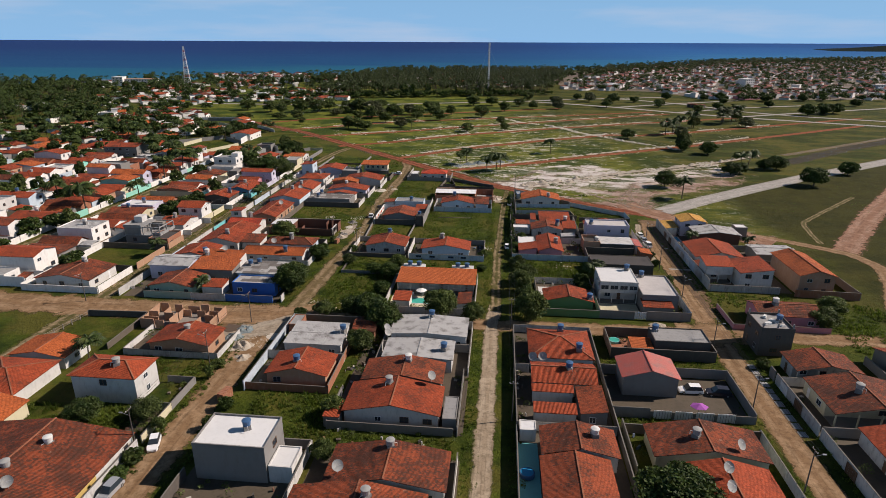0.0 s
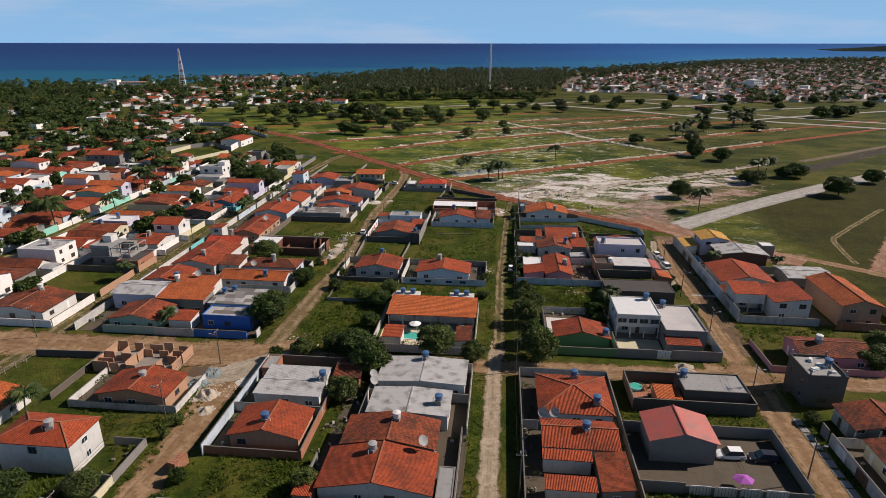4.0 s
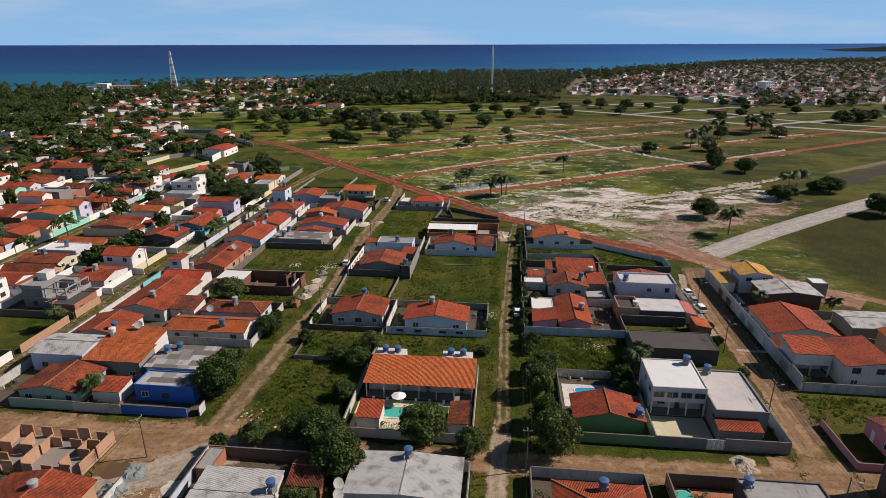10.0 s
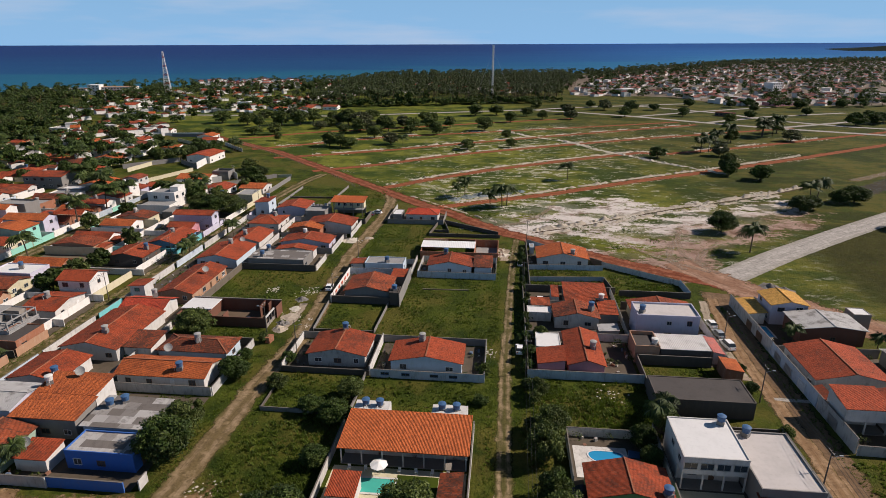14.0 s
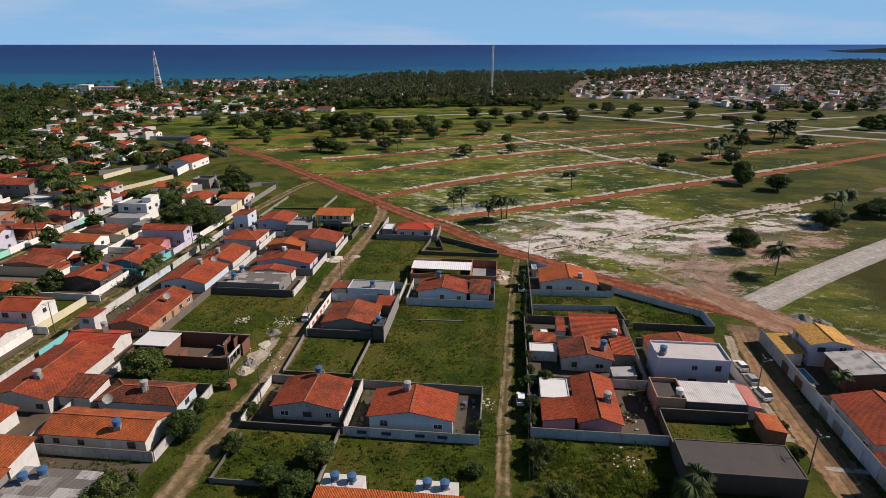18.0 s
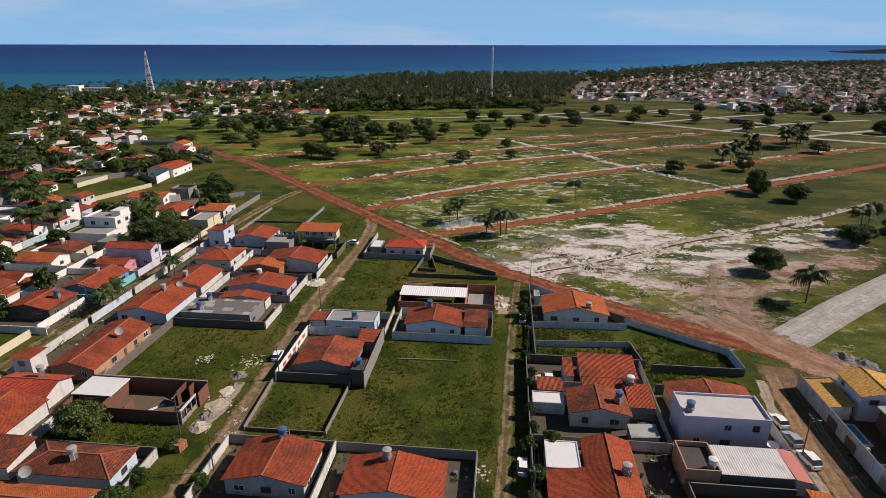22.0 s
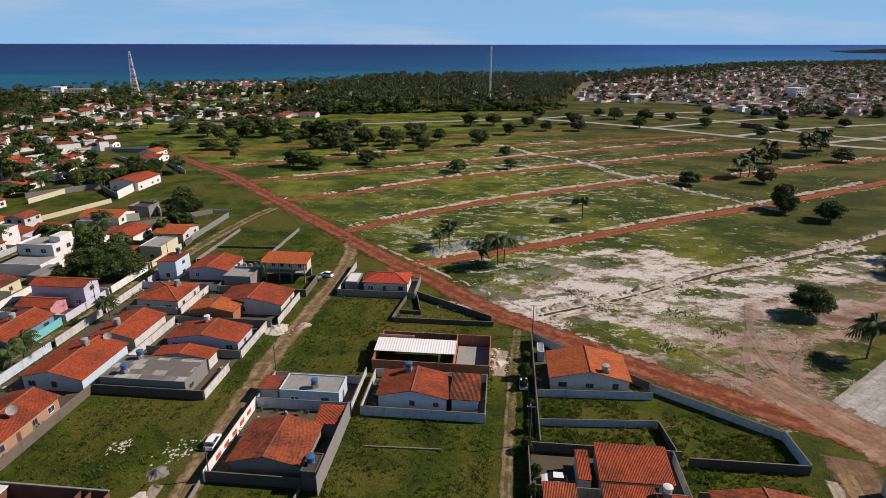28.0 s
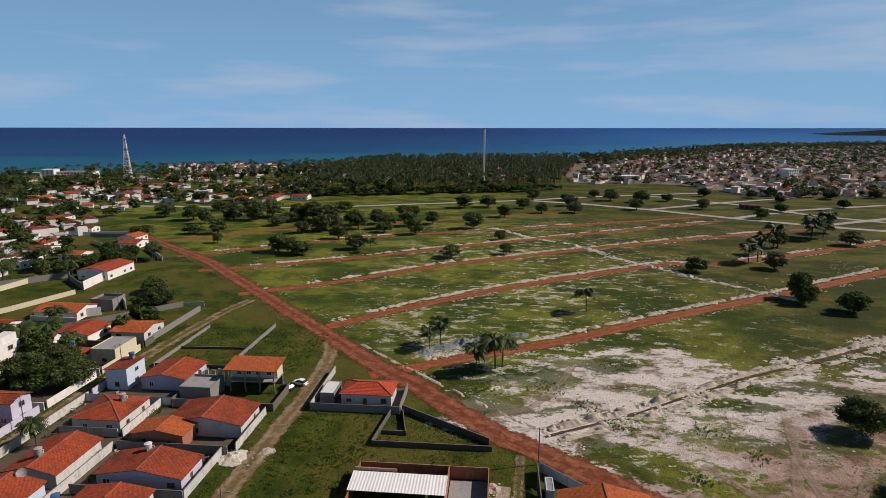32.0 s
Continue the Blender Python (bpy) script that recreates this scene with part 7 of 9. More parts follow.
# unfinished brick maze by the cross street
maze = base("unfinished_house", pose(0, 0, 0), "roofless bare brick house under construction", "house")
part("floor_slab", Geo().box(-86, -68.4, 119.6, 128.8, -0.1, 0.25), "block", maze)
mz = random.Random(17)
for x in (-86, -82.2, -78.6, -75.2, -71.8, -68.4):
    for ya, yb in ((119.8, 123.6), (124.0, 128.5)):
        if x in (-86, -68.4) or mz.random() < 0.75:
            part("wall", Geo().box(x - 0.1, x + 0.1, ya, yb - (0 if x in (-86, -68.4) else mz.choice((0, 0.9, 1.6))), 0.2, mz.uniform(1.9, 2.7)), "tan", maze)
for y in (119.7, 121.6, 123.8, 126.4, 128.6):
    for xa, xb in ((-85.8, -82.4), (-82.0, -78.8), (-78.4, -75.4), (-75.0, -72.0), (-71.6, -68.6)):
        if y in (119.7, 128.6) or mz.random() < 0.55:
            part("wall", Geo().box(xa, xb - mz.choice((0, 0.9, 1.2)), y - 0.1, y + 0.1, 0.2, mz.uniform(1.9, 2.75)), "tan", maze)
for x in (-69.4, -72.5, -76):
    part("column", Geo().box(x - 0.12, x + 0.12, 118.9, 119.15, 0, 2.4), "block", maze)
puddle = Geo()
puddle.face([(-64.6 + (3.4 + 0.5 * math.sin(3 * k)) * math.cos(2 * math.pi * k / 20), 121.8 + (2.0 + 0.3 * math.cos(2 * k)) * math.sin(2 * math.pi * k / 20), 0.12) for k in range(20)])
tagged(part("puddle", puddle, "puddle"), "brown muddy puddle beside the building site", "puddle", "", "structure")
# brick yard with a white slab, west of the second street
bk = base("unfinished_building", pose(0, 0, 0), "unfinished brick building with one white slab", "building")
for b, h in (((-82, -59.2, 193.2, 193.4), 2.6), ((-82, -58.4, 202.4, 202.6), 3.3), ((-82.2, -82, 193.2, 202.6), 2.7), ((-58.6, -58.4, 198.8, 202.4), 3.0), ((-74.8, -74.6, 193.4, 202.4), 2.9), ((-70.2, -70.0, 193.4, 196.2), 2.9), ((-62.8, -62.6, 198.6, 202.4), 3.2), ((-61.2, -61.0, 200.2, 202.4), 3.2), ((-80.6, -74.8, 195.8, 196.0), 2.7)):
    part("wall", Geo().box(*b, -0.1, h), "darkbrick", bk)
part("ring_beam", Geo().box(-82.1, -58.3, 202.36, 202.64, 3.3, 3.48), "block", bk)
part("lintel", Geo().box(-59.2, -58.9, 193.2, 198.8, 2.6, 2.95), "white", bk)
part("sill_beam", Geo().box(-59.15, -58.95, 193.4, 198.8, 0.0, 0.8), "block", bk)
for y in (193.3, 195.0, 196.8, 198.6):
    part("column", Geo().box(-59.2, -58.9, y - 0.12, y + 0.12, -0.05, 2.6), "block", bk)
# floor tone is kept dark for the shade inside the walls
part("floor_slab", Geo().box(-74.6, -59.2, 193.4, 202.4, -0.1, 0.07), "rubblefloor", bk)
for x, y, a in ((-71.4, 194.8, 6), (-68.0, 195.4, -14), (-65.2, 194.6, 20), (-66.6, 197.4, 50)):
    board = tagged(part("board", Geo().box(-1.6, 1.6, -0.16, 0.16, 0.0, 0.06).box(-1.3, 1.7, 0.2, 0.5, 0.0, 0.06).box(-1.5, 1.2, -0.1, 0.3, 0.06, 0.12), "tankwhite"), "pale shuttering boards lying on a building site", "boards")
    board.matrix_world = pose(x, y, 0.07, 0, 0, a)
part("slab_roof", Geo().box(-82.4, -74.4, 196.0, 202.3, 2.95, 3.15), "whiteslab", bk)
# plots of the block west of the second street
for b in ((-57.4, 137.5, -57.4, 139.5, "white"), (-95.4, 136.8, -82, 136.8, "sage"), (-82, 136.6, -72.6, 136.6, "white"), (-72.6, 136.8, -59.6, 136.8, "blue"), (-82, 163.6, -58.6, 163.6, "white"), (-58.4, 163.8, -58.4, 184.0, "white"), (-82.2, 163.8, -82.2, 190.5, "white"), (-82, 184.2, -58.4, 184.2, "block"),
          (-82.0, 204.2, -82.0, 231, "block"), (-81.6, 231.2, -58.6, 231.2, "dark"), (-58.4, 231.4, -58.4, 242, "white"), (-81.8, 231.4, -81.8, 262, "white"), (-58.0, 247.4, -58.0, 262, "white"), (-80, 247.2, -58.2, 247.2, "grey"), (-81, 262.4, -57, 262.4, "grey"), (-55.8, 264, -55.8, 280, "white"), (-97.6, 267, -84, 267, "white"), (-83, 267.2, -83, 282, "white"), (-103.0, 282.4, -80, 282.4, "lilac")):
    boundary_wall(b[0], b[1], b[2], b[3], 2.0, b[4])
for ya, yb, c in ((137, 160, "white"), (161, 173, "bluewhite"), (174, 192, "white"), (193, 203, "aqua"), (204, 229, "white"), (230, 247, "bluewhite"), (248, 265, "white"), (266, 284, "white"), (285, 300, "lilac")):
    boundary_wall(-102.8, ya, -102.8, yb - 0.6, 2.1, c)
for ya, yb, c in ((138, 154, "white"), (156, 172, "tan"), (174, 184, "tan"), (186, 203, "white"), (204, 222, "cream"), (224, 241, "white"), (242, 259, "aqua"), (260, 276, "lilac"), (278, 296, "white"), (298, 316, "cream"), (318, 323, "block")):
    xw = -112.4 if 180 < ya < 241 else -109.4
    boundary_wall(xw, ya, xw, yb - 0.6, 2.0, c)
for y, c in ((137.6, "white"), (154, "block"), (173.4, "block"), (189, "white"), (204, "white"), (223, "white"), (242, "aqua"), (260, "white"), (277, "white"), (297, "white"), (317, "block")):
    boundary_wall(-132, y, -109.4, y, 1.9, c, posts=False)
boundary_wall(-132.2, 138, -132.2, 318, 1.9, "white", posts=False)
boundary_wall(-110.4, 324, -110.5, 354, 2.0, "grey"), boundary_wall(-98.3, 304, -98.1, 336.8, 1.1, "grey", posts=False), boundary_wall(-76.9, 305, -76.4, 339.7, 1.2, "grey", posts=False), boundary_wall(-98, 304.2, -77.2, 304.6, 1.0, "dark", posts=False), boundary_wall(-97.8, 318, -77.2, 319, 0.7, "dark", posts=False), boundary_wall(-143, 332.7, -119.4, 358.5, 2.0, "grey")
for b in ((-81, -58.8, 137, 163, "yard"), (-102, -82.4, 137, 203, "yard"), (-82, -58.8, 163.8, 184, "yard"), (-102, -82.4, 204, 300, "yard"), (-81.6, -58.6, 231.6, 281, "yard"), (-131.8, -109.6, 174, 203.6, "yard"), (-131.8, -109.6, 223, 317, "yard")):
    yard(*b)

# east of the lane
# the concrete lane wall's northern run is toned dark for its shadow
boundary_wall(3.9, 60, 3.9, 88, 2.1, "grey"), boundary_wall(4.0, 88.4, 4.0, 127, 2.1, "dark"), boundary_wall(4.2, 127.2, 21.8, 127.2, 2.0, "white"), boundary_wall(21.9, 60, 21.9, 127, 2.0, "dark"), yard(4.2, 21.6, 62, 127), boundary_wall(4.2, 89.4, 21.6, 89.4, 1.9, "white"), boundary_wall(4.2, 109.2, 6.9, 109.2, 2, "white")
house(4.4, 7.2, 86.2, 89.0, 2.4, "flat", 0.1, "white", "whiteslab", openings="s"), yard(4.2, 7.5, 70.5, 85.8, "aqua", 0.06)
tub = base("paddling_pool", pose(5.4, 77.6, 0.06), "round blue paddling pool full of water", "pool")
part("rim", Geo().tube([(0, 0, 0, 1.25), (0, 0, 0.7, 1.25), (0, 0, 0.75, 1.1)], 20), "tank", tub)
part("pool_water", Geo().tube([(0, 0, 0.7, 1.05), (0, 0, 0.765, 1.05)], 20), "poolblue", tub)
yard(22.4, 47.2, 95.6, 110)
boundary_wall(21.9, 95.3, 28.6, 95.3, 2.2, "grey"), boundary_wall(28.7, 95.3, 47.6, 95.3, 1.6, "grey"), boundary_wall(47.6, 95.5, 47.6, 110, 2.2, "grey"), boundary_wall(22, 110.4, 47.6, 110.4, 2.2, "grey")
for x in (29.4, 33.2, 37.0, 40.8):
    gate(x, 95.15, 3.1, 0, "steel", 1.9)
yard(25.8, 47.4, 117.4, 127, "brick")
boundary_wall(25.4, 117.2, 47.6, 117.2, 2.6, "dark"), boundary_wall(25.4, 117.4, 25.4, 127.2, 2.4, "tan"), boundary_wall(25.4, 127.4, 47.6, 127.4, 2.4, "dark"), boundary_wall(47.8, 117.4, 47.8, 127.2, 2.6, "dark")
house(29.8, 34.6, 117.8, 122.4, 2.4, "sn", 0.35, "tan", "rooforange", openings="", over=0.1)
tank(36.2, 124.2, 3.75)
tub2 = base("water_trough", pose(27.4, 124.6, 0), "round green water trough in a yard", "trough")
part("rim", Geo().tube([(0, 0, 0, 1.2), (0, 0, 0.6, 1.3), (0, 0, 0.62, 1.1)], 16), "aqua", tub2)
part("trough_water", Geo().tube([(0, 0, 0.5, 1.1), (0, 0, 0.63, 1.08)], 16), "poolgreen", tub2)
boundary_wall(23, 79.6, 23, 92, 2.0, "cream"), boundary_wall(46.6, 60, 46.6, 91, 2.0, "bluewhite"), boundary_wall(23, 90.6, 46.6, 90.6, 1.9, "dark")
yard(10.8, 47.6, 137.6, 160), yard(27, 36.8, 138, 146, "cream", 0.05)
boundary_wall(10.6, 137, 25.8, 137, 2.0, "green"), boundary_wall(10.6, 145.6, 10.6, 158, 2.0, "white"), boundary_wall(10.6, 137.2, 10.6, 141.4, 2.0, "white"), boundary_wall(26, 137.2, 26, 160, 2.2, "white"), boundary_wall(26, 137, 34.4, 137, 2.2, "grey"), boundary_wall(37.6, 137, 48.2, 137, 2.4, "grey"), boundary_wall(48.2, 137.2, 48.2, 160.4, 2.6, "bluewhite"), boundary_wall(26.2, 160.4, 48.2, 160.4, 2.2, "dark"), boundary_wall(10.6, 158.2, 25.8, 158.2, 1.8, "white")
gate(34.6, 137, 2.9, 0, "steel")
deck = tagged(part("pool_deck", Geo().box(11.5, 20.6, 150.6, 155.4, -0.1, 0.09).box(11.5, 12.7, 147.4, 150.6, -0.1, 0.09), "wallwhite"), "white paved deck round a garden pool", "paving", "", "structure")
oval = base("swimming_pool", pose(16.9, 153.0, 0.08), "rounded blue swimming pool in a white deck", "pool")
ring = [(2.9 * math.cos(a) * (1 - 0.14 * math.sin(a)), 1.55 * math.sin(a) + 0.35 * math.cos(2 * a)) for a in (2 * math.pi * k / 28 for k in range(28))]
part("pool_water", Geo().slab([(x, y, 0.045) for x, y in ring], 0.04, None), "poolblue", oval)
lip = Geo()
for (xa, ya), (xb, yb) in zip(ring, ring[1:] + ring[:1]):
    lip.face([(xa, ya, 0.09), (1.08 * xa, 1.1 * ya, 0.09), (1.08 * xb, 1.1 * yb, 0.09), (xb, yb, 0.09)])
    lip.face([(1.08 * xa, 1.1 * ya, 0.09), (1.08 * xa, 1.1 * ya, 0.0), (1.08 * xb, 1.1 * yb, 0.0), (1.08 * xb, 1.1 * yb, 0.09)])
part("rim", lip, "steel", oval)
cover = base("pool_cover", pose(21.6, 153.4, 0.04), "dark blue tarpaulin bundled beside the pool", "tarpaulin")
part("sheet", Geo().slab([(-1.0, -0.9, 0.5), (0.9, -0.7, 0.35), (1.1, 0.8, 0.45), (-0.8, 0.9, 0.6)], 0.4, None), "tank", cover)
yard(4.8, 27.6, 177, 194), yard(27.8, 47.6, 184.8, 194), yard(5, 28.4, 195, 222), yard(29, 47.6, 195, 213)
boundary_wall(4.5, 176.8, 28.2, 176.8, 2.0, "bluewhite"), boundary_wall(4.5, 177, 4.5, 222, 2.0, "block"), boundary_wall(28.4, 165, 28.4, 194, 2.1, "dark"), boundary_wall(4.6, 194.4, 28.2, 194.4, 2.0, "white"), boundary_wall(28.6, 194.6, 28.6, 222, 2.0, "white"), boundary_wall(5, 212.2, 28.4, 212.2, 1.9, "white"), boundary_wall(5, 222.4, 30, 222.4, 2.0, "dark"), boundary_wall(28.6, 175.6, 47, 175.6, 2.1, "dark"), boundary_wall(28.6, 184.6, 44, 184.6, 2.4, "dark")
boundary_wall(47.6, 184.6, 47.6, 206, 2.3, "white"), boundary_wall(44.8, 194.4, 47.6, 194.4, 2.3, "white"), boundary_wall(29, 194.2, 44.6, 194.2, 1.9, "grey"), boundary_wall(30, 213, 47, 213, 2.0, "dark")
house(44.6, 47.2, 186, 193.6, 2.6, "se", 0.5, "white", "salmon", openings="", over=0.1), house(21.6, 26.4, 194.8, 198.6, 2.4, "sw", 0.4, "grey", "fibrelight", openings="", over=0.1)
table = base("round_table", pose(46.2, 197.6, 0.04), "round white table in a walled yard", "table")
part("tabletop", Geo().tube([(0, 0, 0.7, 1.1), (0, 0, 0.76, 1.1)], 12), "steel", table)
part("pedestal", Geo().tube([(0, 0, 0, 0.3), (0, 0, 0.7, 0.12)], 8), "steel", table)
boundary_wall(6.8, 229.8, 28.2, 231.4, 1.5, "bluewhite"), boundary_wall(6.8, 239.2, 29.4, 240.4, 1.7, "bluewhite"), boundary_wall(6.6, 223, 6.6, 262.4, 2.0, "block"), boundary_wall(7.2, 262.6, 15, 255.6, 2.0, "bluewhite"), boundary_wall(15, 255.6, 29.6, 243.6, 2.0, "block"), boundary_wall(29.6, 243.6, 49.6, 230, 1.7, "wallwhite"), boundary_wall(49.6, 230, 50, 221.4, 2.1, "bluewhite"), boundary_wall(28.4, 231.2, 29.6, 222.6, 1.5, "dark", posts=False), boundary_wall(31, 221.2, 50, 221.2, 1.8, "dark")
yard(7, 27.6, 241, 245), yard(7, 15, 245, 254), house(7.6, 9.0, 253, 257, 2.4, "flat", 0.1, "bluewhite", "concrete", openings="")
# east side of the eastern street
for ya, yb, c in ((60, 92, "white"), (93, 110, "white"), (111, 113, "grey"), (158, 171, "white"), (171.4, 192, "bluewhite"), (192.4, 218, "white")):
    xw = 59.3 if ya > 150 else 57.4
    boundary_wall(xw, ya, xw, yb, 3.2 if ya > 150 else 2.4, c)
for y in (67, 81, 99, 105, 164, 176, 182, 187, 197, 203):
    gate(59.1 if y > 150 else 57.2, y, 2.8, 90, RNG.choice(("steel", "wood", "metal")))
boundary_wall(58, 93, 80, 93, 2.0, "grey"), boundary_wall(58, 109.4, 80, 109.4, 2.0, "white"), boundary_wall(57.6, 134.0, 80, 134.0, 1.5, "pink"), boundary_wall(57.6, 134.2, 57.6, 146, 1.4, "pink"), boundary_wall(59.5, 157.6, 78, 157.2, 2.0, "white"), boundary_wall(77.6, 172.0, 84, 172.0, 2.0, "white"), boundary_wall(59.5, 192.2, 82, 192.2, 2.2, "grey"), boundary_wall(81.6, 155.8, 98, 155, 2.2, "brick"), boundary_wall(98, 155, 98, 172, 2.2, "grey"), boundary_wall(82, 178.4, 98, 172, 2.2, "dark"), boundary_wall(59.4, 218, 66, 219, 2.3, "white"), boundary_wall(66, 219, 76, 211, 2.0, "white"), boundary_wall(80, 60, 80, 120, 2.0, "grey")
yard(57.8, 79.6, 60, 110), yard(59.6, 82, 158, 192), yard(59.6, 76, 192.4, 210)
pool2 = base("swimming_pool", pose(62.2, 203.0, 0), "small blue swimming pool with a white rim", "pool")
part("rim", Geo().box(-1.9, 1.9, -3.2, 3.2, 0.0, 0.14), "white", pool2)
part("pool_water", Geo().box(-1.4, 1.4, -2.7, 2.7, 0.05, 0.16), "poolblue", pool2)

# ---------------------------------------------------------------- water tanks, dishes, cars, poles
tank(-72.1, 72.4, 4.2, "tankwhite"), tank(-74.2, 66.2, 4.4, "tankgrey"), tank(-73.0, 92.4, 7.0, "tankgrey"), tank(-69.8, 112.6, 4.0, "tankgrey"), tank(-40.1, 76.3, 6.95), tank(-40.5, 101.4, 4.4), tank(-17.7, 103.2, 4.9, "tankwhite"), tank(-20.2, 95.1, 4.6, "tankgrey"), tank(-16.6, 76.6, 4.8, "tankgrey"), tank(-34.8, 116.4, 3.9), tank(-18.2, 65.7, 4.7, "tankgrey")
tank(17.6, 112.6, 4.3), tank(14.6, 104.2, 4.5), tank(16.6, 83.4, 4.4, "tankwhite"), tank(33.3, 84.6, 4.7, "tankgrey"), tank(-15.5, 125.2, 4.3), tank(14.4, 121.0, 4.3), tank(-11.2, 110.4, 4.0), tank(35.6, 155.6, 6.4), tank(39.6, 155.0, 4.9), tank(23.7, 140.8, 3.6)
tank(18.6, 183.9, 4.2, "tankgrey"), tank(20.8, 203.4, 4.6), tank(24.2, 209.9, 4.0, "tankwhite"), tank(31.9, 198.6, 6.5), tank(32.3, 187.0, 3.9, "tankwhite"), tank(-36.9, 186.4, 4.6), tank(-18.6, 183.0, 4.6, "tankgrey"), tank(-66.5, 167.0, 4.0), tank(-68.4, 178.3, 4.5, "tankgrey"), tank(-90.6, 162.8, 4.0), tank(-87.0, 157.2, 5.6, "tankwhite"), tank(-91.0, 179.3, 4.8, "tankgrey"), tank(-71.6, 152.5, 4.5), tank(-69.6, 154, 4.5)
tank(-76.5, 239.8, 3.8), tank(-76.3, 234.1, 3.8), tank(-69.8, 256.2, 4.3, "tankwhite"), tank(-88.2, 275.8, 4.5, "tankgrey"), tank(-89.6, 252.0, 4.6, "tankgrey"), tank(-90.1, 241.7, 4.8, "tankgrey"), tank(-18.9, 239.6, 4.6), tank(-36.4, 233.0, 3.7), tank(-98.6, 295.6, 6.3), tank(20.4, 243.0, 4.4, "tankgrey"), tank(-124, 306.4, 4.4), tank(-91.7, 200.4, 4.6, "tankgrey"), tank(-30.1, 211.2, 3.75), tank(-121.0, 149.8, 4.6, "tankwhite"), tank(-119, 196.5, 4.5, "tankgrey"), tank(-116, 236, 4.4), tank(-116, 252, 4.4, "tankgrey"), tank(63.6, 126, 6.8), tank(69, 140, 4.9, "tankwhite"), tank(67.6, 101, 5.1, "tankgrey"), tank(90.5, 116, 4.9), tank(92, 118, 4.6)
for x, y, z, a in ((-23.8, 71.0, 4.2, 30), (-12.4, 97.0, 4.6, 50), (35.1, 75.7, 5.0, 20), (39.5, 82.4, 4.2, 40), (34.1, 71.7, 4.9, 35), (-70.5, 62.3, 4.6, 30), (-72.8, 173.8, 3.6, 30), (-24.4, 115.4, 3.5, 60), (-79.4, 141.6, 3.4, 30), (-86.4, 217.4, 4.2, 40), (-24.9, 117.4, 3.7, 60), (7.6, 108.1, 3.6, -20), (9.6, 108.3, 3.6, -10), (-82.6, 160.0, 5.6, 30), (-88, 246, 3.6, 30)):
    dish(x, y, z, a)
car(-58.4, 78.6, 200, "carwhite"), car(-58.9, 67.2, 175, "carsilver", "estate"), car(38.9, 104.9, 92, "carwhite", "estate"), car(44.2, 104.6, 88, "cardark", "estate"), car(3.0, 187.8, 0, "carwhite"), car(4.3, 243.0, 0, "carwhite"), car(50.4, 205.2, 8, "carwhite"), car(50.5, 199.9, 8, "carsilver"), car(50.8, 194.6, 10, "carwhite", "estate"), car(-50.4, 218.5, 4, "carwhite"), car(-53.2, 296.8, 70, "carwhite"), car(-55.6, 293.8, 60, "cardark"), car(11.6, 143.4, 95, "cardark"), car(8.4, 215.2, 90, "carwhite")
for x, y, a in ((-60.6, 125.4, 90), (-109.4, 132.6, 90), (48.8, 99.6, -90), (-61.0, 77.4, 90), (-57.8, 190.4, 90), (48.9, 147.5, -90), (-47.2, 240.4, -90), (-47.4, 182.0, -90), (48.4, 78.3, -90), (48.7, 122, -90), (49.2, 172, -90), (50.4, 196, -90), (-109.8, 168, 90), (-108.6, 205, 90), (-107.8, 236, 90), (-106.8, 268, 90), (-104.8, 300, 90), (-138, 348, 0), (3.4, 128.4, 0), (4.2, 178, 0), (4.8, 224, 0), (-46.8, 210, -90), (-61.4, 105, 90), (3.2, 92, 0), (7, 265, 0)):
    utility_pole(x, y, a)


def wires(pts, z=7.95):
    ob = base("power_line", pose(0, 0, 0), "thin black overhead cables between utility poles", "power line")
    for off in (-0.6, 0.0, 0.6):
        g = Geo()
        for a, b in zip(pts, pts[1:]):
            prev = None
            for i in range(9):
                q = i / 8
                p = (a[0] + (b[0] - a[0]) * q + off, a[1] + (b[1] - a[1]) * q, z - 2.4 * q * (1 - q))
                if prev:
                    g.bar(prev, p, 0.03)
                prev = p
        part("cable", g, "wire", ob)


wires([(48.4, 78.3), (48.8, 99.6), (48.7, 122), (48.9, 147.5), (49.2, 172), (50.4, 196)])
wires([(3.2, 92), (3.4, 128.4), (4.2, 178), (4.8, 224), (7, 265)])
wires([(-109.8, 168), (-108.6, 205), (-107.8, 236), (-106.8, 268), (-104.8, 300)])
wires([(-61, 77.4), (-61.4, 105), (-60.6, 125.4)])

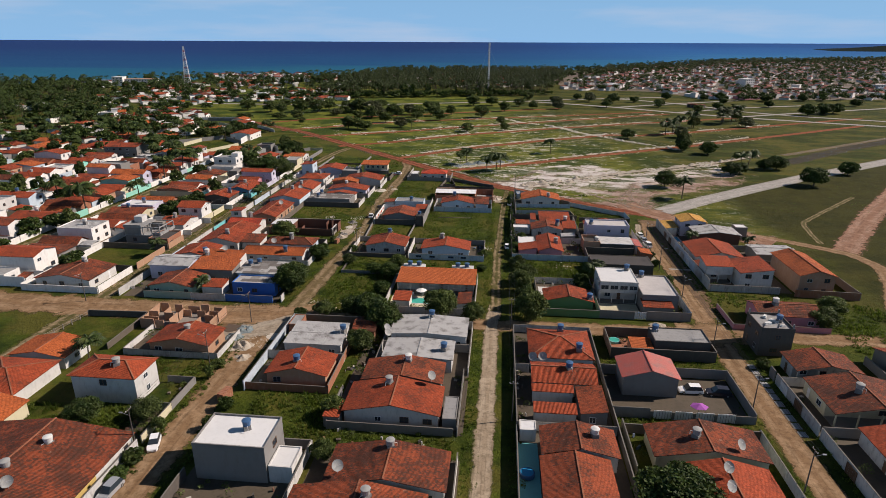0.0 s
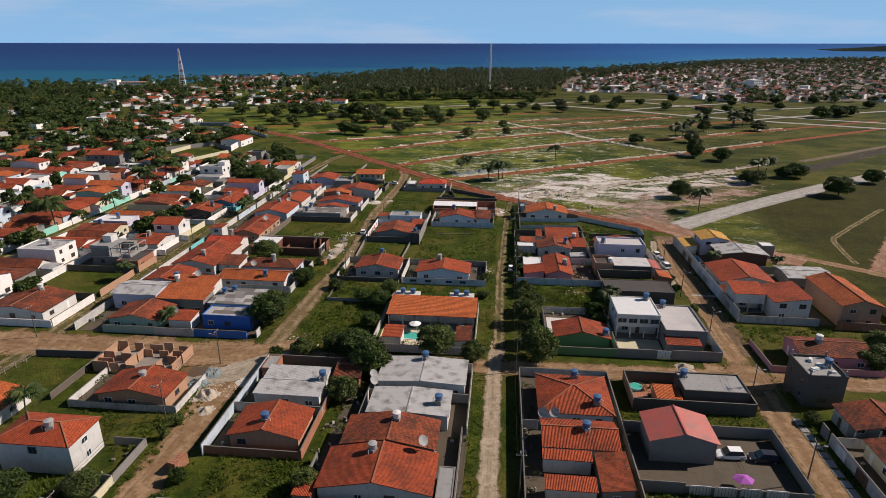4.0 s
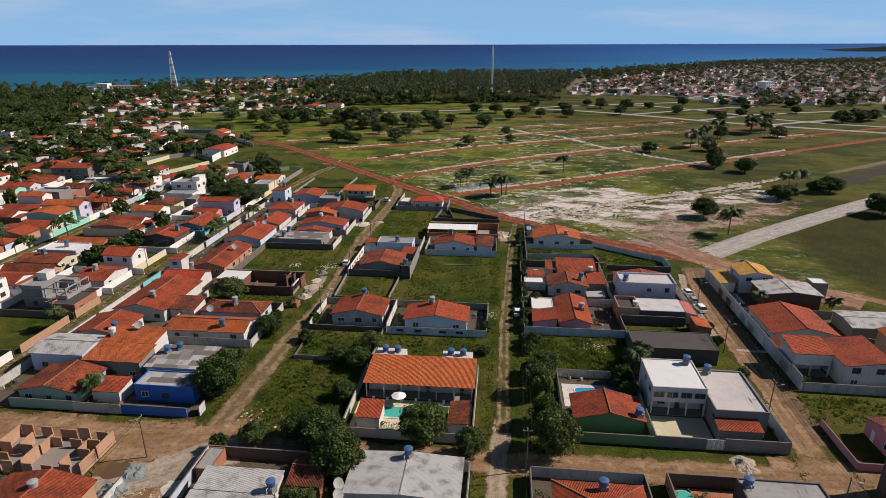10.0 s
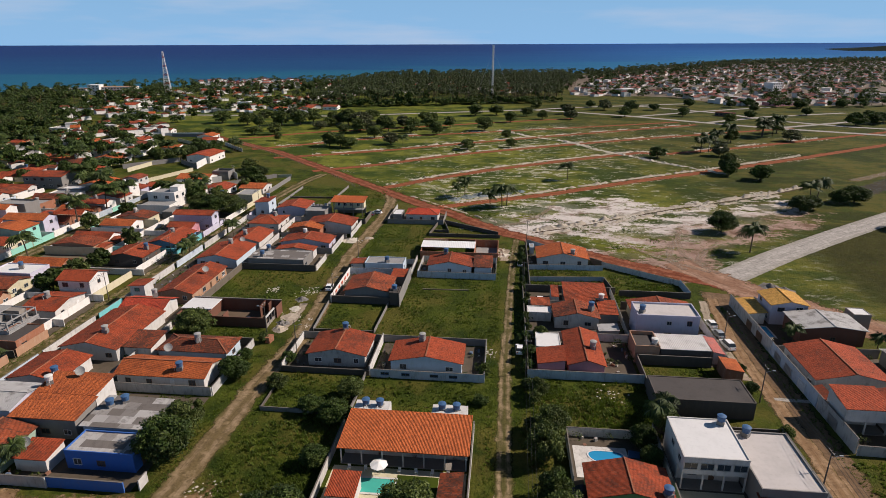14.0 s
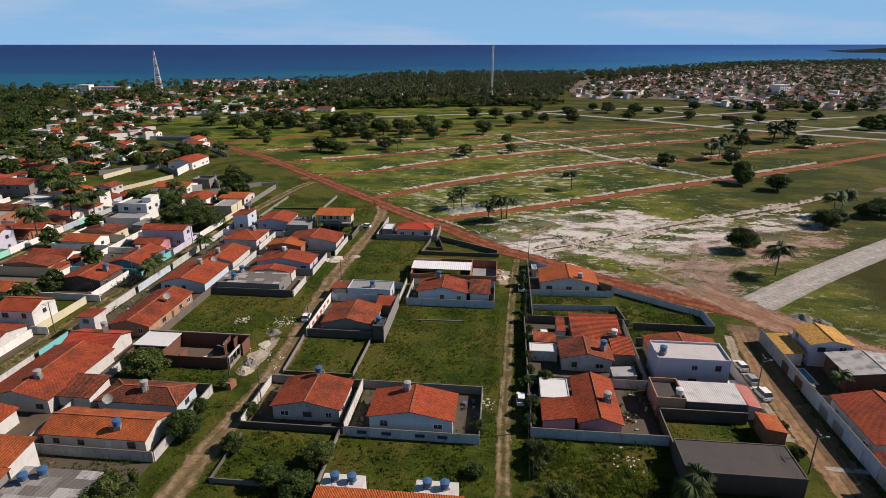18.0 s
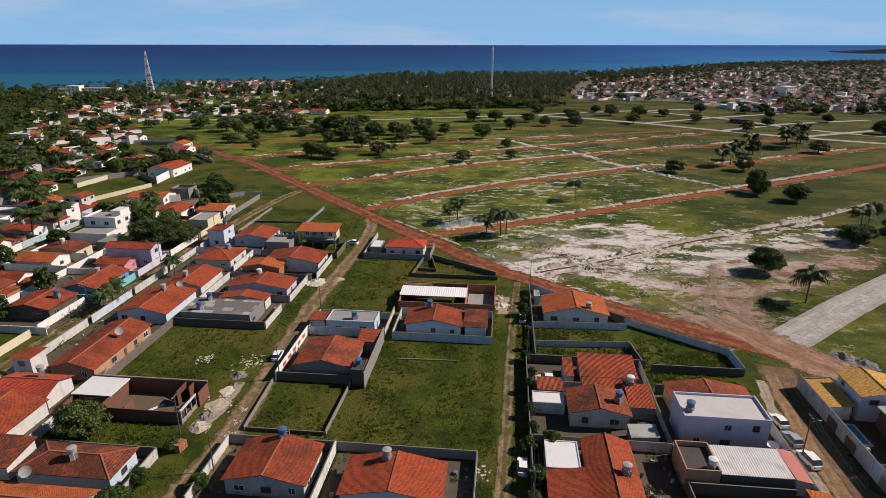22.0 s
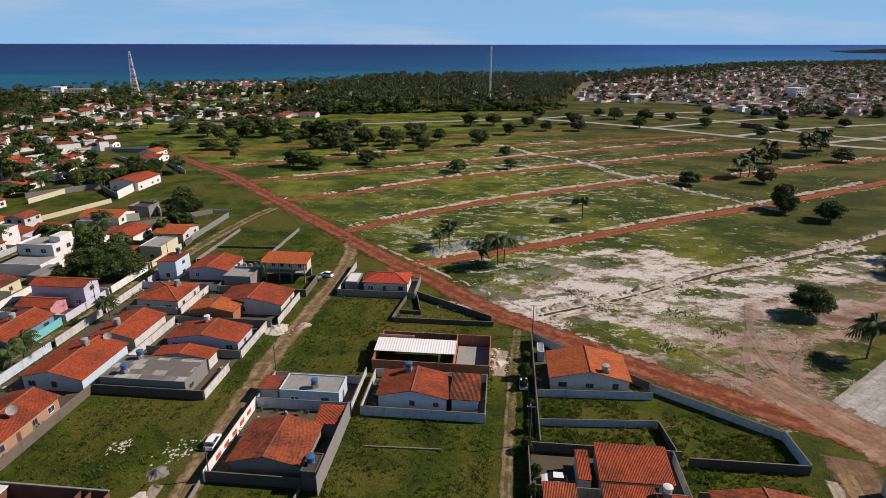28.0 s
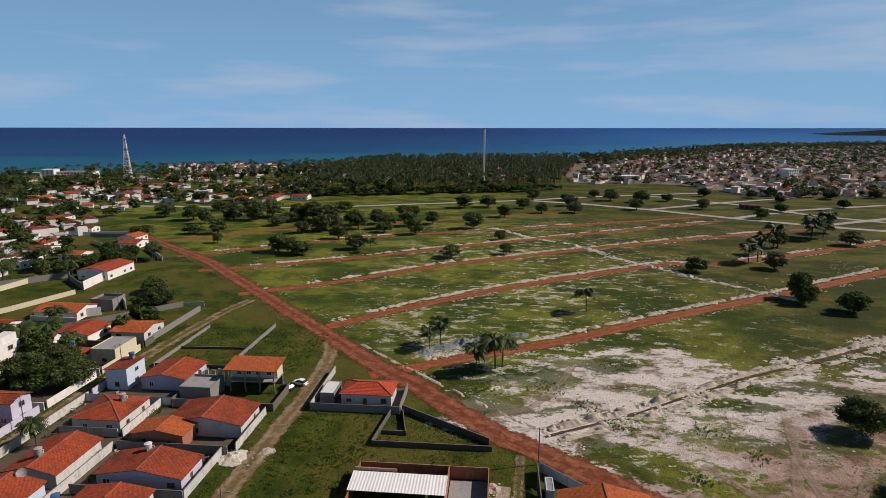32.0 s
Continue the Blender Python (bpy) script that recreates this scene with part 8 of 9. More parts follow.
pile(-57.8, 113.6, 3.2, 1.6, "sandpile", "heap of pale builders' sand beside the street"), pile(-61.6, 117.6, 2.8, 1.5, "spoil", "heap of grey gravel beside the street"), pile(39.6, 133.6, 2.6, 1.1, "sandpile", "heap of sand on the cross street"), pile(-60.5, 121.5, 3.0, 0.9, "spoil", "low heap of grey gravel at the corner"), pile(-55.6, 108.6, 2.4, 0.8, "sandpile", "heap of trodden sand beside the street"), pile(-52.6, 119.0, 2.2, 0.6, "stone", "low heap of rubble at the corner")
pile(-55.9, 196.0, 2.0, 1.4, "rubblegrey", "heap of grey builders' gravel on the street"), pile(-55.6, 192.8, 2.0, 1.3, "sandpile", "heap of pale rubble on the street"), pile(-55.2, 199.6, 2.8, 0.45, "sandpile", "low spread of pinkish rubble on the street"), pile(-55.4, 204.6, 2.2, 0.35, "stone", "flat patch of pale mortar by the street"), pile(-56.0, 210.6, 2.0, 1.1, "rubblegrey", "heap of grey gravel by the plot"), pile(-55.2, 261.6, 3.6, 1.0, "stone", "heap of white limestone by the street"), pile(-49.4, 264.6, 2.0, 0.8, "sandpile", "heap of sand by the street"), pile(-1.6, 251.4, 2.8, 1.2, "stone", "heap of pale rubble beside the lane"), pile(-2.2, 256.0, 2.2, 0.9, "sandpile", "heap of sand beside the lane")
pile(75.4, 232.0, 3.4, 1.3, "rubblegrey", "dark heap of grey paving stones"), pile(78.6, 229.4, 3.0, 1.1, "rubblegrey", "dark heap of grey paving stones")
st = base("brick_stack", pose(-52.4, 93.2, 0, 0, 0, 78), "stack of red clay bricks on the street", "bricks")
for i in range(6):
    for j in range(2):
        for k in range(4):
            part("brick_pack", Geo().box(-1.5 + i * 0.5, -1.04 + i * 0.5, -0.7 + j * 0.7, -0.04 + j * 0.7, k * 0.5, k * 0.5 + 0.47), "brick", st)
st = base("brick_stack", pose(-55.6, 186.6, 0, 0, 0, 80), "stack of red clay bricks on the verge", "bricks")
for i in range(4):
    for k in range(3):
        part("brick_pack", Geo().box(-1.0 + i * 0.5, -0.54 + i * 0.5, -0.6, 0.6, k * 0.5, k * 0.5 + 0.47), "brick", st)


def bank(pts, width, height, mat, label, full=0.22):
    """An uneven ridge of thrown-up earth along a line."""
    line = []
    for a, b in zip(pts, pts[1:]):
        n = max(1, int(math.hypot(b[0] - a[0], b[1] - a[1]) / 0.7))
        line += [(a[0] + (b[0] - a[0]) * i / n, a[1] + (b[1] - a[1]) * i / n) for i in range(n)]
    g, rows_ = Geo(), []
    for i, p in enumerate(line):
        q = line[min(i + 1, len(line) - 1)] if i + 1 < len(line) else p
        o = line[i - 1] if i else p
        d = Vector((q[0] - o[0], q[1] - o[1])).normalized()
        row = []
        for k in range(7):
            u = k / 3 - 1
            x, y = p[0] - d.y * u * width / 2, p[1] + d.x * u * width / 2
            hump = (1 - u * u) * height * max(0.0, full + 1.5 * noise.noise((x * 0.30, y * 0.30, 2.0)) + 0.7 * noise.noise((x * 1.3, y * 1.3, 5.0)))
            row.append((x, y, hump - 0.06))
        rows_.append(row)
    for r0, r1 in zip(rows_, rows_[1:]):
        for k in range(6):
            g.face([r0[k + 1], r0[k], r1[k], r1[k + 1]])
    return tagged(part("earth_bank", g, mat), label, "bank")


bank([(10, 279), (29, 289.5), (64, 313.5), (96, 331.5), (125, 349), (158, 374)], 2.6, 1.2, "bank", "pale clods of earth thrown up along the ditch", 0.5)
bank([(12, 275), (30, 284.6), (65, 308.6), (97, 326.6), (126, 344.6)], 2.4, 0.8, "bank", "pale clods of earth thrown up along the ditch", 0.35)
for T, name in (([(-20, 313), (20, 336), (65, 367), (120, 401), (183, 444)], "near"), ([(-40, 361), (-9, 388), (29, 415), (83, 449)], "middle"), ([(-72, 398), (-29, 434), (34, 472), (106, 512)], "far"), ([(-109, 427), (-71, 448), (-34, 473), (60, 530)], "farther")):
    bank([(x - 2.5, y + 4.4) for x, y in T], 2.6, 0.9, "bank", "broken pale bank of spoil beside a red track")
bank([(-45, 328), (-30, 313), (-4, 289), (14, 274)], 1.6, 0.5, "bank", "low earth kerb along the red road")
bank([(-3, 541), (19, 509)], 4, 1.2, "stone", "ridge of rubble across the field"), bank([(37, 496), (53, 474)], 4, 1.2, "stone", "ridge of rubble across the field"), bank([(57, 460), (77, 436), (91, 416), (108, 399), (115, 388)], 3.5, 1.1, "stone", "ridge of rubble across the field")
# ---------------------------------------------------------------- weeds, rubble and stones
wr = random.Random(99)


def fill(x0, x1, y0, y1, per, lo, hi):
    pts = []
    for _ in range(int((x1 - x0) * (y1 - y0) * per * 1.2)):
        x, y = wr.uniform(x0, x1), wr.uniform(y0, y1)
        q = noise.noise((x * 0.13, y * 0.13, 4.0))
        if q > -0.25 + wr.uniform(-0.3, 0.3):
            pts.append((x, y, wr.uniform(lo, hi) * (1 + 0.9 * max(0, q))))
    return pts


def weedy_plot(b, d, lo, hi):
    scatter("weeds", "tall green weeds filling a vacant plot", "weeds", "weed", fill(*b, d, lo, hi), tuft)


weedy_plot((-46.5, -29.8, 134, 159.5), 1.6, 0.3, 0.7)
weedy_plot((-46.5, -30, 160.5, 173.5), 1.4, 0.3, 0.65)
weedy_plot((-29, -6, 160, 173.3), 1.3, 0.3, 0.6)
weedy_plot((4.8, 27.6, 158.6, 176), 2.2, 0.35, 0.9)
weedy_plot((3.8, 10, 134, 153), 1.4, 0.3, 0.6)
weedy_plot((-28.0, -3.6, 190, 229), 1.1, 0.2, 0.46)
weedy_plot((-28.4, -22, 190, 229), 0.8, 0.3, 0.6)
weedy_plot((-9, -3.6, 192, 229), 0.6, 0.25, 0.5)
weedy_plot((-46.4, -29.4, 190, 208.5), 0.7, 0.2, 0.42)
weedy_plot((-81, -57.5, 204, 230), 1.0, 0.25, 0.5)
weedy_plot((-30, -7, 80, 86), 1.6, 0.3, 0.7)
weedy_plot((-46.5, -30.5, 81, 96.5), 1.6, 0.3, 0.75)
weedy_plot((7, 47, 223, 229), 1.6, 0.3, 0.7)
weedy_plot((8, 28, 232, 239), 2.4, 0.35, 0.7)
weedy_plot((30, 48.6, 222.5, 231), 2.0, 0.35, 0.7)
weedy_plot((30.4, 39, 231, 236.4), 2.2, 0.35, 0.7)
weedy_plot((29.5, 48, 213.6, 220.8), 1.4, 0.3, 0.7)
weedy_plot((-46, -4, 260, 268.5), 0.9, 0.2, 0.45)
weedy_plot((-46.5, -28.5, 243, 283), 0.9, 0.2, 0.45)
weedy_plot((-27.5, -4, 270, 279), 1.0, 0.25, 0.5)
weedy_plot((57, 80, 146.5, 155.5), 1.5, 0.3, 0.7)
weedy_plot((82, 100, 124, 152), 1.2, 0.3, 0.8)
weedy_plot((22.6, 46.4, 91, 95), 1.4, 0.3, 0.7)
weedy_plot((22.4, 47, 111, 116.8), 1.5, 0.3, 0.6)
weedy_plot((-66, -61.5, 99, 107), 1.4, 0.3, 0.7)
weedy_plot((-84, -67, 98.5, 106.8), 1.3, 0.3, 0.6)
weedy_plot((-99, -56, 303, 338), 0.7, 0.25, 0.5)
weedy_plot((-90, -62, 79, 88.5), 1.3, 0.3, 0.8)
weedy_plot((-31, -26, 106, 127), 1.2, 0.3, 0.6)
weedy_plot((29, 44, 176.2, 184), 1.3, 0.25, 0.5)
weedy_plot((-80, -60, 185, 192.8), 1.3, 0.3, 0.6)
weedy_plot((-80.6, -60, 156.5, 163), 1.3, 0.3, 0.6)
verge = []
for xl, ya, yb, w in ((-4.4, 62, 127, 1.2), (3.2, 62, 127, 0.7), (-3.2, 136, 228, 1.2), (3.2, 152, 262, 1.2), (-2.6, 190, 245, 1.0), (-60.2, 60, 118, 1.2), (-51.2, 62, 95, 1.0), (-55.4, 138, 182, 1.2), (-47.6, 134, 172, 0.8), (-55.6, 220, 290, 1.4), (-46.6, 243, 282, 1.4), (48.2, 62, 160, 0.9), (56.6, 62, 216, 0.6), (48.6, 176, 218, 1.0), (-104.6, 140, 300, 0.9), (-108.2, 140, 340, 0.7)):
    for _ in range(int((yb - ya) * 6)):
        verge.append((xl + wr.gauss(0, w * 0.6), wr.uniform(ya, yb), wr.uniform(0.18, 0.45)))
scatter("verge_weeds", "ragged weeds along the street verges", "weeds", "weed", verge, tuft)
field = []
for _ in range(9000):
    y = 245 + 330 * wr.random() ** 1.6
    x = wr.uniform(-190, 190)
    if (x - 82) * 0.677 + (y - 214) * 0.737 > 8 and noise.noise((x * 0.04, y * 0.04, 1.0)) > -0.1:
        field.append((x, y, wr.uniform(0.15, 0.34)))
scatter("field_weeds", "scattered weeds over the open field", "weeds", "weed", field, tuft)
stones = []


def along(pts, off, per, lo, hi, spread=0.7):
    for (xa, ya), (xb, yb) in zip(pts, pts[1:]):
        L = math.hypot(xb - xa, yb - ya)
        nx, ny = -(yb - ya) / L, (xb - xa) / L
        for _ in range(int(L * per)):
            q = wr.random()
            x, y = xa + (xb - xa) * q, ya + (yb - ya) * q
            if noise.noise((x * 0.09, y * 0.09, 8.0)) < 0.04 + wr.uniform(-0.10, 0.10):
                continue
            o = off + wr.gauss(0, spread)
            stones.append((x + nx * o, y + ny * o, wr.uniform(lo, hi)))


T1 = [(-20, 313), (-7, 321), (20, 336), (65, 367), (120, 401), (183, 444)]
T2 = [(-56, 344), (-40, 361), (-9, 388), (29, 415), (83, 449), (101, 447), (153, 474), (228, 519)]
T3 = [(-98, 380), (-72, 398), (-29, 434), (34, 472), (106, 512), (168, 543)]
T4 = [(-133, 416), (-109, 427), (-71, 448), (-34, 473), (60, 530), (160, 590)]
T5 = [(-160, 446), (-126, 472), (-83, 503), (4, 540), (82, 575)]
for T in (T1, T2, T3, T4, T5):
    along(T, 4.8, 4.5, 0.25, 0.95, 0.9)
    along(T, -4.2, 2.0, 0.15, 0.5)
    along(T, 12, 3.0, 0.12, 0.42, 5.5)
along([(9, 276), (29, 287), (64, 311), (96, 329), (125, 347)], 2.6, 12, 0.2, 0.95, 1.8)
along([(9, 276), (29, 287), (64, 311), (96, 329), (125, 347)], -2.6, 9, 0.2, 0.8, 1.6)
along([(-3, 541), (19, 509), (37, 496), (53, 474), (57, 460), (77, 436), (91, 416), (108, 399), (115, 388)], 0.0, 7, 0.25, 0.8, 1.2)
along([(-45, 322), (-32, 309), (-5, 286), (14, 268)], 5.2, 2.2, 0.12, 0.35, 0.8)
along([(-100, 384), (-54, 333)], 5.6, 1.2, 0.12, 0.35, 0.9)
for x, y, r, n in ((-56, 116, 4, 90), (-47, 137, 5, 60), (-55, 200, 3, 70), (-55.5, 216, 3, 60), (-66, 216.5, 2.6, 60), (-49.7, 199, 1.0, 26), (-49.7, 195, 1.0, 30), (-49.3, 191, 1.2, 30), (-10, 330, 9, 260), (-22, 322, 6, 200), (-1, 252, 4, 120), (30, 300, 14, 120), (60, 290, 20, 160), (95, 320, 16, 140), (-52, 262, 4, 60), (-4, 186, 2, 25), (20, 172, 3, 30)):
    for _ in range(n):
        stones.append((x + wr.gauss(0, r * 0.5), y + wr.gauss(0, r * 0.5), wr.uniform(0.1, 0.35)))
scatter("rubble", "pale limestone rubble along tracks and spoil heaps", "rubble", "stone", stones, rock)
for x, y, r, h in ((-12, 331, 4.5, 1.8), (-6, 333, 4, 1.6), (-18, 327, 4, 1.5), (0, 336, 3.5, 1.3), (-23, 322, 3.2, 1.2), (6, 340, 3, 1.0)):
    pile(x, y, r, h, "spoil", "blue-grey heap of quarry spoil in the field")
# shrubs and odds and ends in the yards
yr = random.Random(8)
green, odds = [], []


def fill_yard(x0, x1, y0, y1):
    area = (x1 - x0) * (y1 - y0)
    for _ in range(int(area * 0.10) + 1):
        green.append((yr.uniform(x0, x1), yr.uniform(y0, y1), 0.0, yr.uniform(0.4, 1.1)))
    for _ in range(int(area * 0.09) + 2):
        odds.append((yr.uniform(x0, x1), yr.uniform(y0, y1)))


fill_yard(-49, -31, 63, 71)
fill_yard(-30, -6.5, 79, 86)
fill_yard(-9, -6.8, 88, 105)
fill_yard(-32.6, -26.2, 98, 126)
fill_yard(-49, -47.4, 98, 120)
fill_yard(-83, -79, 108, 119)
fill_yard(-66, -61.4, 80, 97)
fill_yard(-28, -7, 135, 138.5)
fill_yard(-47, -44, 176, 188)
fill_yard(-29.5, -28.9, 176, 188)
fill_yard(-8.6, -5, 175, 188)
fill_yard(-28, -25.4, 175, 188)
fill_yard(-46.6, -44.8, 211, 229)
fill_yard(-46, -30, 227, 230)
fill_yard(-26, -24.6, 231, 243)
fill_yard(-9.8, -3.6, 241, 243)
fill_yard(4.4, 6.8, 90, 126)
fill_yard(21, 21.6, 90, 126)
fill_yard(26, 34, 118, 126)
fill_yard(23.4, 25.6, 80, 90)
fill_yard(21, 25.6, 147.8, 157.6)
fill_yard(11, 20, 155.8, 157.8)
fill_yard(38, 47.8, 138, 142)
fill_yard(46.8, 48, 143, 160)
fill_yard(21.4, 28, 178, 194)
fill_yard(5, 8, 194.6, 212)
fill_yard(27.2, 28.3, 195, 221)
fill_yard(45, 47.2, 195, 206)
fill_yard(7, 9, 241, 258)
fill_yard(25, 28.4, 241, 252)
fill_yard(58, 61, 62, 110)
fill_yard(60, 66, 158, 163)
fill_yard(76, 81, 172, 192)
fill_yard(60.5, 66, 193, 199)
fill_yard(-81, -74, 137, 140)
fill_yard(-82, -74.5, 156, 163)
fill_yard(-60, -58.8, 164, 184)
fill_yard(-102, -96, 139, 149)
fill_yard(-102, -99.5, 160, 202)
fill_yard(-85, -82.6, 140, 200)
fill_yard(-102, -97, 206, 246)
fill_yard(-84, -82.6, 206, 262)
fill_yard(-81, -77, 248, 262)
fill_yard(-62, -58.4, 241, 262)
fill_yard(-102, -97, 262, 288)
fill_yard(-83.6, -80.5, 268, 281)
fill_yard(-131, -127, 224, 300)
fill_yard(-112.6, -110, 224, 316)
lv, lf = leaf_cloud(np.random.default_rng(77), [(x, y, r * 0.7, r) for x, y, z, r in green], 44, 0.15)
tagged(new("garden_shrubs", cloud_mesh("garden_shrubs", lv, lf, "leaf2")), "garden shrubs and potted plants in the yards", "shrubs", "", "stuff")
vs, fs = [], []
for x, y in odds:
    a = yr.uniform(0, 3.14)
    w, d, h = yr.uniform(0.15, 0.9), yr.uniform(0.15, 0.6), yr.uniform(0.1, 0.8)
    ca, sa = math.cos(a), math.sin(a)
    k = len(vs)
    vs += [(x + ca * px * w - sa * py * d, y + sa * px * w + ca * py * d, z) for z in (0.0, h) for px, py in ((-0.5, -0.5), (0.5, -0.5), (0.5, 0.5), (-0.5, 0.5))]
    fs += [(k, k + 1, k + 5, k + 4), (k + 1, k + 2, k + 6, k + 5), (k + 2, k + 3, k + 7, k + 6), (k + 3, k, k + 4, k + 7), (k + 4, k + 5, k + 6, k + 7)]
tagged(new("yard_clutter", raw_mesh("yard_clutter", vs, fs, "clutter")), "crates, buckets and building scraps lying about the yards", "clutter", "", "stuff")
# low leafy growth in the vacant plots
low = []


def growth_in_plot(x0, x1, y0, y1, per):
    for _ in range(int((x1 - x0) * (y1 - y0) * per * 2)):
        x, y = yr.uniform(x0, x1), yr.uniform(y0, y1)
        if noise.noise((x * 0.16, y * 0.16, 4.0)) > yr.uniform(-0.3, 0.35):
            r = yr.uniform(0.2, 0.6)
            low.append((x, y, r * 0.35, r))


growth_in_plot(-46.5, -29.8, 134, 159.5, 0.35)
growth_in_plot(-46.5, -30, 160.5, 173.5, 0.25)
growth_in_plot(-29, -6, 160, 173.3, 0.2)
growth_in_plot(4.8, 27.6, 158.8, 176, 0.45)
growth_in_plot(20.8, 25.6, 148, 157.8, 0.6)
growth_in_plot(3.8, 10, 134, 153, 0.3)
growth_in_plot(-28.4, -3.6, 190, 229, 0.1)
growth_in_plot(-46.4, -29.4, 190, 208.5, 0.12)
growth_in_plot(-81, -57.5, 204, 230, 0.1)
growth_in_plot(-46.5, -30.5, 81, 96.5, 0.35)
growth_in_plot(7, 48, 223, 231, 0.4)
growth_in_plot(8, 28, 232, 239, 0.4)
growth_in_plot(30.4, 38.5, 231, 236.4, 0.4)
growth_in_plot(-46, -4, 260, 268.5, 0.1)
growth_in_plot(-46.5, -28.5, 243, 283, 0.1)
growth_in_plot(57, 80, 146.5, 155.5, 0.25)
growth_in_plot(82, 100, 124, 152, 0.2)
growth_in_plot(22.6, 46.4, 91, 95, 0.3)
growth_in_plot(22.4, 47, 111, 116.8, 0.3)
growth_in_plot(-66, -61.5, 99, 107, 0.4)
growth_in_plot(-84, -67, 98.5, 106.8, 0.3)
growth_in_plot(-90, -62, 79, 88.5, 0.4)
growth_in_plot(-60, -57.5, 64, 116, 0.3)
growth_in_plot(-51.5, -49.5, 64, 96, 0.3)
growth_in_plot(3.2, 5.5, 62, 126, 0.2)
growth_in_plot(-6, -3.6, 62, 126, 0.12)
growth_in_plot(-99, -56, 303, 338, 0.08)
growth_in_plot(56, 58, 62, 120, 0.15)
growth_in_plot(-30, -7, 80, 86, 0.35)
growth_in_plot(-31, -26, 106, 127, 0.25)
lv, lf = leaf_cloud(np.random.default_rng(78), low, 26, 0.15, 0.5)
tagged(new("undergrowth", cloud_mesh("undergrowth", lv, lf, "weed")), "low leafy undergrowth in the vacant plots", "shrubs", "", "stuff")
bushes = []
for x, y, r, n in ((26, 282, 3, 60), (38, 262, 2.5, 40), (52, 272, 2.5, 40), (20, 292, 4, 60), (70, 262, 3, 50), (45, 282, 3, 40), (88, 300, 4, 50), (-6, 300, 5, 80), (12, 300, 5, 70), (33, 318, 5, 60)):
    for _ in range(n):
        bushes.append((x + wr.gauss(0, r * 0.55), y + wr.gauss(0, r * 0.55), wr.uniform(0.3, 0.6)))
scatter("shrubs", "low green shrubs growing on the sand", "shrubs", "weed", bushes, tuft)

# ---------------------------------------------------------------- trees of the field, the sand and the yards
for x, y, hgt, s in ((79, 284, 7.4, 5.2), (128, 375, 7.5, 5.8), (116, 385, 7.5, 5.0), (91, 433, 6.5, 5.6), (151, 333, 7.0, 6.0), (144, 331, 6.0, 4.4), (121, 316, 6.5, 5.2), (127, 320, 5.5, 4.0), (152, 294, 9.0, 6.5), (183, 323, 7, 5), (290, 596, 10, 9), (324, 618, 10, 9), (310, 606, 9, 8)):
    tree(x, y, hgt, s, "leaf", 2 if y < 350 else 1)


def field_tree(x, y, hgt, s):
    tree(x, y, hgt * 1.15, s * 1.1, "leaf2" if (x + y) % 4 else "leafdry", True)


field_tree(118, 392, 9, 5)
field_tree(130, 442, 7, 5)
field_tree(155, 495, 8, 5)
field_tree(199, 505, 7, 6)
field_tree(206, 545, 8, 5)
field_tree(58, 618, 7, 6)
field_tree(32, 615, 7, 5)
field_tree(3, 592, 8, 6)
field_tree(19, 640, 7, 6)
field_tree(-18, 540, 9, 7)
field_tree(0, 502, 5, 4)
field_tree(-26, 452, 5.5, 5.5)
field_tree(3, 462, 5, 4)
field_tree(-80, 468, 7, 5.5)
field_tree(-120, 457, 8, 6)
field_tree(-105, 451, 6, 6)
field_tree(-112, 455, 7, 5)
field_tree(-135, 565, 11, 9)
field_tree(-122, 558, 10, 8)
field_tree(-169, 575, 10, 8)
field_tree(-221, 556, 9, 8)
field_tree(-249, 567, 9, 8)
field_tree(-192, 559, 10, 8)
field_tree(-94, 532, 9, 6)
field_tree(-53, 515, 8, 5)
field_tree(-75, 534, 9, 6)
field_tree(-69, 571, 9, 6)
field_tree(-62, 545, 8, 6)
field_tree(-164, 477, 5, 3)
field_tree(-115, 520, 9, 6)
field_tree(-176, 561, 10, 8)
field_tree(-142, 376, 5, 5)
field_tree(-100, 545, 9, 6)
field_tree(-84, 552, 8, 6)
field_tree(60, 660, 8, 6)
field_tree(110, 640, 8, 6)
field_tree(100, 700, 9, 7)
field_tree(125, 690, 9, 7)
field_tree(165, 650, 7, 5)
field_tree(190, 600, 7, 5)
field_tree(30, 700, 9, 7)
field_tree(-30, 640, 9, 8)
field_tree(-10, 645, 8, 7)
for x, y, hgt in ((81, 262, 8.5), (31, 367, 8), (-2, 312, 8.5), (-7, 308, 7.0), (0, 314, 8), (-19, 328, 7.5), (-22, 325, 6), (122, 452, 9), (128, 456, 10), (138, 475, 10), (155, 500, 11), (187, 524, 12), (190, 530, 11), (196, 528, 10), (184, 518, 9), (206, 545, 12), (138, 338, 8), (131, 330, 8), (-70, 460, 7)):
    palm(x, y, hgt)
for i in range(24):
    q = random.Random(300 + i)
    tree(q.uniform(-230, -40), q.uniform(490, 610), q.uniform(6, 11), q.uniform(4, 8), q.choice(("leafdry", "leaf2", "leaf2", "leafdry")), True)
# yards and street corners


def yard_tree(x, y, hgt, s):
    tree(x, y, hgt, s, "leaf" if (int(x) % 2) else "leaf2", 2)


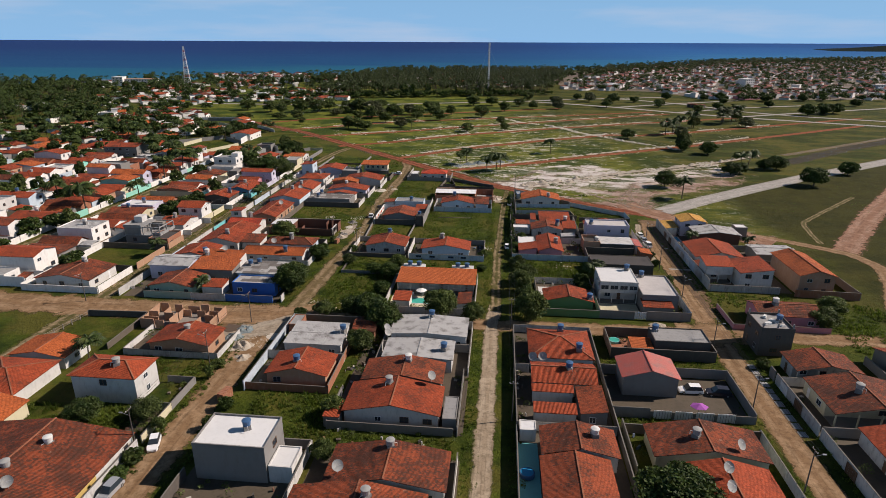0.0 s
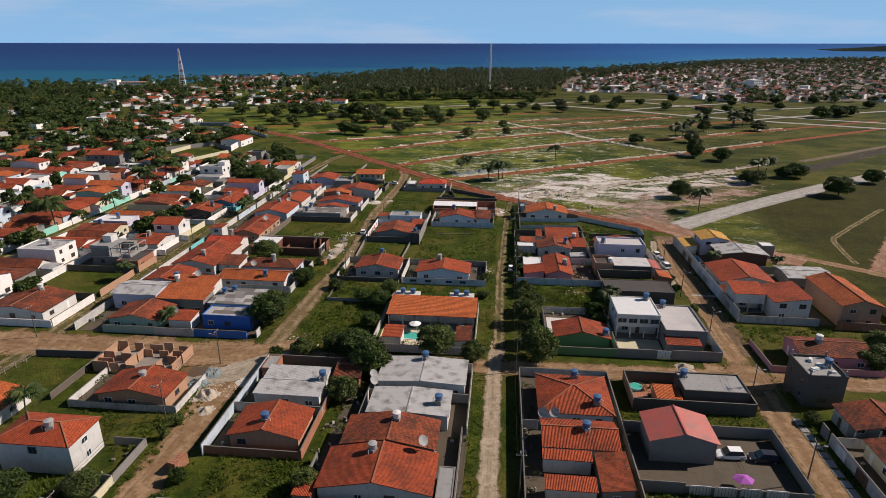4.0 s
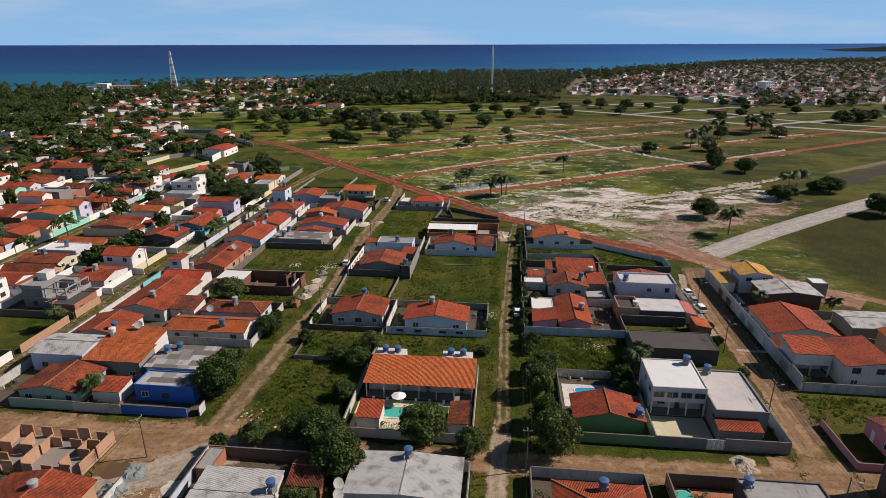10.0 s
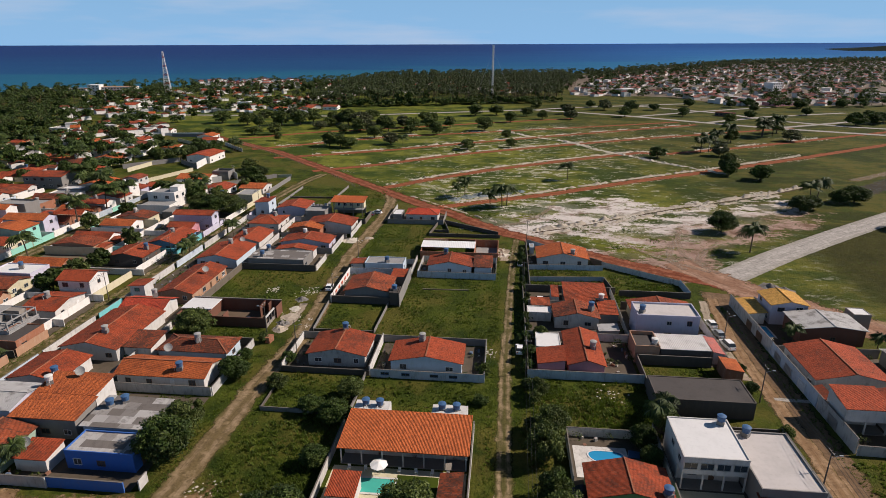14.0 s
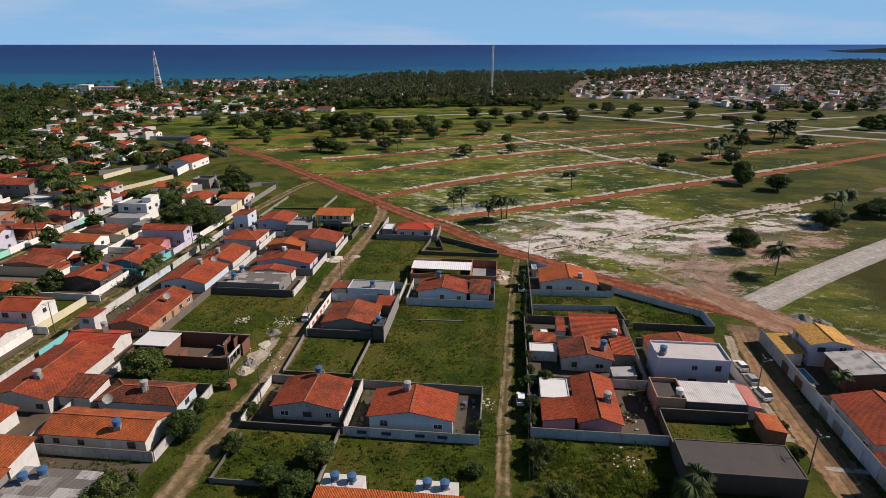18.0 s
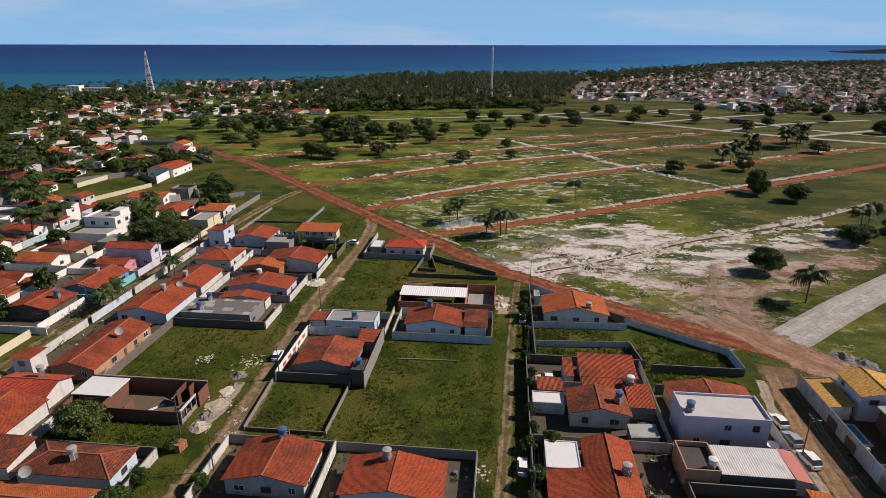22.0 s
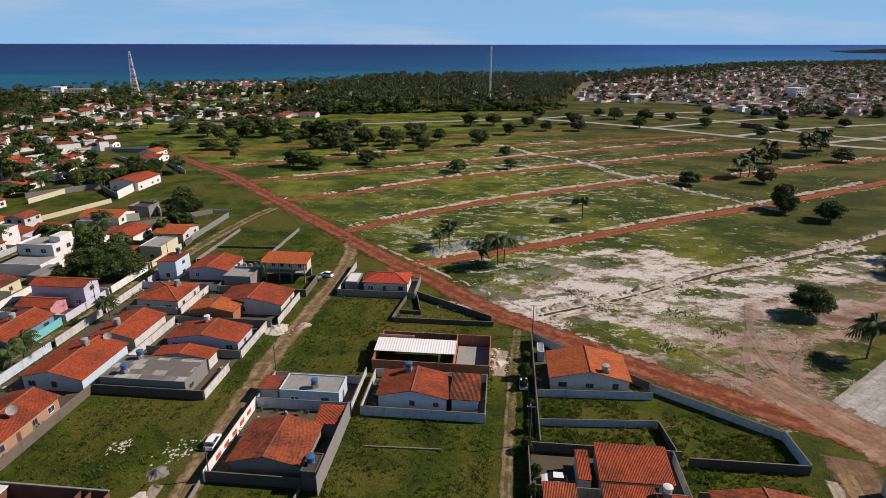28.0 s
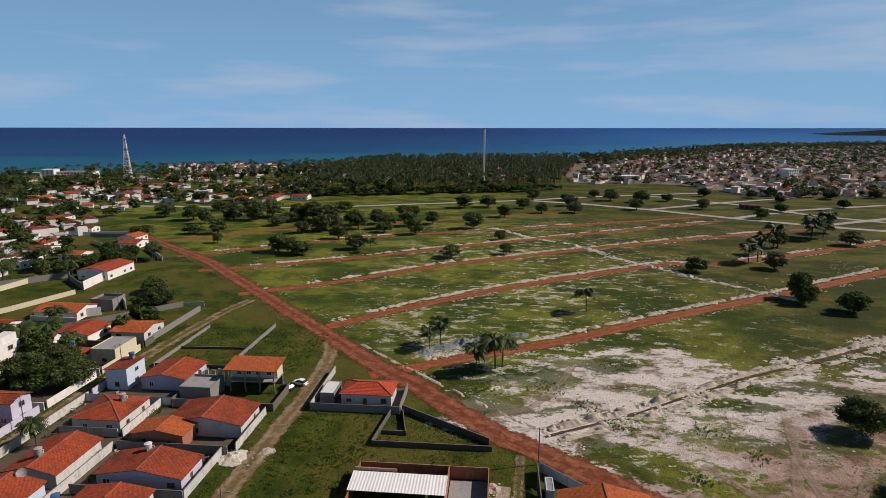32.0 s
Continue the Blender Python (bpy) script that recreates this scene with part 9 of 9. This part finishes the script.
yard_tree(8.5, 133.5, 8.0, 4.2)
yard_tree(7.0, 141.0, 6.0, 2.8)
yard_tree(6.5, 151, 6.5, 3.4)
yard_tree(8.2, 158, 5.5, 3.4)
yard_tree(23.6, 156.2, 4.2, 2.4)
yard_tree(24.0, 151.6, 3.4, 2.0)
yard_tree(-6.0, 131.4, 5.0, 2.8)
yard_tree(-14.5, 135.0, 6.5, 4.4)
yard_tree(-31, 131, 6.0, 4.4)
yard_tree(-37, 133, 4.5, 3.0)
yard_tree(-44, 131.5, 3.6, 2.6)
yard_tree(-31.5, 158, 4.2, 3.2)
yard_tree(-37, 160.5, 3.4, 2.6)
yard_tree(-31.8, 146, 3.6, 2.4)
yard_tree(-30.6, 166, 4.0, 2.8)
yard_tree(-46.4, 168, 3.0, 2.2)
yard_tree(-27, 124.5, 7.5, 4.4)
yard_tree(-30.5, 115, 5.0, 3.0)
yard_tree(-33, 133.5, 5.0, 4.0)
yard_tree(-57.5, 145.5, 7.5, 4.6)
yard_tree(-58, 152, 6.0, 3.6)
yard_tree(-57, 171, 4.5, 3.4)
yard_tree(-74.5, 188.2, 6.5, 4.4)
yard_tree(27.5, 72, 6.5, 6.2)
yard_tree(28.5, 160, 5.0, 2.6)
yard_tree(-119, 287, 8, 6)
yard_tree(-112, 290, 8, 5.5)
yard_tree(-126, 291, 8, 5.5)
yard_tree(-122, 300, 7, 5)
yard_tree(-64, 86, 4, 3)
yard_tree(-75, 84, 4.5, 3.4)
yard_tree(80, 138, 5, 4)
yard_tree(86, 146, 4.5, 3.6)
yard_tree(8, 193, 4, 1.8)
yard_tree(5.0, 184, 3.6, 1.8)
yard_tree(6.4, 170, 4, 2)
yard_tree(-30, 90, 4, 2.2)
yard_tree(-28.4, 78, 4, 2)
for x, y, hgt in ((-103.5, 236, 5.5), (-104, 240, 6), (-110, 168, 5), (27, 161, 5), (29, 164, 4.5), (-80.5, 140, 4.5), (-87.6, 103.2, 5.5), (-99, 262, 5.5), (66, 197, 4.5), (-148, 330, 7), (84, 196, 4)):
    palm(x, y, hgt)

# a dark clump round the scattered houses
cr = random.Random(41)
for k in range(15):
    tree(cr.uniform(-206, -184), cr.uniform(390, 428) if k % 3 else cr.uniform(415, 440), cr.uniform(4.5, 8), cr.uniform(3, 5), cr.choice(("leaf", "leaf2")), True)
for k in range(7):
    palm(cr.uniform(-250, -200), cr.uniform(388, 428), cr.uniform(6, 9))
for k in range(7):
    tree(cr.uniform(-136, -126), cr.uniform(355, 364), cr.uniform(3.5, 5.5), cr.uniform(2.6, 4.2), "leaf", True)
for x, y in ((-175, 431), (-178, 434), (-172, 429), (-150, 312), (-143, 309), (-138, 314)):
    palm(x, y, cr.uniform(6, 8))
for x, y in ((-150, 308), (-144, 313), (-138, 309), (-155, 313)):
    tree(x, y, 7.5, 5, "leaf", True)

# saplings and bushes along the lane's eastern wall
lr = random.Random(17)
for k in range(17):
    tree(lr.uniform(4.2, 5.6), 154 + 6.2 * k + lr.uniform(-1.4, 1.4), lr.uniform(1.8, 3.4), lr.uniform(0.8, 1.7), lr.choice(("leaf", "leaf2")), True)
for x, y in ((-59.6, 70), (-59.2, 74), (-59.4, 82), (-58.8, 100), (-59, 104), (-51, 84), (-50.8, 90), (-57.8, 148), (-58.2, 158), (-57.6, 178), (-56.8, 186), (49.2, 176), (49.4, 183), (48.9, 160), (-5.0, 166), (-4.6, 176), (-47.8, 178), (-6.6, 131), (57.0, 116), (-49.0, 128.4)):
    tree(x, y, lr.uniform(1.8, 3.2), lr.uniform(1.0, 1.8), lr.choice(("leaf", "leaf2")), True)

# trees among the western town
tr = random.Random(5)
for i in range(110):
    x, y = tr.uniform(-400, -112), tr.uniform(150, 345)
    if y < 318:
        x = tr.choice((-155.4, -164.6, -209.4, -218.6, -263.4, -272.6, -240.6, -185.6, -128, -296.4, -310, -330, -345, -370, -390)) + tr.uniform(-0.7, 0.7)
    tree(x, y, tr.uniform(4, 8), tr.uniform(2.5, 4.8), tr.choice(("leaf", "leaf2", "leaf")), False)
for i in range(40):
    y = tr.uniform(190, 420)
    x = tr.choice((-155.4, -164.6, -209.4, -218.6, -272.6, -240.6, -185.6, -296.4, -315, -340, -375)) if y < 320 else tr.uniform(-380, -190)
    palm(x + tr.uniform(-0.6, 0.6), y, tr.uniform(7, 11))


for i in range(36):
    x, y = tr.uniform(-320, -192), tr.uniform(345, 480)
    if not (-216 < x < -176 and 342 < y < 388) and x < -190 - 0.75 * (y - 400):
        (palm if tr.random() < 0.3 else tree)(x, y, tr.uniform(6, 9))


# ---------------------------------------------------------------- the far town, the coconut grove and the woods by the shore
fr = random.Random(11)


def far_pick():
    w, d = fr.uniform(8, 15), fr.uniform(8, 14)
    kind = fr.choice(("gx", "gy", "gx", "gy", "hip", "gy", "flat", "flat"))
    e = fr.choice((2.8, 3, 3, 3.2, 3.4, 5.8))
    return w, d, e, kind, fr.uniform(1.1, 2)


def town_front(x):
    """Where the far town begins: further back in the west."""
    return 862 if x < 205 else 862 - (x - 205) * 2.6 if x < 250 else 745 + 0.12 * (x - 250)


def joined_houses(count, place, seed, wall_mat="farwall", roof_mat="roof", size=1.0, lift=0.0):
    """Houses too far off to pick apart, joined: walls in one mesh, roofs in another."""
    global fr
    fr = random.Random(seed)
    walls, roofs, flats_ = Geo(), Geo(), Geo()
    for _ in range(count):
        x, y = place(fr)
        w, d, e, kind, rise = far_pick()
        rise *= 1.4 * size
        w, d, e = w * size, d * size, e + lift
        a = radians(fr.choice((30, 48, 54, -40, 33, 57)))
        ca, sa = math.cos(a), math.sin(a)

        def turned(g):
            g.v = [(x + px * ca - py * sa, y + px * sa + py * ca, pz) for px, py, pz in g.v]
            return g

        def add(to, g):
            k = len(to.v)
            to.v += g.v
            to.f += [tuple(k + i for i in q) for q in g.f]
            to.uv += g.uv

        add(walls, turned(Geo().box(-w / 2 + 0.3, w / 2 - 0.3, -d / 2 + 0.3, d / 2 - 0.3, 0, e)))
        g = Geo()
        if kind == "flat":
            add(flats_, turned(g.box(-w / 2, w / 2, -d / 2, d / 2, e, e + 0.3)))
        else:
            for poly, uv in roof_faces(-w / 2, w / 2, -d / 2, d / 2, e, rise, kind):
                g.slab(poly, 0.15, uv)
            add(roofs, turned(g))
    ob = base("far_houses", pose(0, 0, 0), "far quarter of red-roofed houses, some paled for haze", "houses", "", "stuff")
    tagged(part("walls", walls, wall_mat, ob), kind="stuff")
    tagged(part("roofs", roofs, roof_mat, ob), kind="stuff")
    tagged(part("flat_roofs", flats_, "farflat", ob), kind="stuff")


def right_far(r):
    while True:
        y = 760 + 1500 * r.random() ** 1.3
        x = r.uniform(60, 1500)
        if y < shore(x) - 110 and x > 60 + 0.22 * (y - 760) and y > town_front(x) and x < 0.85 * y:
            return x, y


def west_far(r):
    while True:
        x, y = r.uniform(-640, -130), r.uniform(388, 880)
        if y < shore(x) - 60 and (y >= 650 or x < -175 - 0.9 * min(y - 388, 175)):
            return x, y


g = Geo()
for x in range(90, 1400, 40):
    ya, yb = (town_front(q) + 6 for q in (x, x + 40))
    g.face([(x, ya, 0.05), (x + 40, yb, 0.05), (x + 40, shore(x + 40) - 90, 0.05), (x, shore(x) - 90, 0.05)])
tagged(part("town_ground", g, "rowyard"), "trodden brown earth of the far town's streets and yards", "ground", "", "structure")
# pale wall and roof colours carry the haze over the far town
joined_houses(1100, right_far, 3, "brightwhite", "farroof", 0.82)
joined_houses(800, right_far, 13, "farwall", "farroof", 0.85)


def town_west(r):
    return r.choice((-307, -340, -363, -394, -417, -450)) + r.uniform(-2, 2), r.uniform(150, 350)


def woods_west(r):
    while True:
        x, y = r.uniform(-640, -200), r.uniform(350, 880)
        if y < shore(x) - 60 and not (keep_out(x, y) and r.random() < 0.93) and not (y < 500 and x > -222 - 0.85 * max(0, y - 420) or 500 <= y < 645 and x > -300 or -318 < x < -285 and 395 < y < 430):
            return x, y


def keep_out(x, y):
    """The dense woods in the far west, where hardly a house shows."""
    return x < -335 - 0.67 * (y - 461) and y > 430


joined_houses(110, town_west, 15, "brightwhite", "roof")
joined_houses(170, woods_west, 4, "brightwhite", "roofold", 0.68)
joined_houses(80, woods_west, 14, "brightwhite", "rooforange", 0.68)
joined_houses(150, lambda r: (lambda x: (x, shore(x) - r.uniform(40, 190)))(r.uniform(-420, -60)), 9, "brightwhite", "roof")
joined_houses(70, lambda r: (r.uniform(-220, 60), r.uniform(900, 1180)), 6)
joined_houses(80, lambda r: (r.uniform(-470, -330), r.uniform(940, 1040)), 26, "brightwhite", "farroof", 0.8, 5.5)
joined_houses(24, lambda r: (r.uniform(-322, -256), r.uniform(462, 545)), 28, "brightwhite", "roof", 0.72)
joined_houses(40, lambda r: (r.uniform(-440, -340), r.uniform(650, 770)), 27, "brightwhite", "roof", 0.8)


def wood(name, label, count, place, seed, lo=7, hi=13, palms=0.7, per=24):
    """A far wood in one mesh: coconut palms and round-crowned trees."""
    rng, r = np.random.default_rng(seed), random.Random(seed)
    kinds = [palm_arrays(np.random.default_rng(seed * 10 + k), 10.0, 13, 3.6, 3, 0.9, 0.24) for k in range(5)]
    blobs = [leaf_cloud(np.random.default_rng(seed * 10 + k), crown_clumps(np.random.default_rng(k + 9), 4.0, 6.0, 1.5, 11, 1.5), per, 0.9) for k in range(4)]
    pv, pf, tv, tf, cv, cf = [], [], [], [], [], []
    for _ in range(count):
        x, y = place(r)
        if -600 < x < -505 and 770 < y < 880:
            continue
        h = r.uniform(lo, hi)
        a = r.uniform(0, 6.283)
        ca, sa = math.cos(a), math.sin(a)
        if r.random() < palms:
            t0, t1, f0, f1 = kinds[r.randrange(5)]
            for vs, fs, V, F in ((t0, t1, tv, tf), (f0, f1, pv, pf)):
                k = len(V)
                V += [(x + ca * p[0] - sa * p[1], y + sa * p[0] + ca * p[1], p[2] * h / 10) for p in vs]
                F += [tuple(k + i for i in q) for q in fs]
        else:
            v, f = blobs[r.randrange(4)]
            s = r.uniform(0.8, 1.5)
            q = v * np.array([s, s, h / 9])
            k = len(cv)
            cv += np.stack([x + ca * q[:, 0] - sa * q[:, 1], y + sa * q[:, 0] + ca * q[:, 1], q[:, 2]], 1).tolist()
            cf += (f + k).tolist()
    ob = base(name, pose(0, 0, 0), label, "woods", "", "stuff")
    for nm, V, F, mt in (("trunks", tv, tf, "bark"), ("fronds", pv, pf, "frond"), ("crowns", cv, cf, "leaf")):
        if V:
            tagged(part(nm, raw_mesh(nm, V, F, mt), mt, ob), kind="stuff")


for x, y, h in ((150, 700, 7), (172, 668, 6), (196, 742, 8), (222, 640, 7), (248, 700, 6), (262, 752, 8), (284, 668, 7), (306, 730, 9), (330, 650, 7), (352, 742, 8), (238, 735, 7), (384, 690, 8), (90, 728, 7), (60, 700, 6)):
    tree(x, y, h, h * 0.8, "leaf", True)


def town_edge(r):
    x = r.uniform(110, 640)
    return x, town_front(x) + r.uniform(-14, 14)


wood("edge_trees", "dark trees along the edge of the far town", 70, town_edge, 8, 6, 10, 0.25)


def grove(r):
    while True:
        x, y = r.uniform(-230, 110), r.uniform(690, 1250)
        if y > 706 + 0.3 * (x + 183) and y < shore(x) - 40 and x < 58 + 0.2 * max(0, y - 800):
            return x, y


wood("coconut_grove", "dense dark grove of coconut palms behind the beach", 2300, grove, 1, 9, 18, 0.9)
wood("grove_edge", "dark undergrowth along the edge of the palm grove", 150, lambda r: (lambda x: (x, 706 + 0.3 * (x + 183) + r.uniform(-8, 16)))(r.uniform(-210, 62)), 12, 5, 9, 0.15)
wood("coast_wood", "dark palms and trees along the western shore", 1500, lambda r: ((lambda x: (x, r.uniform(shore(x) - 300, shore(x) - 20)))(r.uniform(-1100, -230))), 2, 9, 15, 0.7)
wood("town_trees", "palms and trees between the houses of the far town", 2800, lambda r: max(right_far(r), right_far(r), key=lambda p: p[1] if r.random() < 0.6 else 0), 3, 6, 12, 0.4, 14)


def among(r):
    """Anywhere among the western houses but not on their meadows or in the open field."""
    while True:
        y = r.uniform(345, 760)
        edge = -196 - 0.85 * (y - 400) if y < 500 else (-285 if y < 640 else -210)
        x = r.uniform(-720, edge)
        if y < 400 and x > -215:
            continue
        if -318 < x < -285 and 395 < y < 430 or 600 < y < 640 and x > -340:
            continue
        return x, y


def far_west(r):
    while True:
        x, y = r.uniform(-1000, -330), r.uniform(440, 900)
        if keep_out(x, y) and y < shore(x) - 20:
            return x, y


wood("western_woods", "dense dark woods of palms and broad trees in the west", 1100, far_west, 21, 7, 13, 0.4)
wood("village_trees", "dark trees and palms between the western houses", 820, among, 4, 6, 11, 0.3)
wood("shore_trees", "dark line of trees along the far shore", 1700, lambda r: ((lambda x: (x, shore(x) - r.uniform(20, 260)))(r.uniform(60, 1700))), 5, 8, 14, 0.5)


# ---------------------------------------------------------------- masts, the hotel, the headland
def lattice(x, y, h, w0, w1, bays, label, name, guyed=False):
    ob = base(name, pose(x, y, 0, 0, 0, 20), label, "tower")
    cs = ((-1, -1), (1, -1), (1, 1), (-1, 1))
    for i, (a, b) in enumerate(cs):
        part("leg", Geo().bar((a * w0 / 2, b * w0 / 2, 0), (a * w1 / 2, b * w1 / 2, h), 0.26 if not guyed else 0.2), "brightwhite", ob)
    for k in range(bays):
        za, zb = h * k / bays, h * (k + 1) / bays
        wa, wb = w0 + (w1 - w0) * k / bays, w0 + (w1 - w0) * (k + 1) / bays
        for (a, b), (c, d) in zip(cs, cs[1:] + cs[:1]):
            part("brace", Geo().bar((a * wa / 2, b * wa / 2, za), (c * wb / 2, d * wb / 2, zb), 0.34), "redsteel" if k % 4 == 1 and not guyed else "steel", ob)
            part("strut", Geo().bar((a * wb / 2, b * wb / 2, zb), (c * wb / 2, d * wb / 2, zb), 0.34), "redsteel" if k % 4 == 1 and not guyed else "steel", ob)
    for k in range(3):
        part("antenna", Geo().box(w1 / 2 + 0.2, w1 / 2 + 0.6, -0.2 + k * 0.5, 0.1 + k * 0.5, h - 2.5 - k, h - 0.5 - k), "steel", ob)
    if guyed:
        for k in range(3):
            a = 2 * math.pi * k / 3
            part("guy_wire", Geo().bar((0, 0, h * 0.9), (h * 0.45 * math.cos(a), h * 0.45 * math.sin(a), 0), 0.1), "metal", ob)
    return ob


lattice(-448, 828, 56, 9.0, 1.2, 20, "red and white lattice communications tower", "communications_tower")
lattice(-18, 805, 63, 1.7, 1.5, 26, "slender guyed lattice radio mast", "radio_mast", True)


def block(x, y, w, d, storeys, turn, wall, roof, label):
    """A larger far building with a row of windows on each floor."""
    ob = base("building", pose(x, y, 0, 0, 0, turn), label, "building")
    h = storeys * 3.1
    part("wall", Geo().box(-w / 2, w / 2, -d / 2, d / 2, 0, h), wall, ob)
    part("roof", Geo().box(-w / 2 - 0.3, w / 2 + 0.3, -d / 2 - 0.3, d / 2 + 0.3, h, h + 0.5), roof, ob)
    n = max(2, int(w / 4))
    for f in range(storeys):
        for i in range(n):
            u = -w / 2 + (i + 0.5) * w / n
            part("window", Geo().box(u - 0.9, u + 0.9, -d / 2 - 0.06, -d / 2 + 0.05, f * 3.1 + 0.9, f * 3.1 + 2.3), "glass", ob)


block(-535, 858, 44, 16, 3, 10, "brightwhite", "tan", "long white hotel with a tan roof above the palms")
block(-563, 846, 15, 14, 4, 10, "brightwhite", "whiteslab", "tall white end wing of a hotel")
block(-640, 905, 80, 12, 1, 10, "white", "fibrelight", "low white pavilion by the shore")
block(-282, 690, 13, 11, 2, 8, "brightwhite", "whiteslab", "white two-storey house at the field's edge")
block(348, 905, 17, 14, 5, 30, "brightwhite", "whiteslab", "white five-storey block of flats in the town")
block(300, 765, 34, 18, 1, 30, "pink", "fibrelight", "long pink warehouse at the town's edge")
block(245, 790, 24, 14, 1, 30, "white", "zinc", "white shed at the town's edge")
block(440, 850, 30, 18, 2, 30, "white", "fibrelight", "pale hall in the town")
block(160, 905, 22, 12, 2, 30, "white", "whiteslab", "pale two-storey building in the town")
block(560, 960, 36, 20, 2, 30, "bluewhite", "fibrelight", "grey-roofed hall in the town")
block(205, 655, 16, 8, 1, -38, "dark", "roofold", "low dark shed in the new development")

g = Geo()
for i in range(60):
    xa, xb = 1850 + 45 * i, 1850 + 45 * (i + 1)

    def crest(x):
        q = min(1.0, (x - 1850) / 700)
        return 14 + 50 * q ** 0.6 * (1 + 0.06 * noise.noise((x * 0.01, 0, 0)))

    def yy(x):
        return 3660 + 0.1 * (x - 1850)

    g.face([(xa, yy(xa), 10), (xb, yy(xb), 10), (xb, yy(xb) + 60, crest(xb)), (xa, yy(xa) + 60, crest(xa))])
    g.face([(xa, yy(xa) + 60, crest(xa)), (xb, yy(xb) + 60, crest(xb)), (xb, yy(xb) + 600, 20), (xa, yy(xa) + 600, 20)])
tagged(part("headland", g, "wooded"), "low dark wooded headland across the bay", "headland", "", "structure")
